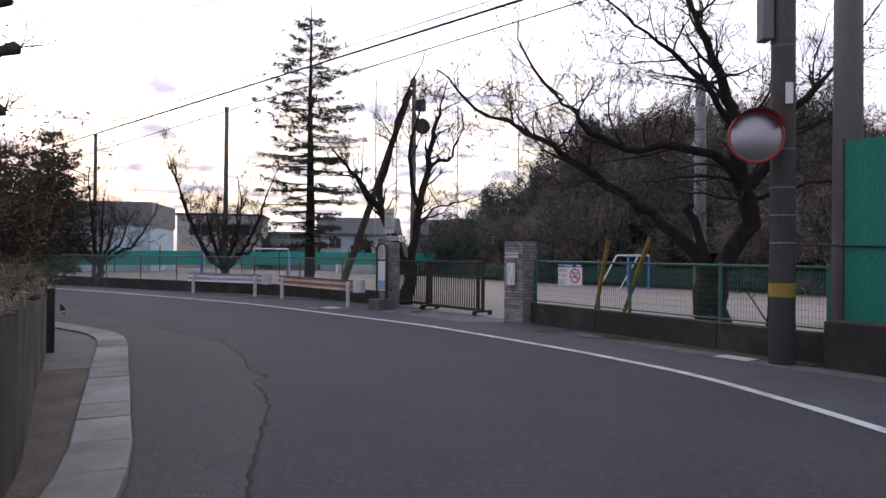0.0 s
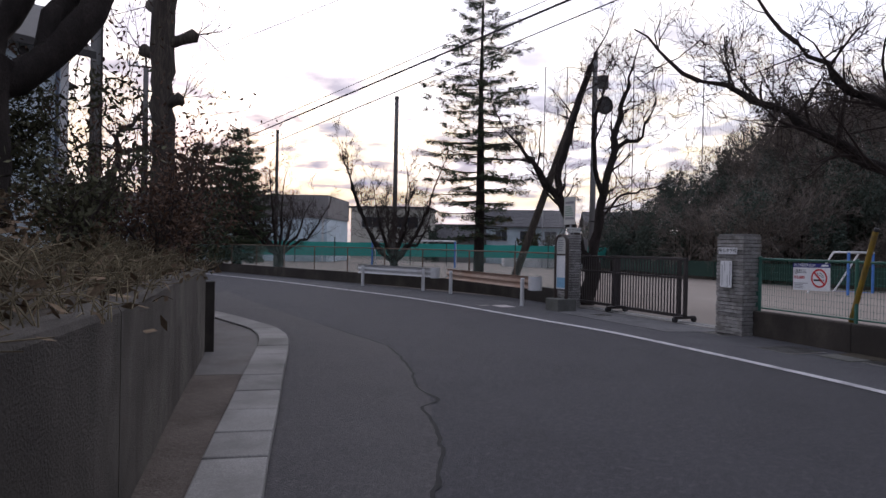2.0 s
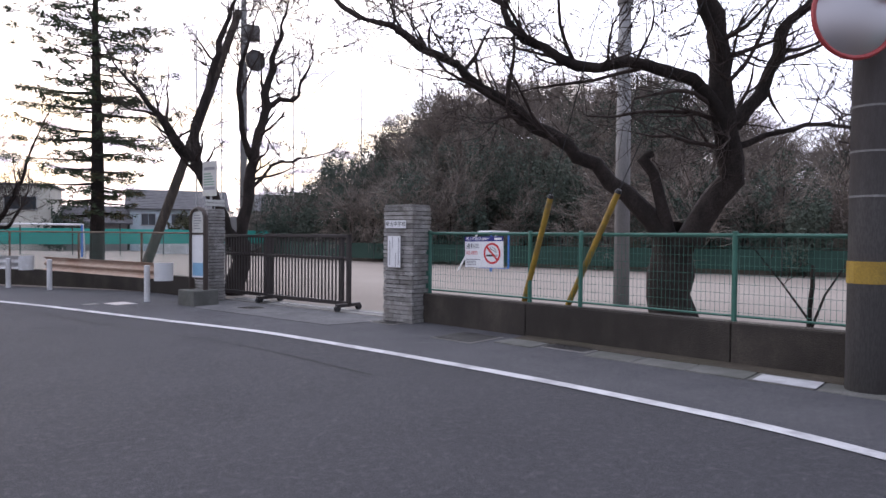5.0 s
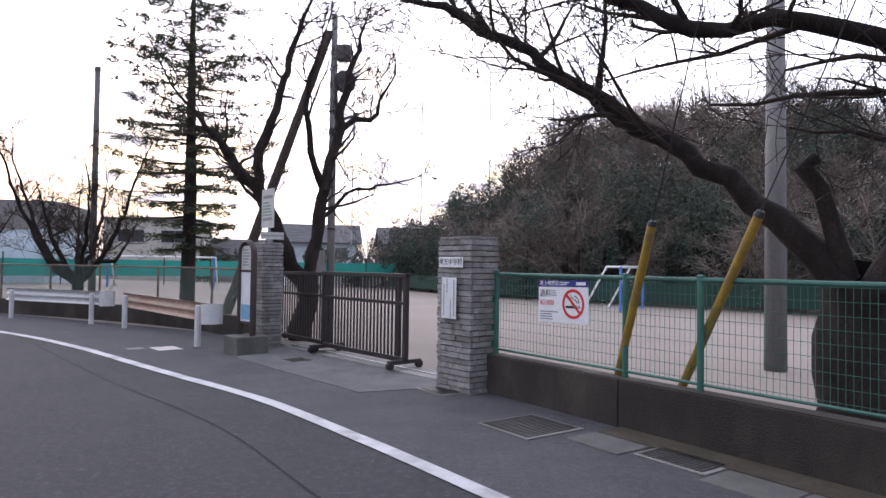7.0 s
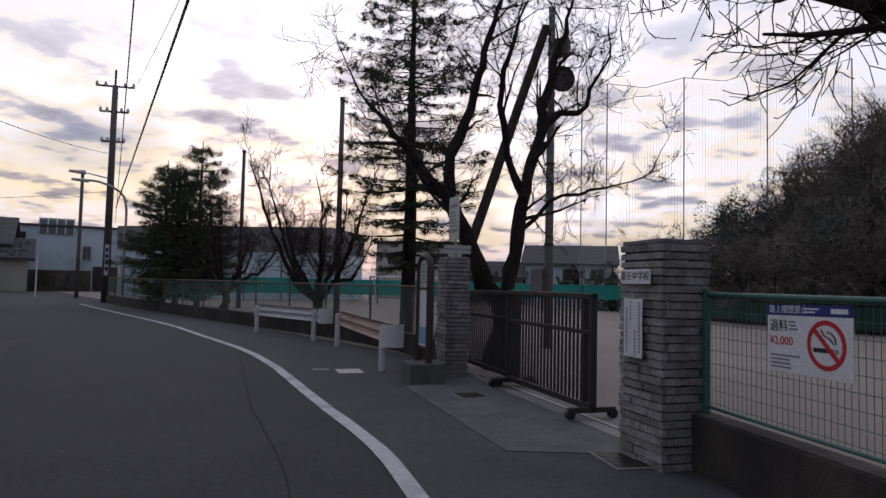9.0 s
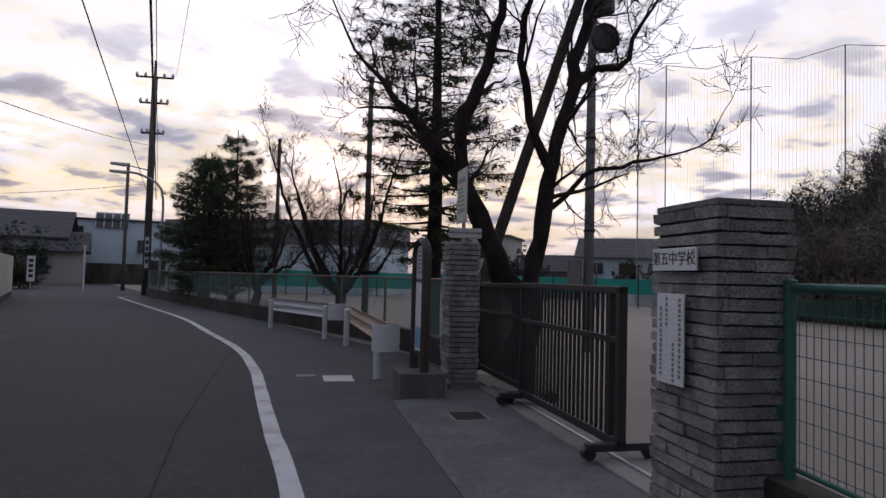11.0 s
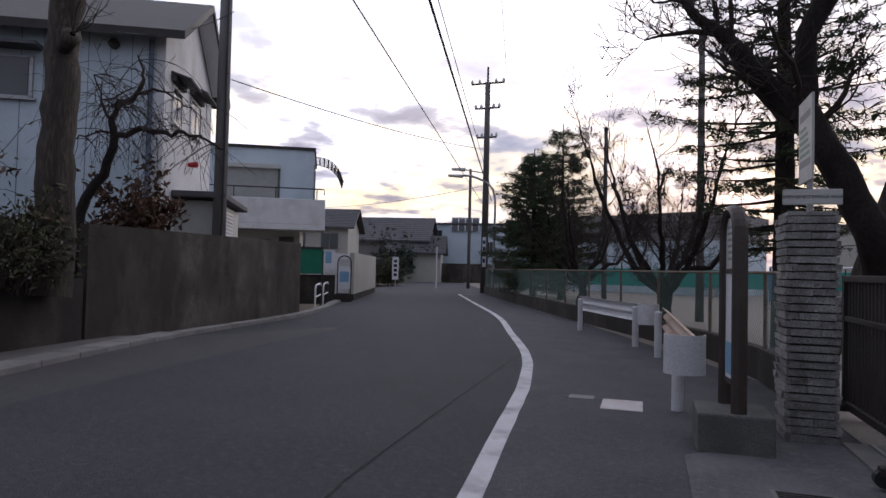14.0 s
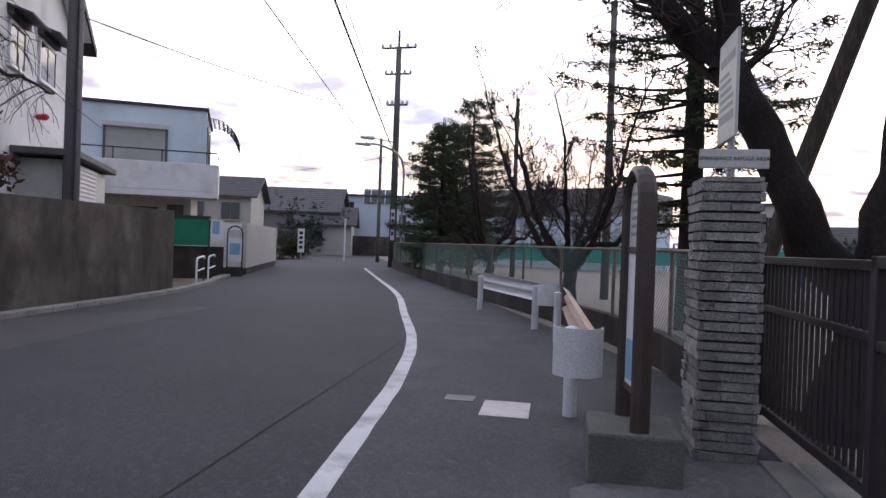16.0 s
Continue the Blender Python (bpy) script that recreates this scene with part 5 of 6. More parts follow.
guard_rail((-2.18, 17.58), (-5.75, 21.37), RUST_METAL, "guard rail with a faded, rust-stained beam and white end piece", (0.1, 0.9))
guard_rail((-6.2, 21.62), (-9.75, 23.2), WHITE_METAL, "white steel guard rail on round posts", (0.12, 0.9))

# ---------------------------------------------------------------- arched information sign on its block
bl = thing("concrete_block", GATE_M @ Matrix.Translation((4.26, -0.58, 0)), "weathered concrete block under the arched sign", "block")
part("block", box(B(), -0.27, -0.27, -0.02, 0.27, 0.27, 0.30, 0.02), BLOCKCON, bl)
ar = thing("arched_sign", Matrix.Translation(at_gate(4.26, -0.58, 0.29)) @ ROADSIDE @ pose(0, 0, 0, 0, 0, 7), "bronze arched metal sign frame with pale panels", "sign")
arch = [(-0.2, 0, 0)] + [(-0.2, 0, 1.0), (-0.2, 0, 1.33)] + [(-0.2 * math.cos(a), 0, 1.36 + 0.21 * math.sin(a)) for a in (math.pi * i / 12 for i in range(1, 12))] + [(0.2, 0, 1.33), (0.2, 0, 1.0), (0.2, 0, 0)]
bm = tube(arch, 0.034, 8)
for v in bm.verts:
    v.co.y *= 1.7
part("frame", bm, BRONZE, ar)
part("crossbar", box(B(), -0.2, -0.02, 1.06, 0.2, 0.02, 1.10), BRONZE, ar)
part("crossbar", box(B(), -0.2, -0.02, 0.2, 0.2, 0.02, 0.24), BRONZE, ar)
up_panel = part("upper_panel", box(B(), -0.17, -0.012, 1.1, 0.17, 0.012, 1.5), SIGNGREY, ar, "pale upper panel")
lo = part("lower_panel", box(B(), -0.17, -0.012, 0.24, 0.17, 0.012, 1.06), SIGNWHITE, ar, "white lower panel")
bm = B()
bars(bm, -0.12, 0.12, -0.012, 1.44, 6, 0.05, 0.022, rnd)
part("print", bm, GREYPRINT, up_panel)
part("print", box(B(), -0.15, -0.0135, 0.27, 0.15, -0.012, 0.52), SKYPRINT, lo, "pale blue print")

# ---------------------------------------------------------------- poles along the fence
pa = utility_pole((-10.35, 28.3, 0), 8.0, 0.12, 0.085, "slim dark net pole in the schoolyard", POLE_DARK, "net_pole")
part("cap", tube([(0, 0, 8.0), (0, 0, 8.15)], 0.1, 10), POLE_DARK, pa)
pc = utility_pole((-20.2, 34.4, 0), 7.9, 0.12, 0.085, "slim dark net pole in the schoolyard", POLE_DARK, "net_pole")
part("cap", tube([(0, 0, 7.9), (0, 0, 8.05)], 0.1, 10), POLE_DARK, pc)
pb = utility_pole((-1.3, 23.4, -0.1), 8.2, 0.11, 0.08, "floodlight pole with a dark round lamp and boxes", POLE)
lampd = part("floodlight", tube([(0.2, -0.1, 6.35), (0.26, -0.2, 6.35), (0.32, -0.3, 6.33), (0.36, -0.37, 6.32), (0.37, -0.38, 6.32)], [0.10, 0.23, 0.28, 0.30, 0.26], 20), DARKSTEEL, pb, "dark round floodlight")
part("bracket", tube([(0, 0, 6.35), (0.22, -0.12, 6.35)], 0.04, 8), DARKSTEEL, lampd)
part("box", box(B(), 0.1, -0.25, 6.95, 0.45, 0.05, 7.35, 0.02), POLE_DARK, pb, "small grey box")
part("switch_box", box(B(), -0.35, -0.3, 1.3, -0.12, -0.05, 1.95, 0.02), POLE, pb, "grey switch box")
for z in (2.5, 4.4, 5.6):
    part("band", tube([(0, 0, z), (0, 0, z + 0.05)], 0.115, 14), DARKSTEEL, pb)
br = thing("brace_pole", pose(-4.1, 23.1, -0.1), "slanting timber brace that props the floodlight pole", "pole")
part("shaft", tube([(0, 0, -0.2), (2.68, 0.25, 7.75)], [0.14, 0.105], 12), BARK_PALE, br)

# the big utility pole at the far bend
bp = utility_pole((-29.2, 33.9, 0), 12.2, 0.22, 0.15, "tall concrete utility pole with crossarms at the far bend", POLE_DARK)
part("top_pin", tube([(0, 0, 12.2), (0, 0, 13.1)], 0.06, 8), DARKSTEEL, bp)
ax = Vector((0.78, 0.62, 0))
for z, w in ((12.15, 1.0), (10.7, 0.75), (9.0, 0.6)):
    arm = part("crossarm", tube([(-ax.x * w, -ax.y * w, z), (ax.x * w, ax.y * w, z)], 0.055, 6), DARKSTEEL, bp)
    for s in (-0.95, -0.5, 0.5, 0.95):
        part("insulator", tube([(ax.x * w * s, ax.y * w * s, z), (ax.x * w * s, ax.y * w * s, z + 0.12), (ax.x * w * s, ax.y * w * s, z + 0.25)], [0.06, 0.09, 0.04], 8), SIGNWHITE, arm)
part("lamp_arm", tube([(0, 0, 6.9), (-1.2, -0.8, 7.2)], 0.035, 6), STEEL, bp)
part("lamp_head", tube([(-1.1, -0.75, 7.18), (-1.8, -1.2, 7.25)], [0.12, 0.08], 8), SIGNGREY, bp, "small street lamp head")
part("plate", box(B(), -0.1, -0.26, 1.5, 0.1, -0.22, 3.2, 0.01, pose(0, 0, 0, 0, 0, 50)), SIGNWHITE, bp, "white upright plate")
bm = B()
for i in range(4):
    box(bm, -0.07, -0.266, 2.8 - i * 0.35, 0.07, -0.262, 3.02 - i * 0.35, 0, pose(0, 0, 0, 0, 0, 50))
part("writing", bm, NAVY, bp)
lamp = thing("street_lamp", pose(-25.6, 32.0, 0), "slim grey street lamp with a curved arm", "street lamp")
part("post", tube(spline([(0, 0, 0), (0, 0, 3.0), (0, 0, 5.0), (-0.25, -0.2, 5.75), (-1.0, -0.8, 6.2), (-1.5, -1.2, 6.25)], 0.3), 0.06, 8), STEEL, lamp)
part("lamp_head", tube([(-1.4, -1.1, 6.22), (-2.0, -1.6, 6.27)], [0.1, 0.07], 8), SIGNGREY, lamp)
gp = utility_pole((-14.85, 16.09, 0), 12.5, 0.17, 0.13, "grey utility pole with step bolts behind the garden wall", POLE)
part("conduit", tube([(0.2, 0.02, 0.0), (0.19, 0.02, 11)], 0.028, 6), DARKSTEEL, gp)
for z in range(3, 12):
    part("step_bolt", tube([(-0.05, 0, z), (0.3, 0.05, z)], 0.012, 5), DARKSTEEL, gp)
fp_ = utility_pole((-36.5, 37.6, 0), 8.4, 0.12, 0.1, "slim dark pole beside the far houses", POLE_DARK)


def cable(a, b, sag, r, label):
    pts = [Vector(a).lerp(Vector(b), i / 20) - Vector((0, 0, 4 * sag * (i / 20) * (1 - i / 20))) for i in range(21)]
    solid("cable", tube(pts, r, 5), CABLE, label, "cable", group="overhead cables")


cable((-29.3, 34.4, 5.35), (13.1, 2.0, 6.22), 0.03, 0.024, "thick black overhead cable along the road")
cable((-29.2, 34.4, 5.75), (13.1, 2.1, 6.36), 0.05, 0.009, "thin black overhead cable along the road")
cable((-28.3, 34.6, 12.4), (5.55, 9.02, 7.6), 0.3, 0.009, "thin black overhead cable along the road")
cable((-29.3, 34.4, 4.4), (10.9, 2.0, 5.42), 0.03, 0.011, "thin black overhead cable across the road")
cable((-29.2, 33.9, 8.3), (-14.75, 16.25, 5.9), 0.25, 0.014, "black service cable between two poles")
cable((-29.2, 33.9, 6.2), (-60, 33, 7.0), 0.4, 0.014, "black service cable above the far houses")
cable((-14.75, 16.25, 7.6), (-13.6, 13.6, 6.2), 0.25, 0.012, "black service cable to the house")
cable((-14.75, 16.25, 8.0), (-7.5, 18.5, 11.0), 0.3, 0.012, "black service cable above the road")

# ---------------------------------------------------------------- football goals and far screen
def goal(base, turn, w, h, depth, label, blue=True):
    t = thing("football_goal", pose(*base, 0, 0, turn), label, "goal")
    for x in (0, w):
        part("post", tube([(x, 0, 0), (x, 0, h)], 0.06, 10), BLUEPOST if blue else SIGNWHITE, t)
        part("stay", tube([(x, 0.6, h), (x, depth, 0)], 0.045, 8), SIGNWHITE, t)
        part("top_bar", tube([(x, 0, h), (x, 0.6, h)], 0.045, 8), SIGNWHITE, t)
        part("ground_bar", tube([(x, 0, 0.05), (x, depth, 0.05)], 0.045, 8), BLUEPOST if blue else SIGNWHITE, t)
    part("crossbar", tube([(0, 0, h), (w, 0, h)], 0.06, 10), SIGNWHITE, t)
    part("back_bar", tube([(0, depth, 0.05), (w, depth, 0.05)], 0.045, 8), SIGNWHITE, t)
    return t


goal((9.0, 34.0, -0.49), 62, 4.4, 2.05, 1.7, "football goal with blue posts and white crossbar")
goal((-18.5, 44.5, -0.49), 12, 6.0, 2.3, 1.8, "far football goal with white crossbar and blue posts")
sc = thing("screen_fence", pose(0, 0, -0.49), "long teal windscreen along the far side of the schoolyard", "fence")
S0, S1 = Vector((-30, 41.5, 0)), Vector((-1.5, 60.5, 0))
sd = (S1 - S0).normalized()
L = (S1 - S0).length
i = 0
while i * 3 < L:
    p, q = S0 + sd * i * 3, S0 + sd * min(L, (i + 1) * 3)
    m = (p + q) / 2 + Vector((0.04, -0.06, 0)) * (-1) ** i
    bm = B()
    vs = [bm.verts.new(v) for v in ((p.x, p.y, 1.05), (m.x, m.y, 1.05), (q.x, q.y, 1.05), (q.x, q.y, 2.12), (m.x, m.y, 2.09), (p.x, p.y, 2.12))]
    bm.faces.new((vs[0], vs[1], vs[4], vs[5]))
    bm.faces.new((vs[1], vs[2], vs[3], vs[4]))
    part("screen_panel", bm, TEAL, sc)
    part("post", tube([(p.x, p.y, 0), (p.x, p.y, 2.5)], 0.04, 6), DARKSTEEL, sc)
    i += 1
# tall practice net far across the field
net = thing("practice_net", pose(0, 0, -0.49), "very tall thin ball net on slim poles across the schoolyard", "net")
npts = [(-9.0, 62.5), (-7.0, 63), (-1.0, 63.5), (5.0, 63.5), (10.5, 63)]
for p in npts:
    part("pole", tube([(*p, 0), (*p, 19)], 0.055, 6), STEEL, net)
bm = B()
for a, b in zip(npts, npts[1:]):
    for k in range(26):
        f = k / 26
        tube_into(bm, [(a[0] + (b[0] - a[0]) * f, a[1] + (b[1] - a[1]) * f, 0), (a[0] + (b[0] - a[0]) * f, a[1] + (b[1] - a[1]) * f, 18.8 - 1.2 * 4 * f * (1 - f) * 0.5)], 0.008, 3, False)
    tube_into(bm, [(*a, 19), ((a[0] + b[0]) / 2, (a[1] + b[1]) / 2, 18.4), (*b, 19)], 0.03, 4, False)
part("netting", bm, STEEL, net)

# ---------------------------------------------------------------- houses
def window(parent, x0, x1, z0, z1, y=-0.02, frame_mat=None, panes=2, sill=True):
    """A window on the face y of a house; x to the right as seen from outside."""
    w = thing("window", pose(0, 0, 0), "")
    w.parent = parent
    fm = frame_mat or STEEL
    bm = B()
    f = 0.05
    for a in ((x0, z0, x1, z0 + f), (x0, z1 - f, x1, z1), (x0, z0, x0 + f, z1), (x1 - f, z0, x1, z1)):
        box(bm, a[0], y - 0.05, a[1], a[2], y + 0.01, a[3])
    part("frame", bm, fm, w)
    n = panes
    for i in range(n):
        a, b = x0 + f + (x1 - x0 - 2 * f) * i / n, x0 + f + (x1 - x0 - 2 * f) * (i + 1) / n
        part("pane", box(B(), a + 0.02, y - 0.02 - 0.012 * (i % 2), z0 + f, b - 0.02, y - 0.01 - 0.012 * (i % 2), z1 - f), PANE, w)
    if sill:
        part("sill", box(B(), x0 - 0.05, y - 0.1, z0 - 0.05, x1 + 0.05, y, z0), fm, w)
    return w


def facing(x, y, dx, dy, z=0.0):
    """A frame at (x, y) whose x axis runs along (dx, dy), seen from outside to the right; y points into the house."""
    d = Vector((dx, dy, 0)).normalized()
    return Matrix(((d.x, -d.y, 0, x), (d.y, d.x, 0, y), (0, 0, 1, z), (0, 0, 0, 1)))


def gable_roof(t, x0, x1, y0, y1, z, rise, over=0.5, material=ROOF, th=0.14, courses=True):
    """Ridge along x."""
    ym = (y0 + y1) / 2
    for s, ya in ((0, y0 - over), (1, y1 + over)):
        bm = B()
        drop = rise * over / (ym - y0)
        a = [(x0 - over, ya, z - drop), (x1 + over, ya, z - drop), (x1 + over, ym, z + rise), (x0 - over, ym, z + rise)]
        lo_ = [bm.verts.new(p) for p in a]
        hi = [bm.verts.new((p[0], p[1], p[2] + th)) for p in a]
        for j in range(4):
            bm.faces.new((lo_[j], lo_[(j + 1) % 4], hi[(j + 1) % 4], hi[j]))
        bm.faces.new(hi)
        bm.faces.new(lo_[::-1])
        bmesh.ops.recalc_face_normals(bm, faces=bm.faces[:])
        slope = part("roof", bm, material, t, "grey tiled roof slope")
        if courses:
            n = 12
            for i in range(n):
                f0 = i / n
                y_, z_ = ya + (ym - ya) * f0, z - drop + (rise + drop) * f0 + th
                part("tile_course", box(B(), x0 - over, -0.012, 0.0, x1 + over, 0.012, 0.03, 0, Matrix.Translation((0, y_, z_))), material, slope)
    for xs in (x0, x1):
        bm = B()
        fs = [bm.verts.new(p) for p in ((xs, y0, z - 0.02), (xs, y1, z - 0.02), (xs, ym, z + rise - 0.02))]
        bk = [bm.verts.new((p.co.x + (0.1 if xs == x0 else -0.1), p.co.y, p.co.z)) for p in fs]
        bm.faces.new(fs)
        bm.faces.new(bk[::-1])
        for j in range(3):
            bm.faces.new((fs[j], fs[(j + 1) % 3], bk[(j + 1) % 3], bk[j]))
        bmesh.ops.recalc_face_normals(bm, faces=bm.faces[:])
        yield bm


def plain_house(x, y, dx, dy, w, d, h, rise, wall_mat, label, wins, z=0.0):
    t = thing("house", facing(x, y, dx, dy, z), label, "house")
    part("wall", box(B(), 0, 0, -0.2, w, d, h), wall_mat, t)
    if rise:
        for g in gable_roof(t, 0, w, 0, d, h, rise):
            part("gable", g, wall_mat, t)
    else:
        part("roof", box(B(), -0.25, -0.25, h, w + 0.25, d + 0.25, h + 0.22, 0.03), ROOF, t, "flat grey roof slab")
    for x0, x1, z0, z1 in wins:
        window(t, x0, x1, z0, z1)
    return t


# the rendered house behind the garden wall
H1 = thing("house", facing(-14.3, 14.67, -0.93, 0.36), "white rendered two-storey house with dark eaves behind the garden wall", "house")
# x runs from the road corner along the gable wall, y into the house
W1 = 5.8
part("wall", box(B(), 0, 0, -0.1, W1, 0.2, 6.6), HOUSEWHITE, H1, "white gable wall")
part("wall", box(B(), 0, 0.203, -0.1, 0.2, 9.0, 6.6), HOUSEBLUE, H1, "pale blue-grey side wall")
part("wall", box(B(), 0.2, 8.8, -0.1, W1, 9.0, 6.6), HOUSEWHITE, H1)
part("wall", box(B(), W1 - 0.2, 0.203, -0.1, W1, 8.797, 6.6), HOUSEWHITE, H1)
RIDGE, ZR = W1 * 0.5, 8.25
bm = B()
gv = [(0, 6.6), (W1, 6.6), (RIDGE, ZR)]
fr_ = [bm.verts.new((a, 0.0, b)) for a, b in gv]
bk_ = [bm.verts.new((a, 0.2, b)) for a, b in gv]
bm.faces.new(fr_)
bm.faces.new(bk_[::-1])
for j in range(3):
    bm.faces.new((fr_[j], fr_[(j + 1) % 3], bk_[(j + 1) % 3], bk_[j]))
bmesh.ops.recalc_face_normals(bm, faces=bm.faces[:])
part("gable", bm, HOUSEWHITE, H1)
for sgn in (0, 1):
    bm = B()
    xe = -0.45 if sgn == 0 else W1 + 0.45
    ze = 6.6 - (ZR - 6.6) * 0.45 / (W1 / 2)
    a = [(xe, -0.5, ze), (RIDGE, -0.5, ZR), (RIDGE, 9.7, ZR), (xe, 9.7, ze)]
    lo_ = [bm.verts.new(p) for p in a]
    hi = [bm.verts.new((p[0], p[1], p[2] + 0.2)) for p in a]
    for j in range(4):
        bm.faces.new((lo_[j], lo_[(j + 1) % 4], hi[(j + 1) % 4], hi[j]))
    bm.faces.new(hi)
    bm.faces.new(lo_[::-1])
    bmesh.ops.recalc_face_normals(bm, faces=bm.faces[:])
    slope = part("roof", bm, FASCIA, H1, "dark roof slope with wide eaves")
    sx = 0.0 if sgn == 0 else 1.0
    part("soffit", box(B(), min(xe * 0.94 if sgn == 0 else RIDGE, RIDGE), -0.45, -0.03, max(RIDGE, xe * 0.99 if sgn else RIDGE), -0.02, -0.01, 0,
         Matrix.Translation((RIDGE, 0, ZR)) @ Matrix.Rotation(math.atan2(ZR - 6.6, W1 / 2) * (-1 if sgn == 0 else 1), 4, "Y") @ Matrix.Translation((-RIDGE, 0, 0))), SIGNWHITE, slope, "pale soffit under the verge")
for x0, x1, z0, z1 in ((0.65, 1.65, 4.7, 5.6), (2.65, 4.0, 4.85, 5.8)):
    window(H1, x0, x1, z0, z1, 0.0, SIGNWHITE)
    slant = Matrix.Translation((0, 0, z1 + 0.27)) @ Matrix.Rotation(radians(18), 4, "X")
    aw = part("awning", box(B(), x0 - 0.12, -0.5, -0.02, x1 + 0.12, 0.0, 0.03, 0.01, slant), ROOF, H1, "small grey window canopy")
    part("awning_side", box(B(), x0 - 0.08, -0.12, z1 + 0.08, x1 + 0.08, 0.0, z1 + 0.22), ROOF, aw)
part("lower_roof", box(B(), 0.9, -1.25, 2.95, 5.4, -0.01, 3.1, 0.02), ROOF, H1, "low porch roof")
part("shutter_wall", box(B(), 1.3, -1.0, -0.1, 5.2, -0.01, 2.9), SIGNGREY, H1, "pale porch screen")
bm = B()
for i in range(26):
    box(bm, 1.5, -1.03, 0.3 + i * 0.1, 4.0, -1.0, 0.36 + i * 0.1)
part("louvres", bm, SIGNWHITE, H1, "white louvre slats")
part("downpipe", tube([(-0.06, 0.3, 0), (-0.06, 0.3, 6.4)], 0.05, 8), PIPE, H1, "blue-grey downpipe")
part("vent", tube([(-0.1, 1.1, 6.25), (0, 1.1, 6.25)], 0.12, 10), FASCIA, H1, "round wall vent")
for k in range(19):
    part("siding_joint", box(B(), -0.008, 0.25 + k * 0.46, 0.0, 0.0, 0.262 + k * 0.46, 6.5), PIPE, H1)
wn = window(H1, 0, 1, 0, 1, 0.0)
wn.matrix_basis = Matrix.Translation((0, 4.25, 4.9)) @ pose(0, 0, 0, 0, 0, -90) @ Matrix.Diagonal((1.5, 1, 0.95, 1))
part("awning", box(B(), -0.5, 2.55, 5.98, 0, 4.4, 6.06), ROOF, H1, "small grey window canopy")
rl = thing("alarm_lamp", pose(-16.6, 15.62, 3.95), "round red fire alarm lamp on the house wall", "lamp")
part("lens", tube([(0, 0, 0), (0.14, 0.16, 0), (0.19, 0.2, 0)], [0.06, 0.08, 0.04], 14), REDPRINT, rl)

# house with the balcony
H2 = thing("house", facing(-31.9, 15.7, 0.35, 0.94), "pale flat-roofed house with a long balcony and a shuttered window", "house")
W2 = 8.3
part("upper_storey", box(B(), 0, 0, 3.3, W2, 6.0, 7.0), HOUSEBLUE, H2)
part("roof_edge", box(B(), -0.08, -0.08, 7.0, W2 + 0.08, 6.08, 7.14), FASCIA, H2, "thin dark roof edge")
part("ground_storey", box(B(), 0, 0.6, -0.1, W2 - 0.6, 6.0, 3.3), HOUSECREAM, H2)
part("balcony", box(B(), -1.0, -1.5, 3.0, W2 + 0.6, -0.003, 3.25, 0.02), HOUSEWHITE, H2)
part("balcony_wall", box(B(), -1.0, -1.5, 3.253, W2 + 0.6, -1.38, 4.45, 0.02), HOUSEWHITE, H2, "white balcony wall")
part("balcony_wall", box(B(), W2 + 0.48, -1.377, 3.253, W2 + 0.6, 0.8, 4.45, 0.02), HOUSEWHITE, H2, "white balcony wall")
part("rail", tube([(-1.0, -1.44, 4.95), (W2 + 0.54, -1.44, 4.95), (W2 + 0.54, 0.8, 4.95)], 0.03, 6), DARKSTEEL, H2)
for i in range(6):
    part("rail_post", tube([(-0.9 + i * 1.88, -1.44, 4.45), (-0.9 + i * 1.88, -1.44, 4.95)], 0.025, 6), DARKSTEEL, H2)
sh = part("shutter", box(B(), W2 - 4.1, -0.06, 4.3, W2 - 1.7, -0.003, 6.0), SHUTTER, H2, "closed roller shutter")
part("shutter_hood", box(B(), W2 - 4.2, -0.28, 6.0, W2 - 1.6, -0.003, 6.22, 0.02), SIGNGREY, sh)
for x in (W2 - 4.2, W2 - 1.7):
    part("shutter_rail", box(B(), x, -0.1, 4.3, x + 0.1, -0.003, 6.0), POLE_DARK, sh)
bm = B()
for i in range(16):
    box(bm, W2 - 4.08, -0.072, 4.35 + i * 0.1, W2 - 1.72, -0.06, 4.40 + i * 0.1)
part("slats", bm, SHUTTER, sh)
# no hole in the wall: a dark panel carries the garage's inner shade as colour
part("garage_opening", box(B(), W2 - 4.6, 0.55, 0.0, W2 - 2.0, 0.602, 2.6), FASCIA, H2, "dark panel painted as the shade inside a garage opening")
part("meter", box(B(), W2 - 1.6, 0.45, 2.3, W2 - 0.9, 0.6, 2.75, 0.02), POLE_DARK, H2, "small grey wall unit")
# curved carport-style canopy at the side
for i in range(7):
    y = 0.2 + i * 0.45
    arc = [(W2 + 0.05, y, 6.75), (W2 + 0.7, y, 6.62), (W2 + 1.2, y, 6.2), (W2 + 1.45, y, 5.6)]
    part("canopy_rib", tube(spline(arc, 0.2), 0.02, 6), DARKSTEEL, H2, "curved dark canopy rib")
for p in spline([(W2 + 0.05, 0, 6.75), (W2 + 0.7, 0, 6.62), (W2 + 1.2, 0, 6.2), (W2 + 1.45, 0, 5.6)], 0.2):
    part("canopy_bar", tube([(p.x, 0.2, p.z), (p.x, 2.9, p.z)], 0.035, 6), DARKSTEEL, H2)
part("side_window", box(B(), W2 - 0.01, 0.6, 4.4, W2 + 0.03, 3.2, 6.4), PANE, H2)
for m_ in (0.6, 1.9, 3.2):
    part("window_bar", box(B(), W2 + 0.03, m_ - 0.04, 4.4, W2 + 0.06, m_ + 0.04, 6.4), STEEL, H2)

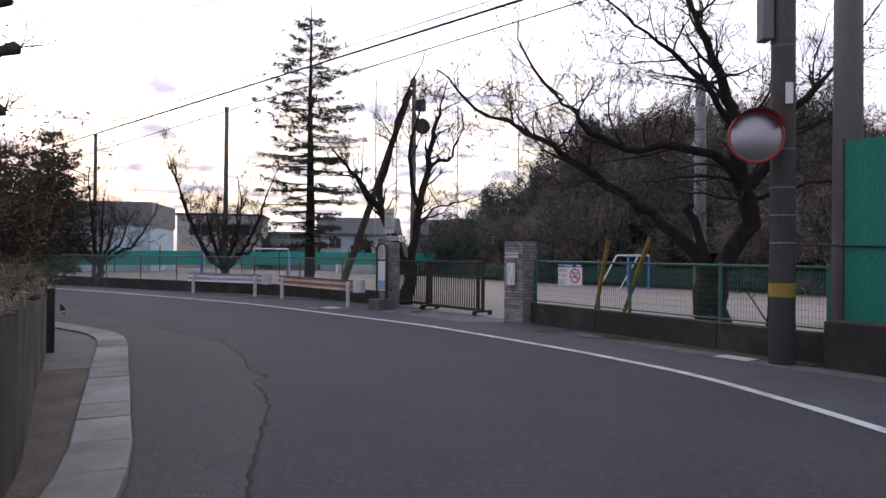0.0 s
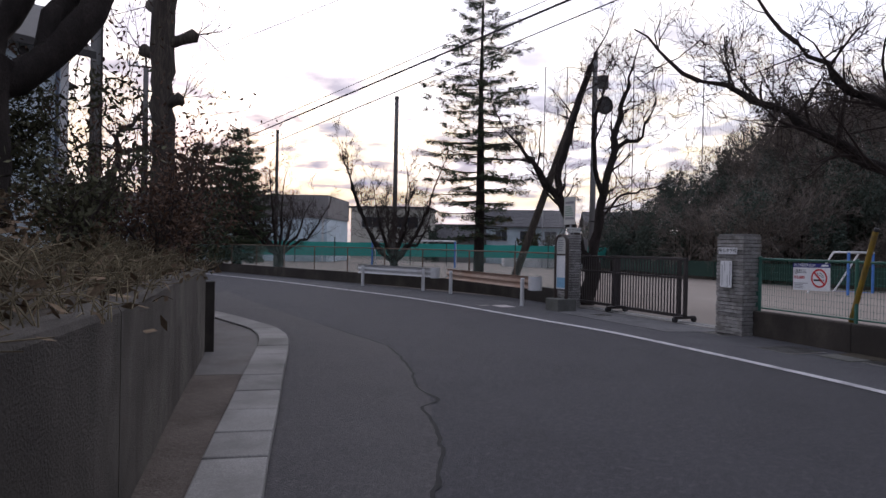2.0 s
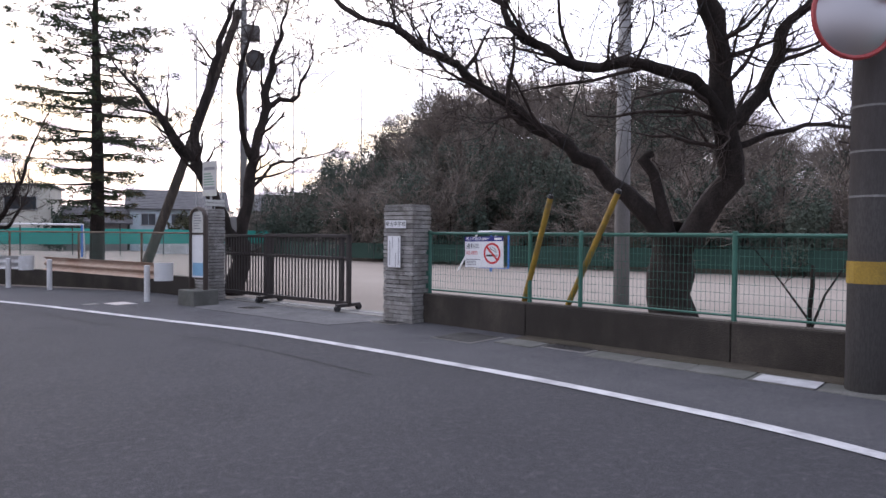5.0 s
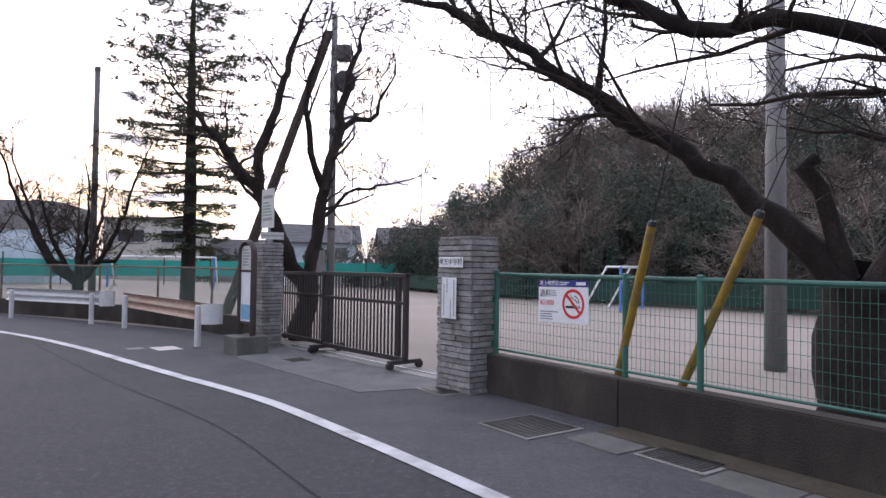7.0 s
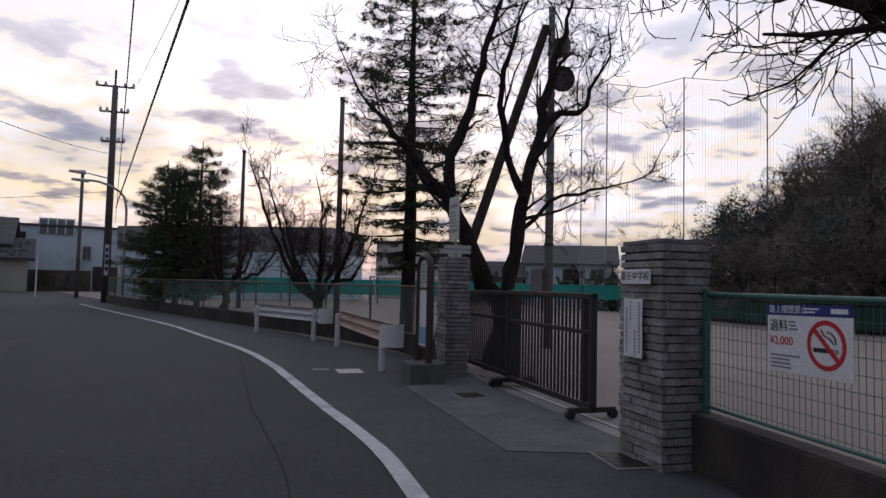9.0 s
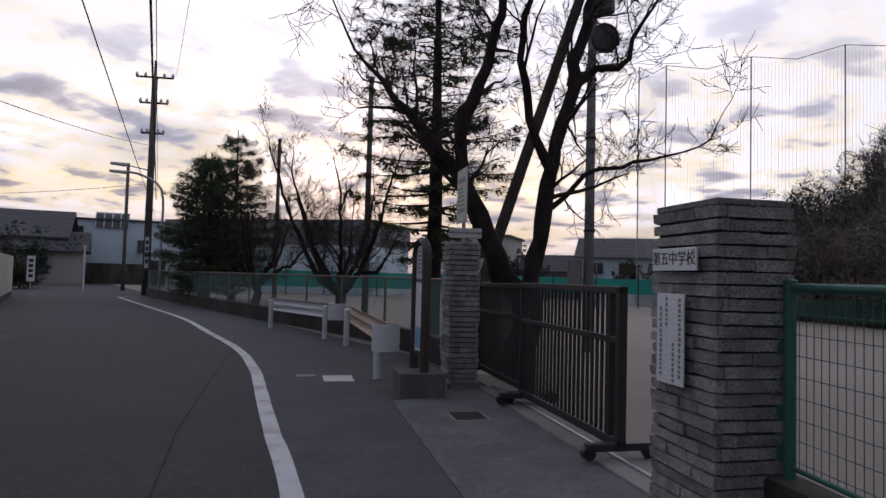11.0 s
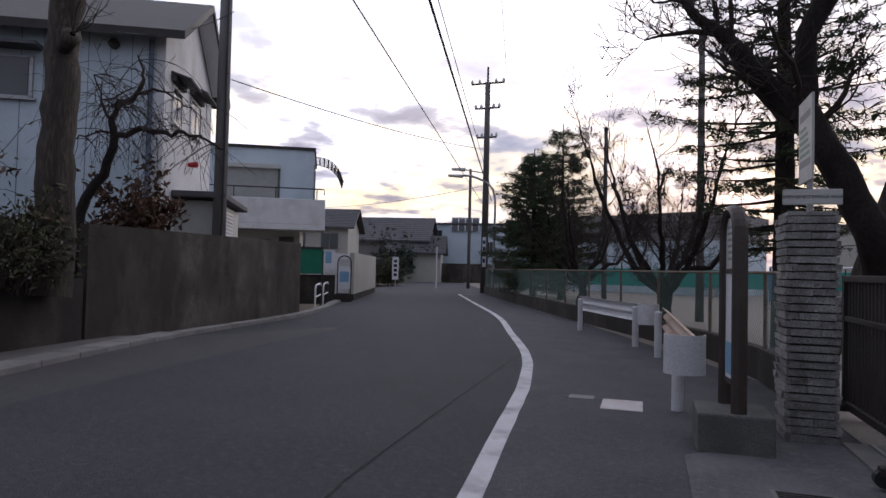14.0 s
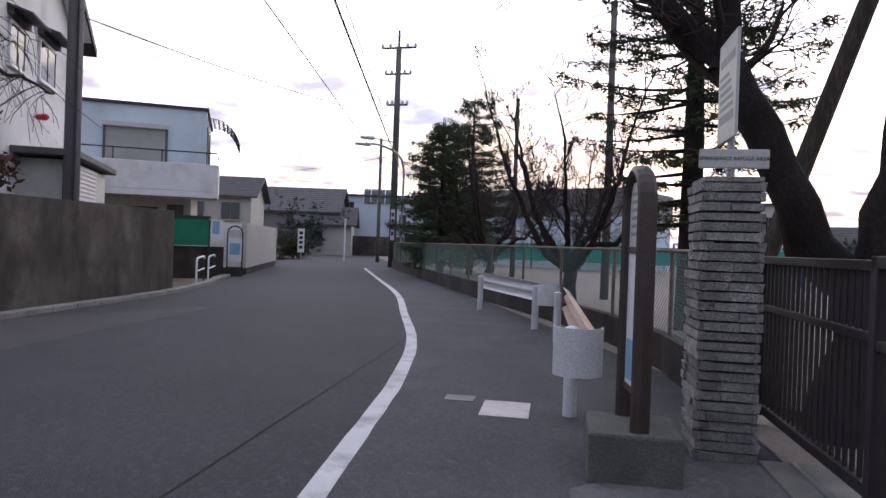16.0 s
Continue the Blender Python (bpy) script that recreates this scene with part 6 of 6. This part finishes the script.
# notice board, handrails, white wall, bus stop on the left of the road
nb = thing("notice_case", facing(-21.35, 19.6, 0.25, 0.97), "green-faced public notice board on two posts", "notice board")
part("board", box(B(), -0.4, -0.05, 1.05, 1.5, 0.0, 1.95, 0.01), BOARDGREEN, nb, "green cork face")
part("frame", box(B(), -0.45, -0.08, 1.95, 1.55, 0.05, 2.03), DARKSTEEL, nb)
for x in (-0.38, 1.52):
    part("post", box(B(), x - 0.03, 0.0, 0.0, x + 0.03, 0.06, 1.9), DARKSTEEL, nb)
part("poster", box(B(), 1.57, -0.05, 1.25, 1.95, -0.03, 1.93), SIGNWHITE, nb, "white and blue poster")
part("poster_print", box(B(), 1.61, -0.053, 1.45, 1.83, -0.05, 1.88), SKYPRINT, nb, "pale blue print")
solid("low_wall", box(B(), -2.5, 0.08, -0.05, 2.0, 0.23, 1.02, 0, facing(-21.35, 19.6, 0.25, 0.97)), WALLDARK, "low dark wall under the notice board", "wall", "structure")
for i, (x, y) in enumerate(((-18.0, 19.75), (-19.7, 20.65))):
    r = thing("handrail", facing(x, y, -0.87, 0.5), "short white steel handrail beside the kerb", "handrail", "handrails")
    part("rail", tube(spline([(0, 0, 0.0), (0, 0, 0.62), (0.08, 0, 0.72), (0.9, 0, 0.76), (1.0, 0, 0.7)], 0.12), 0.03, 8), SIGNWHITE, r)
    part("rail", tube([(0, 0, 0.35), (1.0, 0, 0.4)], 0.025, 8), SIGNWHITE, r)
    part("post", tube([(1.0, 0, 0), (1.0, 0, 0.7)], 0.028, 8), DARKSTEEL, r)
ww = thing("white_wall", facing(-23.2, 21.2, 0.5, 0.86), "white rendered garden wall on a dark base", "wall", kind="structure")
part("panel", box(B(), 0, 0, 0.25, 1.7, 0.18, 1.85, 0.01), HOUSEWHITE, ww)
part("base", box(B(), 0.01, 0.01, -0.1, 1.69, 0.17, 0.25), WALLDARK, ww)
ww2 = thing("white_wall", facing(-22.35, 22.72, -0.86, 0.5), "white rendered garden wall along the road", "wall", kind="structure")
part("panel", box(B(), 0, 0, 0.25, 9.5, -0.18, 1.9, 0.01), HOUSECREAM, ww2)
part("base", box(B(), 0.01, -0.01, -0.1, 9.49, -0.17, 0.25), WALLDARK, ww2)
bs = thing("bus_stop", facing(-21.5, 22.15, 0.35, 0.93), "white bus stop panel in an arched frame on dark base", "bus stop")
part("base", box(B(), -0.3, -0.2, -0.02, 0.3, 0.2, 0.32, 0.02), WALLDARK, bs)
part("frame", tube([(-0.25, 0, 0.3), (-0.25, 0, 1.45)] + [(-0.25 * math.cos(a), 0, 1.5 + 0.25 * math.sin(a)) for a in (math.pi * i / 8 for i in range(9))] + [(0.25, 0, 1.45), (0.25, 0, 0.3)], 0.025, 8), DARKSTEEL, bs)
part("panel", box(B(), -0.23, -0.02, 0.5, 0.23, 0.02, 1.3), SIGNWHITE, bs, "white timetable panel")
part("top_panel", box(B(), -0.2, -0.02, 1.36, 0.2, 0.02, 1.62), SIGNGREY, bs, "pale rounded head")
part("print", box(B(), -0.17, -0.024, 0.75, 0.17, -0.02, 1.15), SKYPRINT, bs)

# houses at the far end of the road
plain_house(-47.0, 27.5, 0.5, 0.86, 5.0, 7, 4.4, 1.5, HOUSECREAM, "old house with a grey tiled gable roof beyond the white wall", [(0.6, 1.8, 2.6, 3.9), (2.9, 4.3, 2.6, 3.9)])
plain_house(-60.0, 36.5, 0.60, 0.80, 9.5, 8, 4.2, 2.3, HOUSEGREY, "weathered house with a hipped grey tiled roof", [(1, 2.6, 1.0, 2.2), (4, 6.2, 1.0, 2.2)])
plain_house(-55.0, 40.5, 0.55, 0.83, 5.0, 5, 3.0, 1.5, HOUSECREAM, "small house with a grey tiled roof at the bend", [(1, 2.4, 1.2, 2.2)])
H5 = plain_house(-62.0, 46.5, 0.62, 0.78, 14, 8, 6.2, 0, HOUSEBLUE, "pale flat-roofed two-storey building with a curved skylight", [(1.2, 3.6, 3.6, 5.6), (8.4, 9.2, 3.0, 4.4)])
bm = B()
prev = None
for i in range(7):
    a = math.pi / 2 * i / 6
    y, z = 0.1 - 0.9 * math.cos(a) + 0.6, 5.5 + 1.6 * math.sin(a)
    pr_ = (bm.verts.new((4.6, y, z)), bm.verts.new((7.6, y, z)))
    if prev:
        bm.faces.new((prev[0], prev[1], pr_[1], pr_[0]))
    prev = pr_
part("skylight", bm, PANE, H5, "curved dark skylight")
for i in range(5):
    x = 4.6 + i * 0.75
    part("skylight_bar", tube([(x, 0.6 - 0.9 * math.cos(math.pi / 2 * k / 6) + 0.06, 5.5 + 1.6 * math.sin(math.pi / 2 * k / 6)) for k in range(7)], 0.05, 5), SIGNWHITE, H5)
solid("far_wall", box(B(), 0, 0, -0.1, 9, 0.2, 1.9, 0, facing(-57.0, 43.0, 0.65, 0.76)), WALLCON, "grey block wall at the road's far end", "wall", "structure")
solid("far_wall", box(B(), 0, 0, -0.1, 12, 0.2, 2.3, 0, facing(-51.2, 50.0, 0.75, 0.66)), WALLCON, "grey block wall at the road's far end", "wall", "structure")
plain_house(-46.0, 52.5, 0.75, 0.66, 10, 8, 5.0, 1.6, HOUSEWHITE, "white house behind the conifers", [(1.5, 3.0, 1.0, 2.2), (5.5, 7.0, 1.0, 2.2), (1.5, 3.0, 3.4, 4.4)])
shrub((-52.5, 40.0, 0), 1.6, 3.6, EVERGREEN, "dark evergreen shrub before the far houses", 91, 3500, 0.13)
shrub((-49.5, 38.0, 0), 1.5, 1.6, EVERGREEN, "dark clipped hedge at the far bend", 92, 3000, 0.12)
shrub((-41.5, 33.8, 0), 1.2, 1.6, BUSHLEAF, "dark hedge beside the white wall", 93, 2500, 0.1)
sp = thing("sign_post", facing(-39.5, 33.4, 0.6, 0.8), "narrow white upright sign beside the far road", "sign")
part("panel", box(B(), -0.22, -0.03, 0.5, 0.22, 0.0, 2.1), SIGNWHITE, sp)
bm = B()
for i in range(4):
    box(bm, -0.12, -0.034, 0.75 + i * 0.32, 0.12, -0.03, 0.95 + i * 0.32)
part("print", bm, BLACK, sp)
part("post", tube([(0, 0.02, 0), (0, 0.02, 2.1)], 0.04, 6), STEEL, sp)
wp = thing("marker_post", pose(-38.2, 36.0, 0), "slim white marker post beside the far road", "post")
part("post", tube([(0, 0, 0), (0, 0, 2.6)], 0.05, 8), SIGNWHITE, wp)
part("head", tube([(0, 0, 2.6), (0, 0, 2.9)], 0.09, 8), SIGNGREY, wp)

# buildings beyond the schoolyard
G = thing("school_hall", facing(-40.5, 43.9, 0.97, 0.24, -0.4), "long pale blue hall with a grey upper band", "building")
part("wall", box(B(), 0, 0, 0, 17.0, 8, 3.9), HOUSEBLUE, G)
part("upper_band", box(B(), -0.1, -0.1, 3.9, 17.1, 8.1, 5.75), HOUSEGREY, G, "grey metal upper band")
for i in range(6):
    part("pilaster", box(B(), 0.1 + i * 3.3, -0.06, 0, 0.25 + i * 3.3, 0.0, 3.9), HOUSEWHITE, G)
part("downpipe", tube([(13.4, -0.1, 0), (13.4, -0.1, 3.9)], 0.06, 6), PIPE, G)
plain_house(-30.5, 66, 0.98, 0.2, 8.5, 7, 5.9, 0, HOUSECREAM, "cream flat-roofed two-storey house beyond the schoolyard", [(1.2, 3.6, 3.8, 5.0), (5, 7.5, 3.8, 5.0), (1, 3, 1.0, 2.2)], -0.5)
plain_house(-22.6, 72, 0.98, 0.2, 5.5, 6, 2.9, 1.5, HOUSEGREY, "small house with a grey roof beyond the schoolyard", [(1.2, 2.6, 1.2, 2.2)], -0.5)
plain_house(-17.2, 74, 0.98, 0.2, 9.0, 8, 4.4, 1.9, HOUSEBLUE, "pale blue-grey house with a grey gable roof beyond the schoolyard", [(1.0, 2.4, 2.6, 3.8), (3.8, 5.4, 2.6, 3.8), (6.6, 8.0, 2.6, 3.8)], -0.5)
plain_house(-6.5, 84, 0.98, 0.2, 8.0, 8, 4.6, 2.0, HOUSEGREY, "dark house with a gable roof beyond the schoolyard", [(1.0, 2.4, 2.6, 3.8), (4.8, 6.4, 2.6, 3.8)], -0.5)
t_ = thing("store_shed", facing(-12.5, 62.0, 0.99, 0.3, -0.49), "long low white shed at the far edge of the schoolyard", "shed")
part("wall", box(B(), 0, 0, 0, 9, 3, 1.7), HOUSEWHITE, t_)
part("roof", box(B(), -0.2, -0.3, 1.7, 9.2, 3.2, 1.85), STEEL, t_)
shrub((-21.5, 67.5, -0.5), 2.2, 3.6, EVERGREEN, "round dark evergreen beyond the screen", 94, 4500, 0.16)
shrub((-10.5, 71.0, -0.5), 2.0, 3.0, BUSHLEAF, "olive-green bush in front of a far house", 95, 4000, 0.16)

# garden plants behind the garden wall
rng = np.random.default_rng(97)
wt_ = thing("weeping_tree", pose(-11.76, 13.0, 0), "bare weeping plum tree with crooked trunk behind the garden wall", "tree")


def beside(r, z, away=0.0):
    return (0.53 * r - 0.85 * away, 0.85 * r + 0.53 * away, z)


child_mesh("trunk", limbs_mesh("trunk", [smooth_limb([beside(-0.15, 0), beside(-0.05, 1.3), beside(0.12, 2.5), beside(0.5, 3.1), beside(0.58, 3.65), beside(0.50, 3.95)], [0.12, 0.105, 0.095, 0.09, 0.085, 0.06], rng, 0.2, 0.02)], BARK, 9), wt_)
tw = []
for pts, radii in (
        ([beside(0.55, 3.62), beside(0.95, 3.72), beside(1.5, 3.66, -0.2), beside(2.1, 3.6, -0.3), beside(2.7, 3.35, -0.3)], [0.06, 0.05, 0.04, 0.028, 0.012]),
        ([beside(0.50, 3.9), beside(0.62, 4.15), beside(0.95, 4.4), beside(1.05, 4.75), beside(0.95, 5.1)], [0.055, 0.05, 0.04, 0.025, 0.012]),
        ([beside(0.95, 4.4), beside(1.3, 4.5, 0.2), beside(1.7, 4.25, 0.3)], [0.03, 0.022, 0.01]),
        ([beside(0.55, 3.6), beside(0.2, 3.75, 0.2), beside(-0.3, 3.6, 0.3)], [0.03, 0.02, 0.01]),
        ([beside(0.62, 4.1), beside(0.85, 4.1, -0.4), beside(1.3, 3.95, -0.7)], [0.035, 0.025, 0.012]),
        ([beside(0.45, 3.95), beside(0.2, 4.3, 0.2), beside(0.1, 4.75, 0.1)], [0.03, 0.02, 0.01])):
    p, q = smooth_limb(pts, radii, rng, 0.12, 0.03)
    tw.append((p, q))
    for k in range(int(4 + len(p) * 1.3)):
        s_ = p[rng.integers(len(p) // 5, len(p))]
        grow(tw, rng, s_, (rng.normal(0, 0.5), rng.normal(0, 0.5), rng.uniform(-0.2, 0.4)), rng.uniform(0.5, 1.3), 0.010, 1, -0.26, 0.4, (2, 4))
tagged(child_mesh("twigwork", limbs_mesh("twigwork", tw, TWIG), wt_), kind="stuff")
shrub((-12.85, 14.0, 1.0), 0.45, 1.6, REDLEAF, "olive-brown leafy garden shrub above the wall", 98, 2600, 0.09, 10)
shrub((-9.0, 12.2, 0.9), 0.35, 1.0, BUSHLEAF, "climbing brown foliage round the pollarded trunk", 99, 1500, 0.06)
shrub((-10.2, 11.6, 0.9), 0.5, 0.9, BUSHLEAF, "dark garden shrub behind the low wall", 100, 1800, 0.06)

# ---------------------------------------------------------------- wooded hill
rng = np.random.default_rng(120)
HILL = [(-5.5, 63), (1.6, 51), (12, 41), (19.5, 34.5), (27, 29.5), (36, 23), (48, 11), (60, -10)]
hl = spline(HILL, 2.4)
bm = B()
rows = []
for i, (p, n) in enumerate(zip(hl, normals2(hl))):
    rise = min(1.0, 0.5 + i / 11) * (1 - 0.5 * min(1.0, max(0.0, (p.x - 14) / 10)))
    rows.append([bm.verts.new((p.x + n.x * o, p.y + n.y * o, -0.6 + z * rise + rng.normal(0, 0.3) * (o > 0))) for o, z in ((0, 0), (4, 2.6), (8, 6.0), (14, 9.6), (24, 11.5), (50, 11))])
for a, b in zip(rows, rows[1:]):
    for j in range(len(a) - 1):
        bm.faces.new((a[j], b[j], b[j + 1], a[j + 1]))
bmesh.ops.recalc_face_normals(bm, faces=bm.faces[:])
solid("hill", bm, LITTER, "steep hillside under the woods", "hill", "structure", True)


def crown_cloud(n, squash, hollow=0.5):
    """A broad crown of leaf clumps round a unit ball, with gaps."""
    lobes = rng.normal(0, 0.45, (14, 3))
    lobes[:, 2] *= squash
    pick = rng.integers(0, len(lobes), n)
    d = rng.normal(0, 1, (n, 3))
    d /= np.linalg.norm(d, axis=1)[:, None]
    return lobes[pick] + d * (rng.uniform(hollow, 1, n) ** 0.5)[:, None] * 0.36


def strokes(a, b, w0, w1):
    """Thin tapered quads from points a to points b."""
    d = b - a
    s_ = np.cross(d, rng.normal(0, 1, d.shape))
    s_ /= np.linalg.norm(s_, axis=1)[:, None] + 1e-9
    V = np.stack([a + s_ * w0, a - s_ * w0, b - s_ * w1, b + s_ * w1], 1).reshape(-1, 3)
    return V, np.arange(len(V)).reshape(-1, 4)


def bare_crown(seed, twigs_n=1900):
    """A leafless crown about one unit high: stem, fanning limbs and a haze of fine twigs at their ends."""
    r = np.random.default_rng(seed)
    A, Bq, W = [np.array((0, 0, -0.6))], [np.array((0.02, 0, 0.35))], [0.022]
    tips = []
    for i in range(11):
        a = r.uniform(0, 6.28)
        z0 = r.uniform(0.1, 0.4)
        p = np.array((0.01, 0, z0))
        way = np.array((math.cos(a) * 0.55, math.sin(a) * 0.55, r.uniform(0.5, 1.1)))
        for k in range(4):
            way = way + r.normal(0, 0.16, 3)
            q = p + way * r.uniform(0.12, 0.2)
            A.append(p), Bq.append(q), W.append(0.011 - 0.0022 * k)
            if k:
                for m in range(3):
                    e = q + (way + r.normal(0, 0.55, 3)) * r.uniform(0.1, 0.2)
                    A.append(q), Bq.append(e), W.append(0.0045)
                    tips.append((e, e - q))
            p = q
        tips.append((p, way * 0.2))
    pick = r.integers(0, len(tips), twigs_n)
    e = np.array([tips[i][0] for i in pick])
    d = np.array([tips[i][1] for i in pick])
    d = d / (np.linalg.norm(d, axis=1)[:, None] + 1e-9)
    st = e + r.normal(0, 0.045, e.shape)
    en = st + (d + r.normal(0, 0.6, d.shape)) * r.uniform(0.04, 0.11, len(st))[:, None]
    v1, f1 = strokes(np.array(A), np.array(Bq), np.array(W)[:, None], np.array(W)[:, None] * 0.75)
    v2, f2 = strokes(st, en, 0.0030, 0.0018)
    return np.concatenate([v1, v2]), np.concatenate([f1, f2 + len(v1)])


clouds = [crown_cloud(2800, 0.9) for _ in range(6)]
bares = [bare_crown(s_) for s_ in range(1, 7)]
EV, EF, BV, BF, TV, TF = [], [], [], [], [], []
ne = nb_ = nt_ = 0
for i, (p, n) in enumerate(zip(hl, normals2(hl))):
    rise = min(1.0, 0.5 + i / 11) * (1 - 0.5 * min(1.0, max(0.0, (p.x - 14) / 10)))
    for row, (o, zg) in enumerate(((0.8, 0.1), (3, 1.7), (6, 4.2), (9.5, 6.6), (13.5, 9.0), (18, 10.2))):
        for rep in range((2, 2, 2, 3, 3, 2)[row]):
            q = p + n * (o + rng.uniform(-1, 1)) + Vector((rng.uniform(-1.4, 1.4), rng.uniform(-1.4, 1.4), 0))
            z = -0.6 + zg * rise
            bare = rng.random() < (0.40, 0.45, 0.58, 0.78, 0.92, 0.97)[row]
            if bare:
                v, f = bares[rng.integers(0, len(bares))]
                s = rng.uniform(2.6, 4.4) * (0.7 + 0.3 * rise)
                a = rng.uniform(0, 6.28)
                R = np.array(((math.cos(a), -math.sin(a), 0), (math.sin(a), math.cos(a), 0), (0, 0, 1)))
                w = v @ R.T * np.array((s * 1.15, s * 1.15, s)) + np.array((q.x, q.y, z + rng.uniform(0.0, 1.0)))
                BV.append(w)
                BF.append(f + nb_)
                nb_ += len(w)
            else:
                c = clouds[rng.integers(0, len(clouds))]
                r = rng.uniform(1.2, 2.3) * (0.7 + 0.3 * rise)
                h = r * rng.uniform(1.1, 1.8)
                cc = c * np.array((r, r, h)) + np.array((q.x, q.y, z + h * 0.95 + rng.uniform(0, 0.5)))
                v, f = leaves(rng, cc, 0.085, 0.055)
                EV.append(v)
                EF.append(f + ne)
                ne += len(v)
            if row > 2:
                continue
            k = rng.uniform(0.04, 0.09)
            for dx, dy in ((k, 0), (0, k)):
                TV += [(q.x - dx, q.y - dy, z - 1), (q.x + dx, q.y + dy, z - 1), (q.x + dx * 0.6, q.y + dy * 0.6, z + 3), (q.x - dx * 0.6, q.y - dy * 0.6, z + 3)]
                TF.append((nt_, nt_ + 1, nt_ + 2, nt_ + 3))
                nt_ += 4
tagged(new("evergreen_woods", arrays("evergreen_woods", np.concatenate(EV), np.concatenate(EF), EVERGREEN)), "dark evergreen trees of the wooded hill", "woods", kind="stuff")
tagged(new("bare_woods", arrays("bare_woods", np.concatenate(BV), np.concatenate(BF), BROWNWOOD)), "bare brown winter trees of the wooded hill", "woods", kind="stuff")
tagged(new("wood_trunks", arrays("wood_trunks", np.array(TV), np.array(TF), BARK)), "thin dark trunks at the foot of the woods", "woods", kind="stuff")
ws = thing("screen_fence", pose(0, 0, -0.49), "dark green netting fence at the foot of the woods", "fence")
wl2 = spline([(-3.4, 59.5), (2.6, 49), (11.3, 40), (19, 33.5), (26, 28.5), (35, 22)], 3.0)
for p, q in zip(wl2, wl2[1:]):
    bm = B()
    bm.faces.new([bm.verts.new(v) for v in ((p.x, p.y, 0.3), (q.x, q.y, 0.3), (q.x, q.y, 1.3), (p.x, p.y, 1.3))])
    part("net_panel", bm, GREENNET, ws)
    part("post", tube([(p.x, p.y, 0), (p.x, p.y, 1.8)], 0.03, 6), DARKSTEEL, ws)
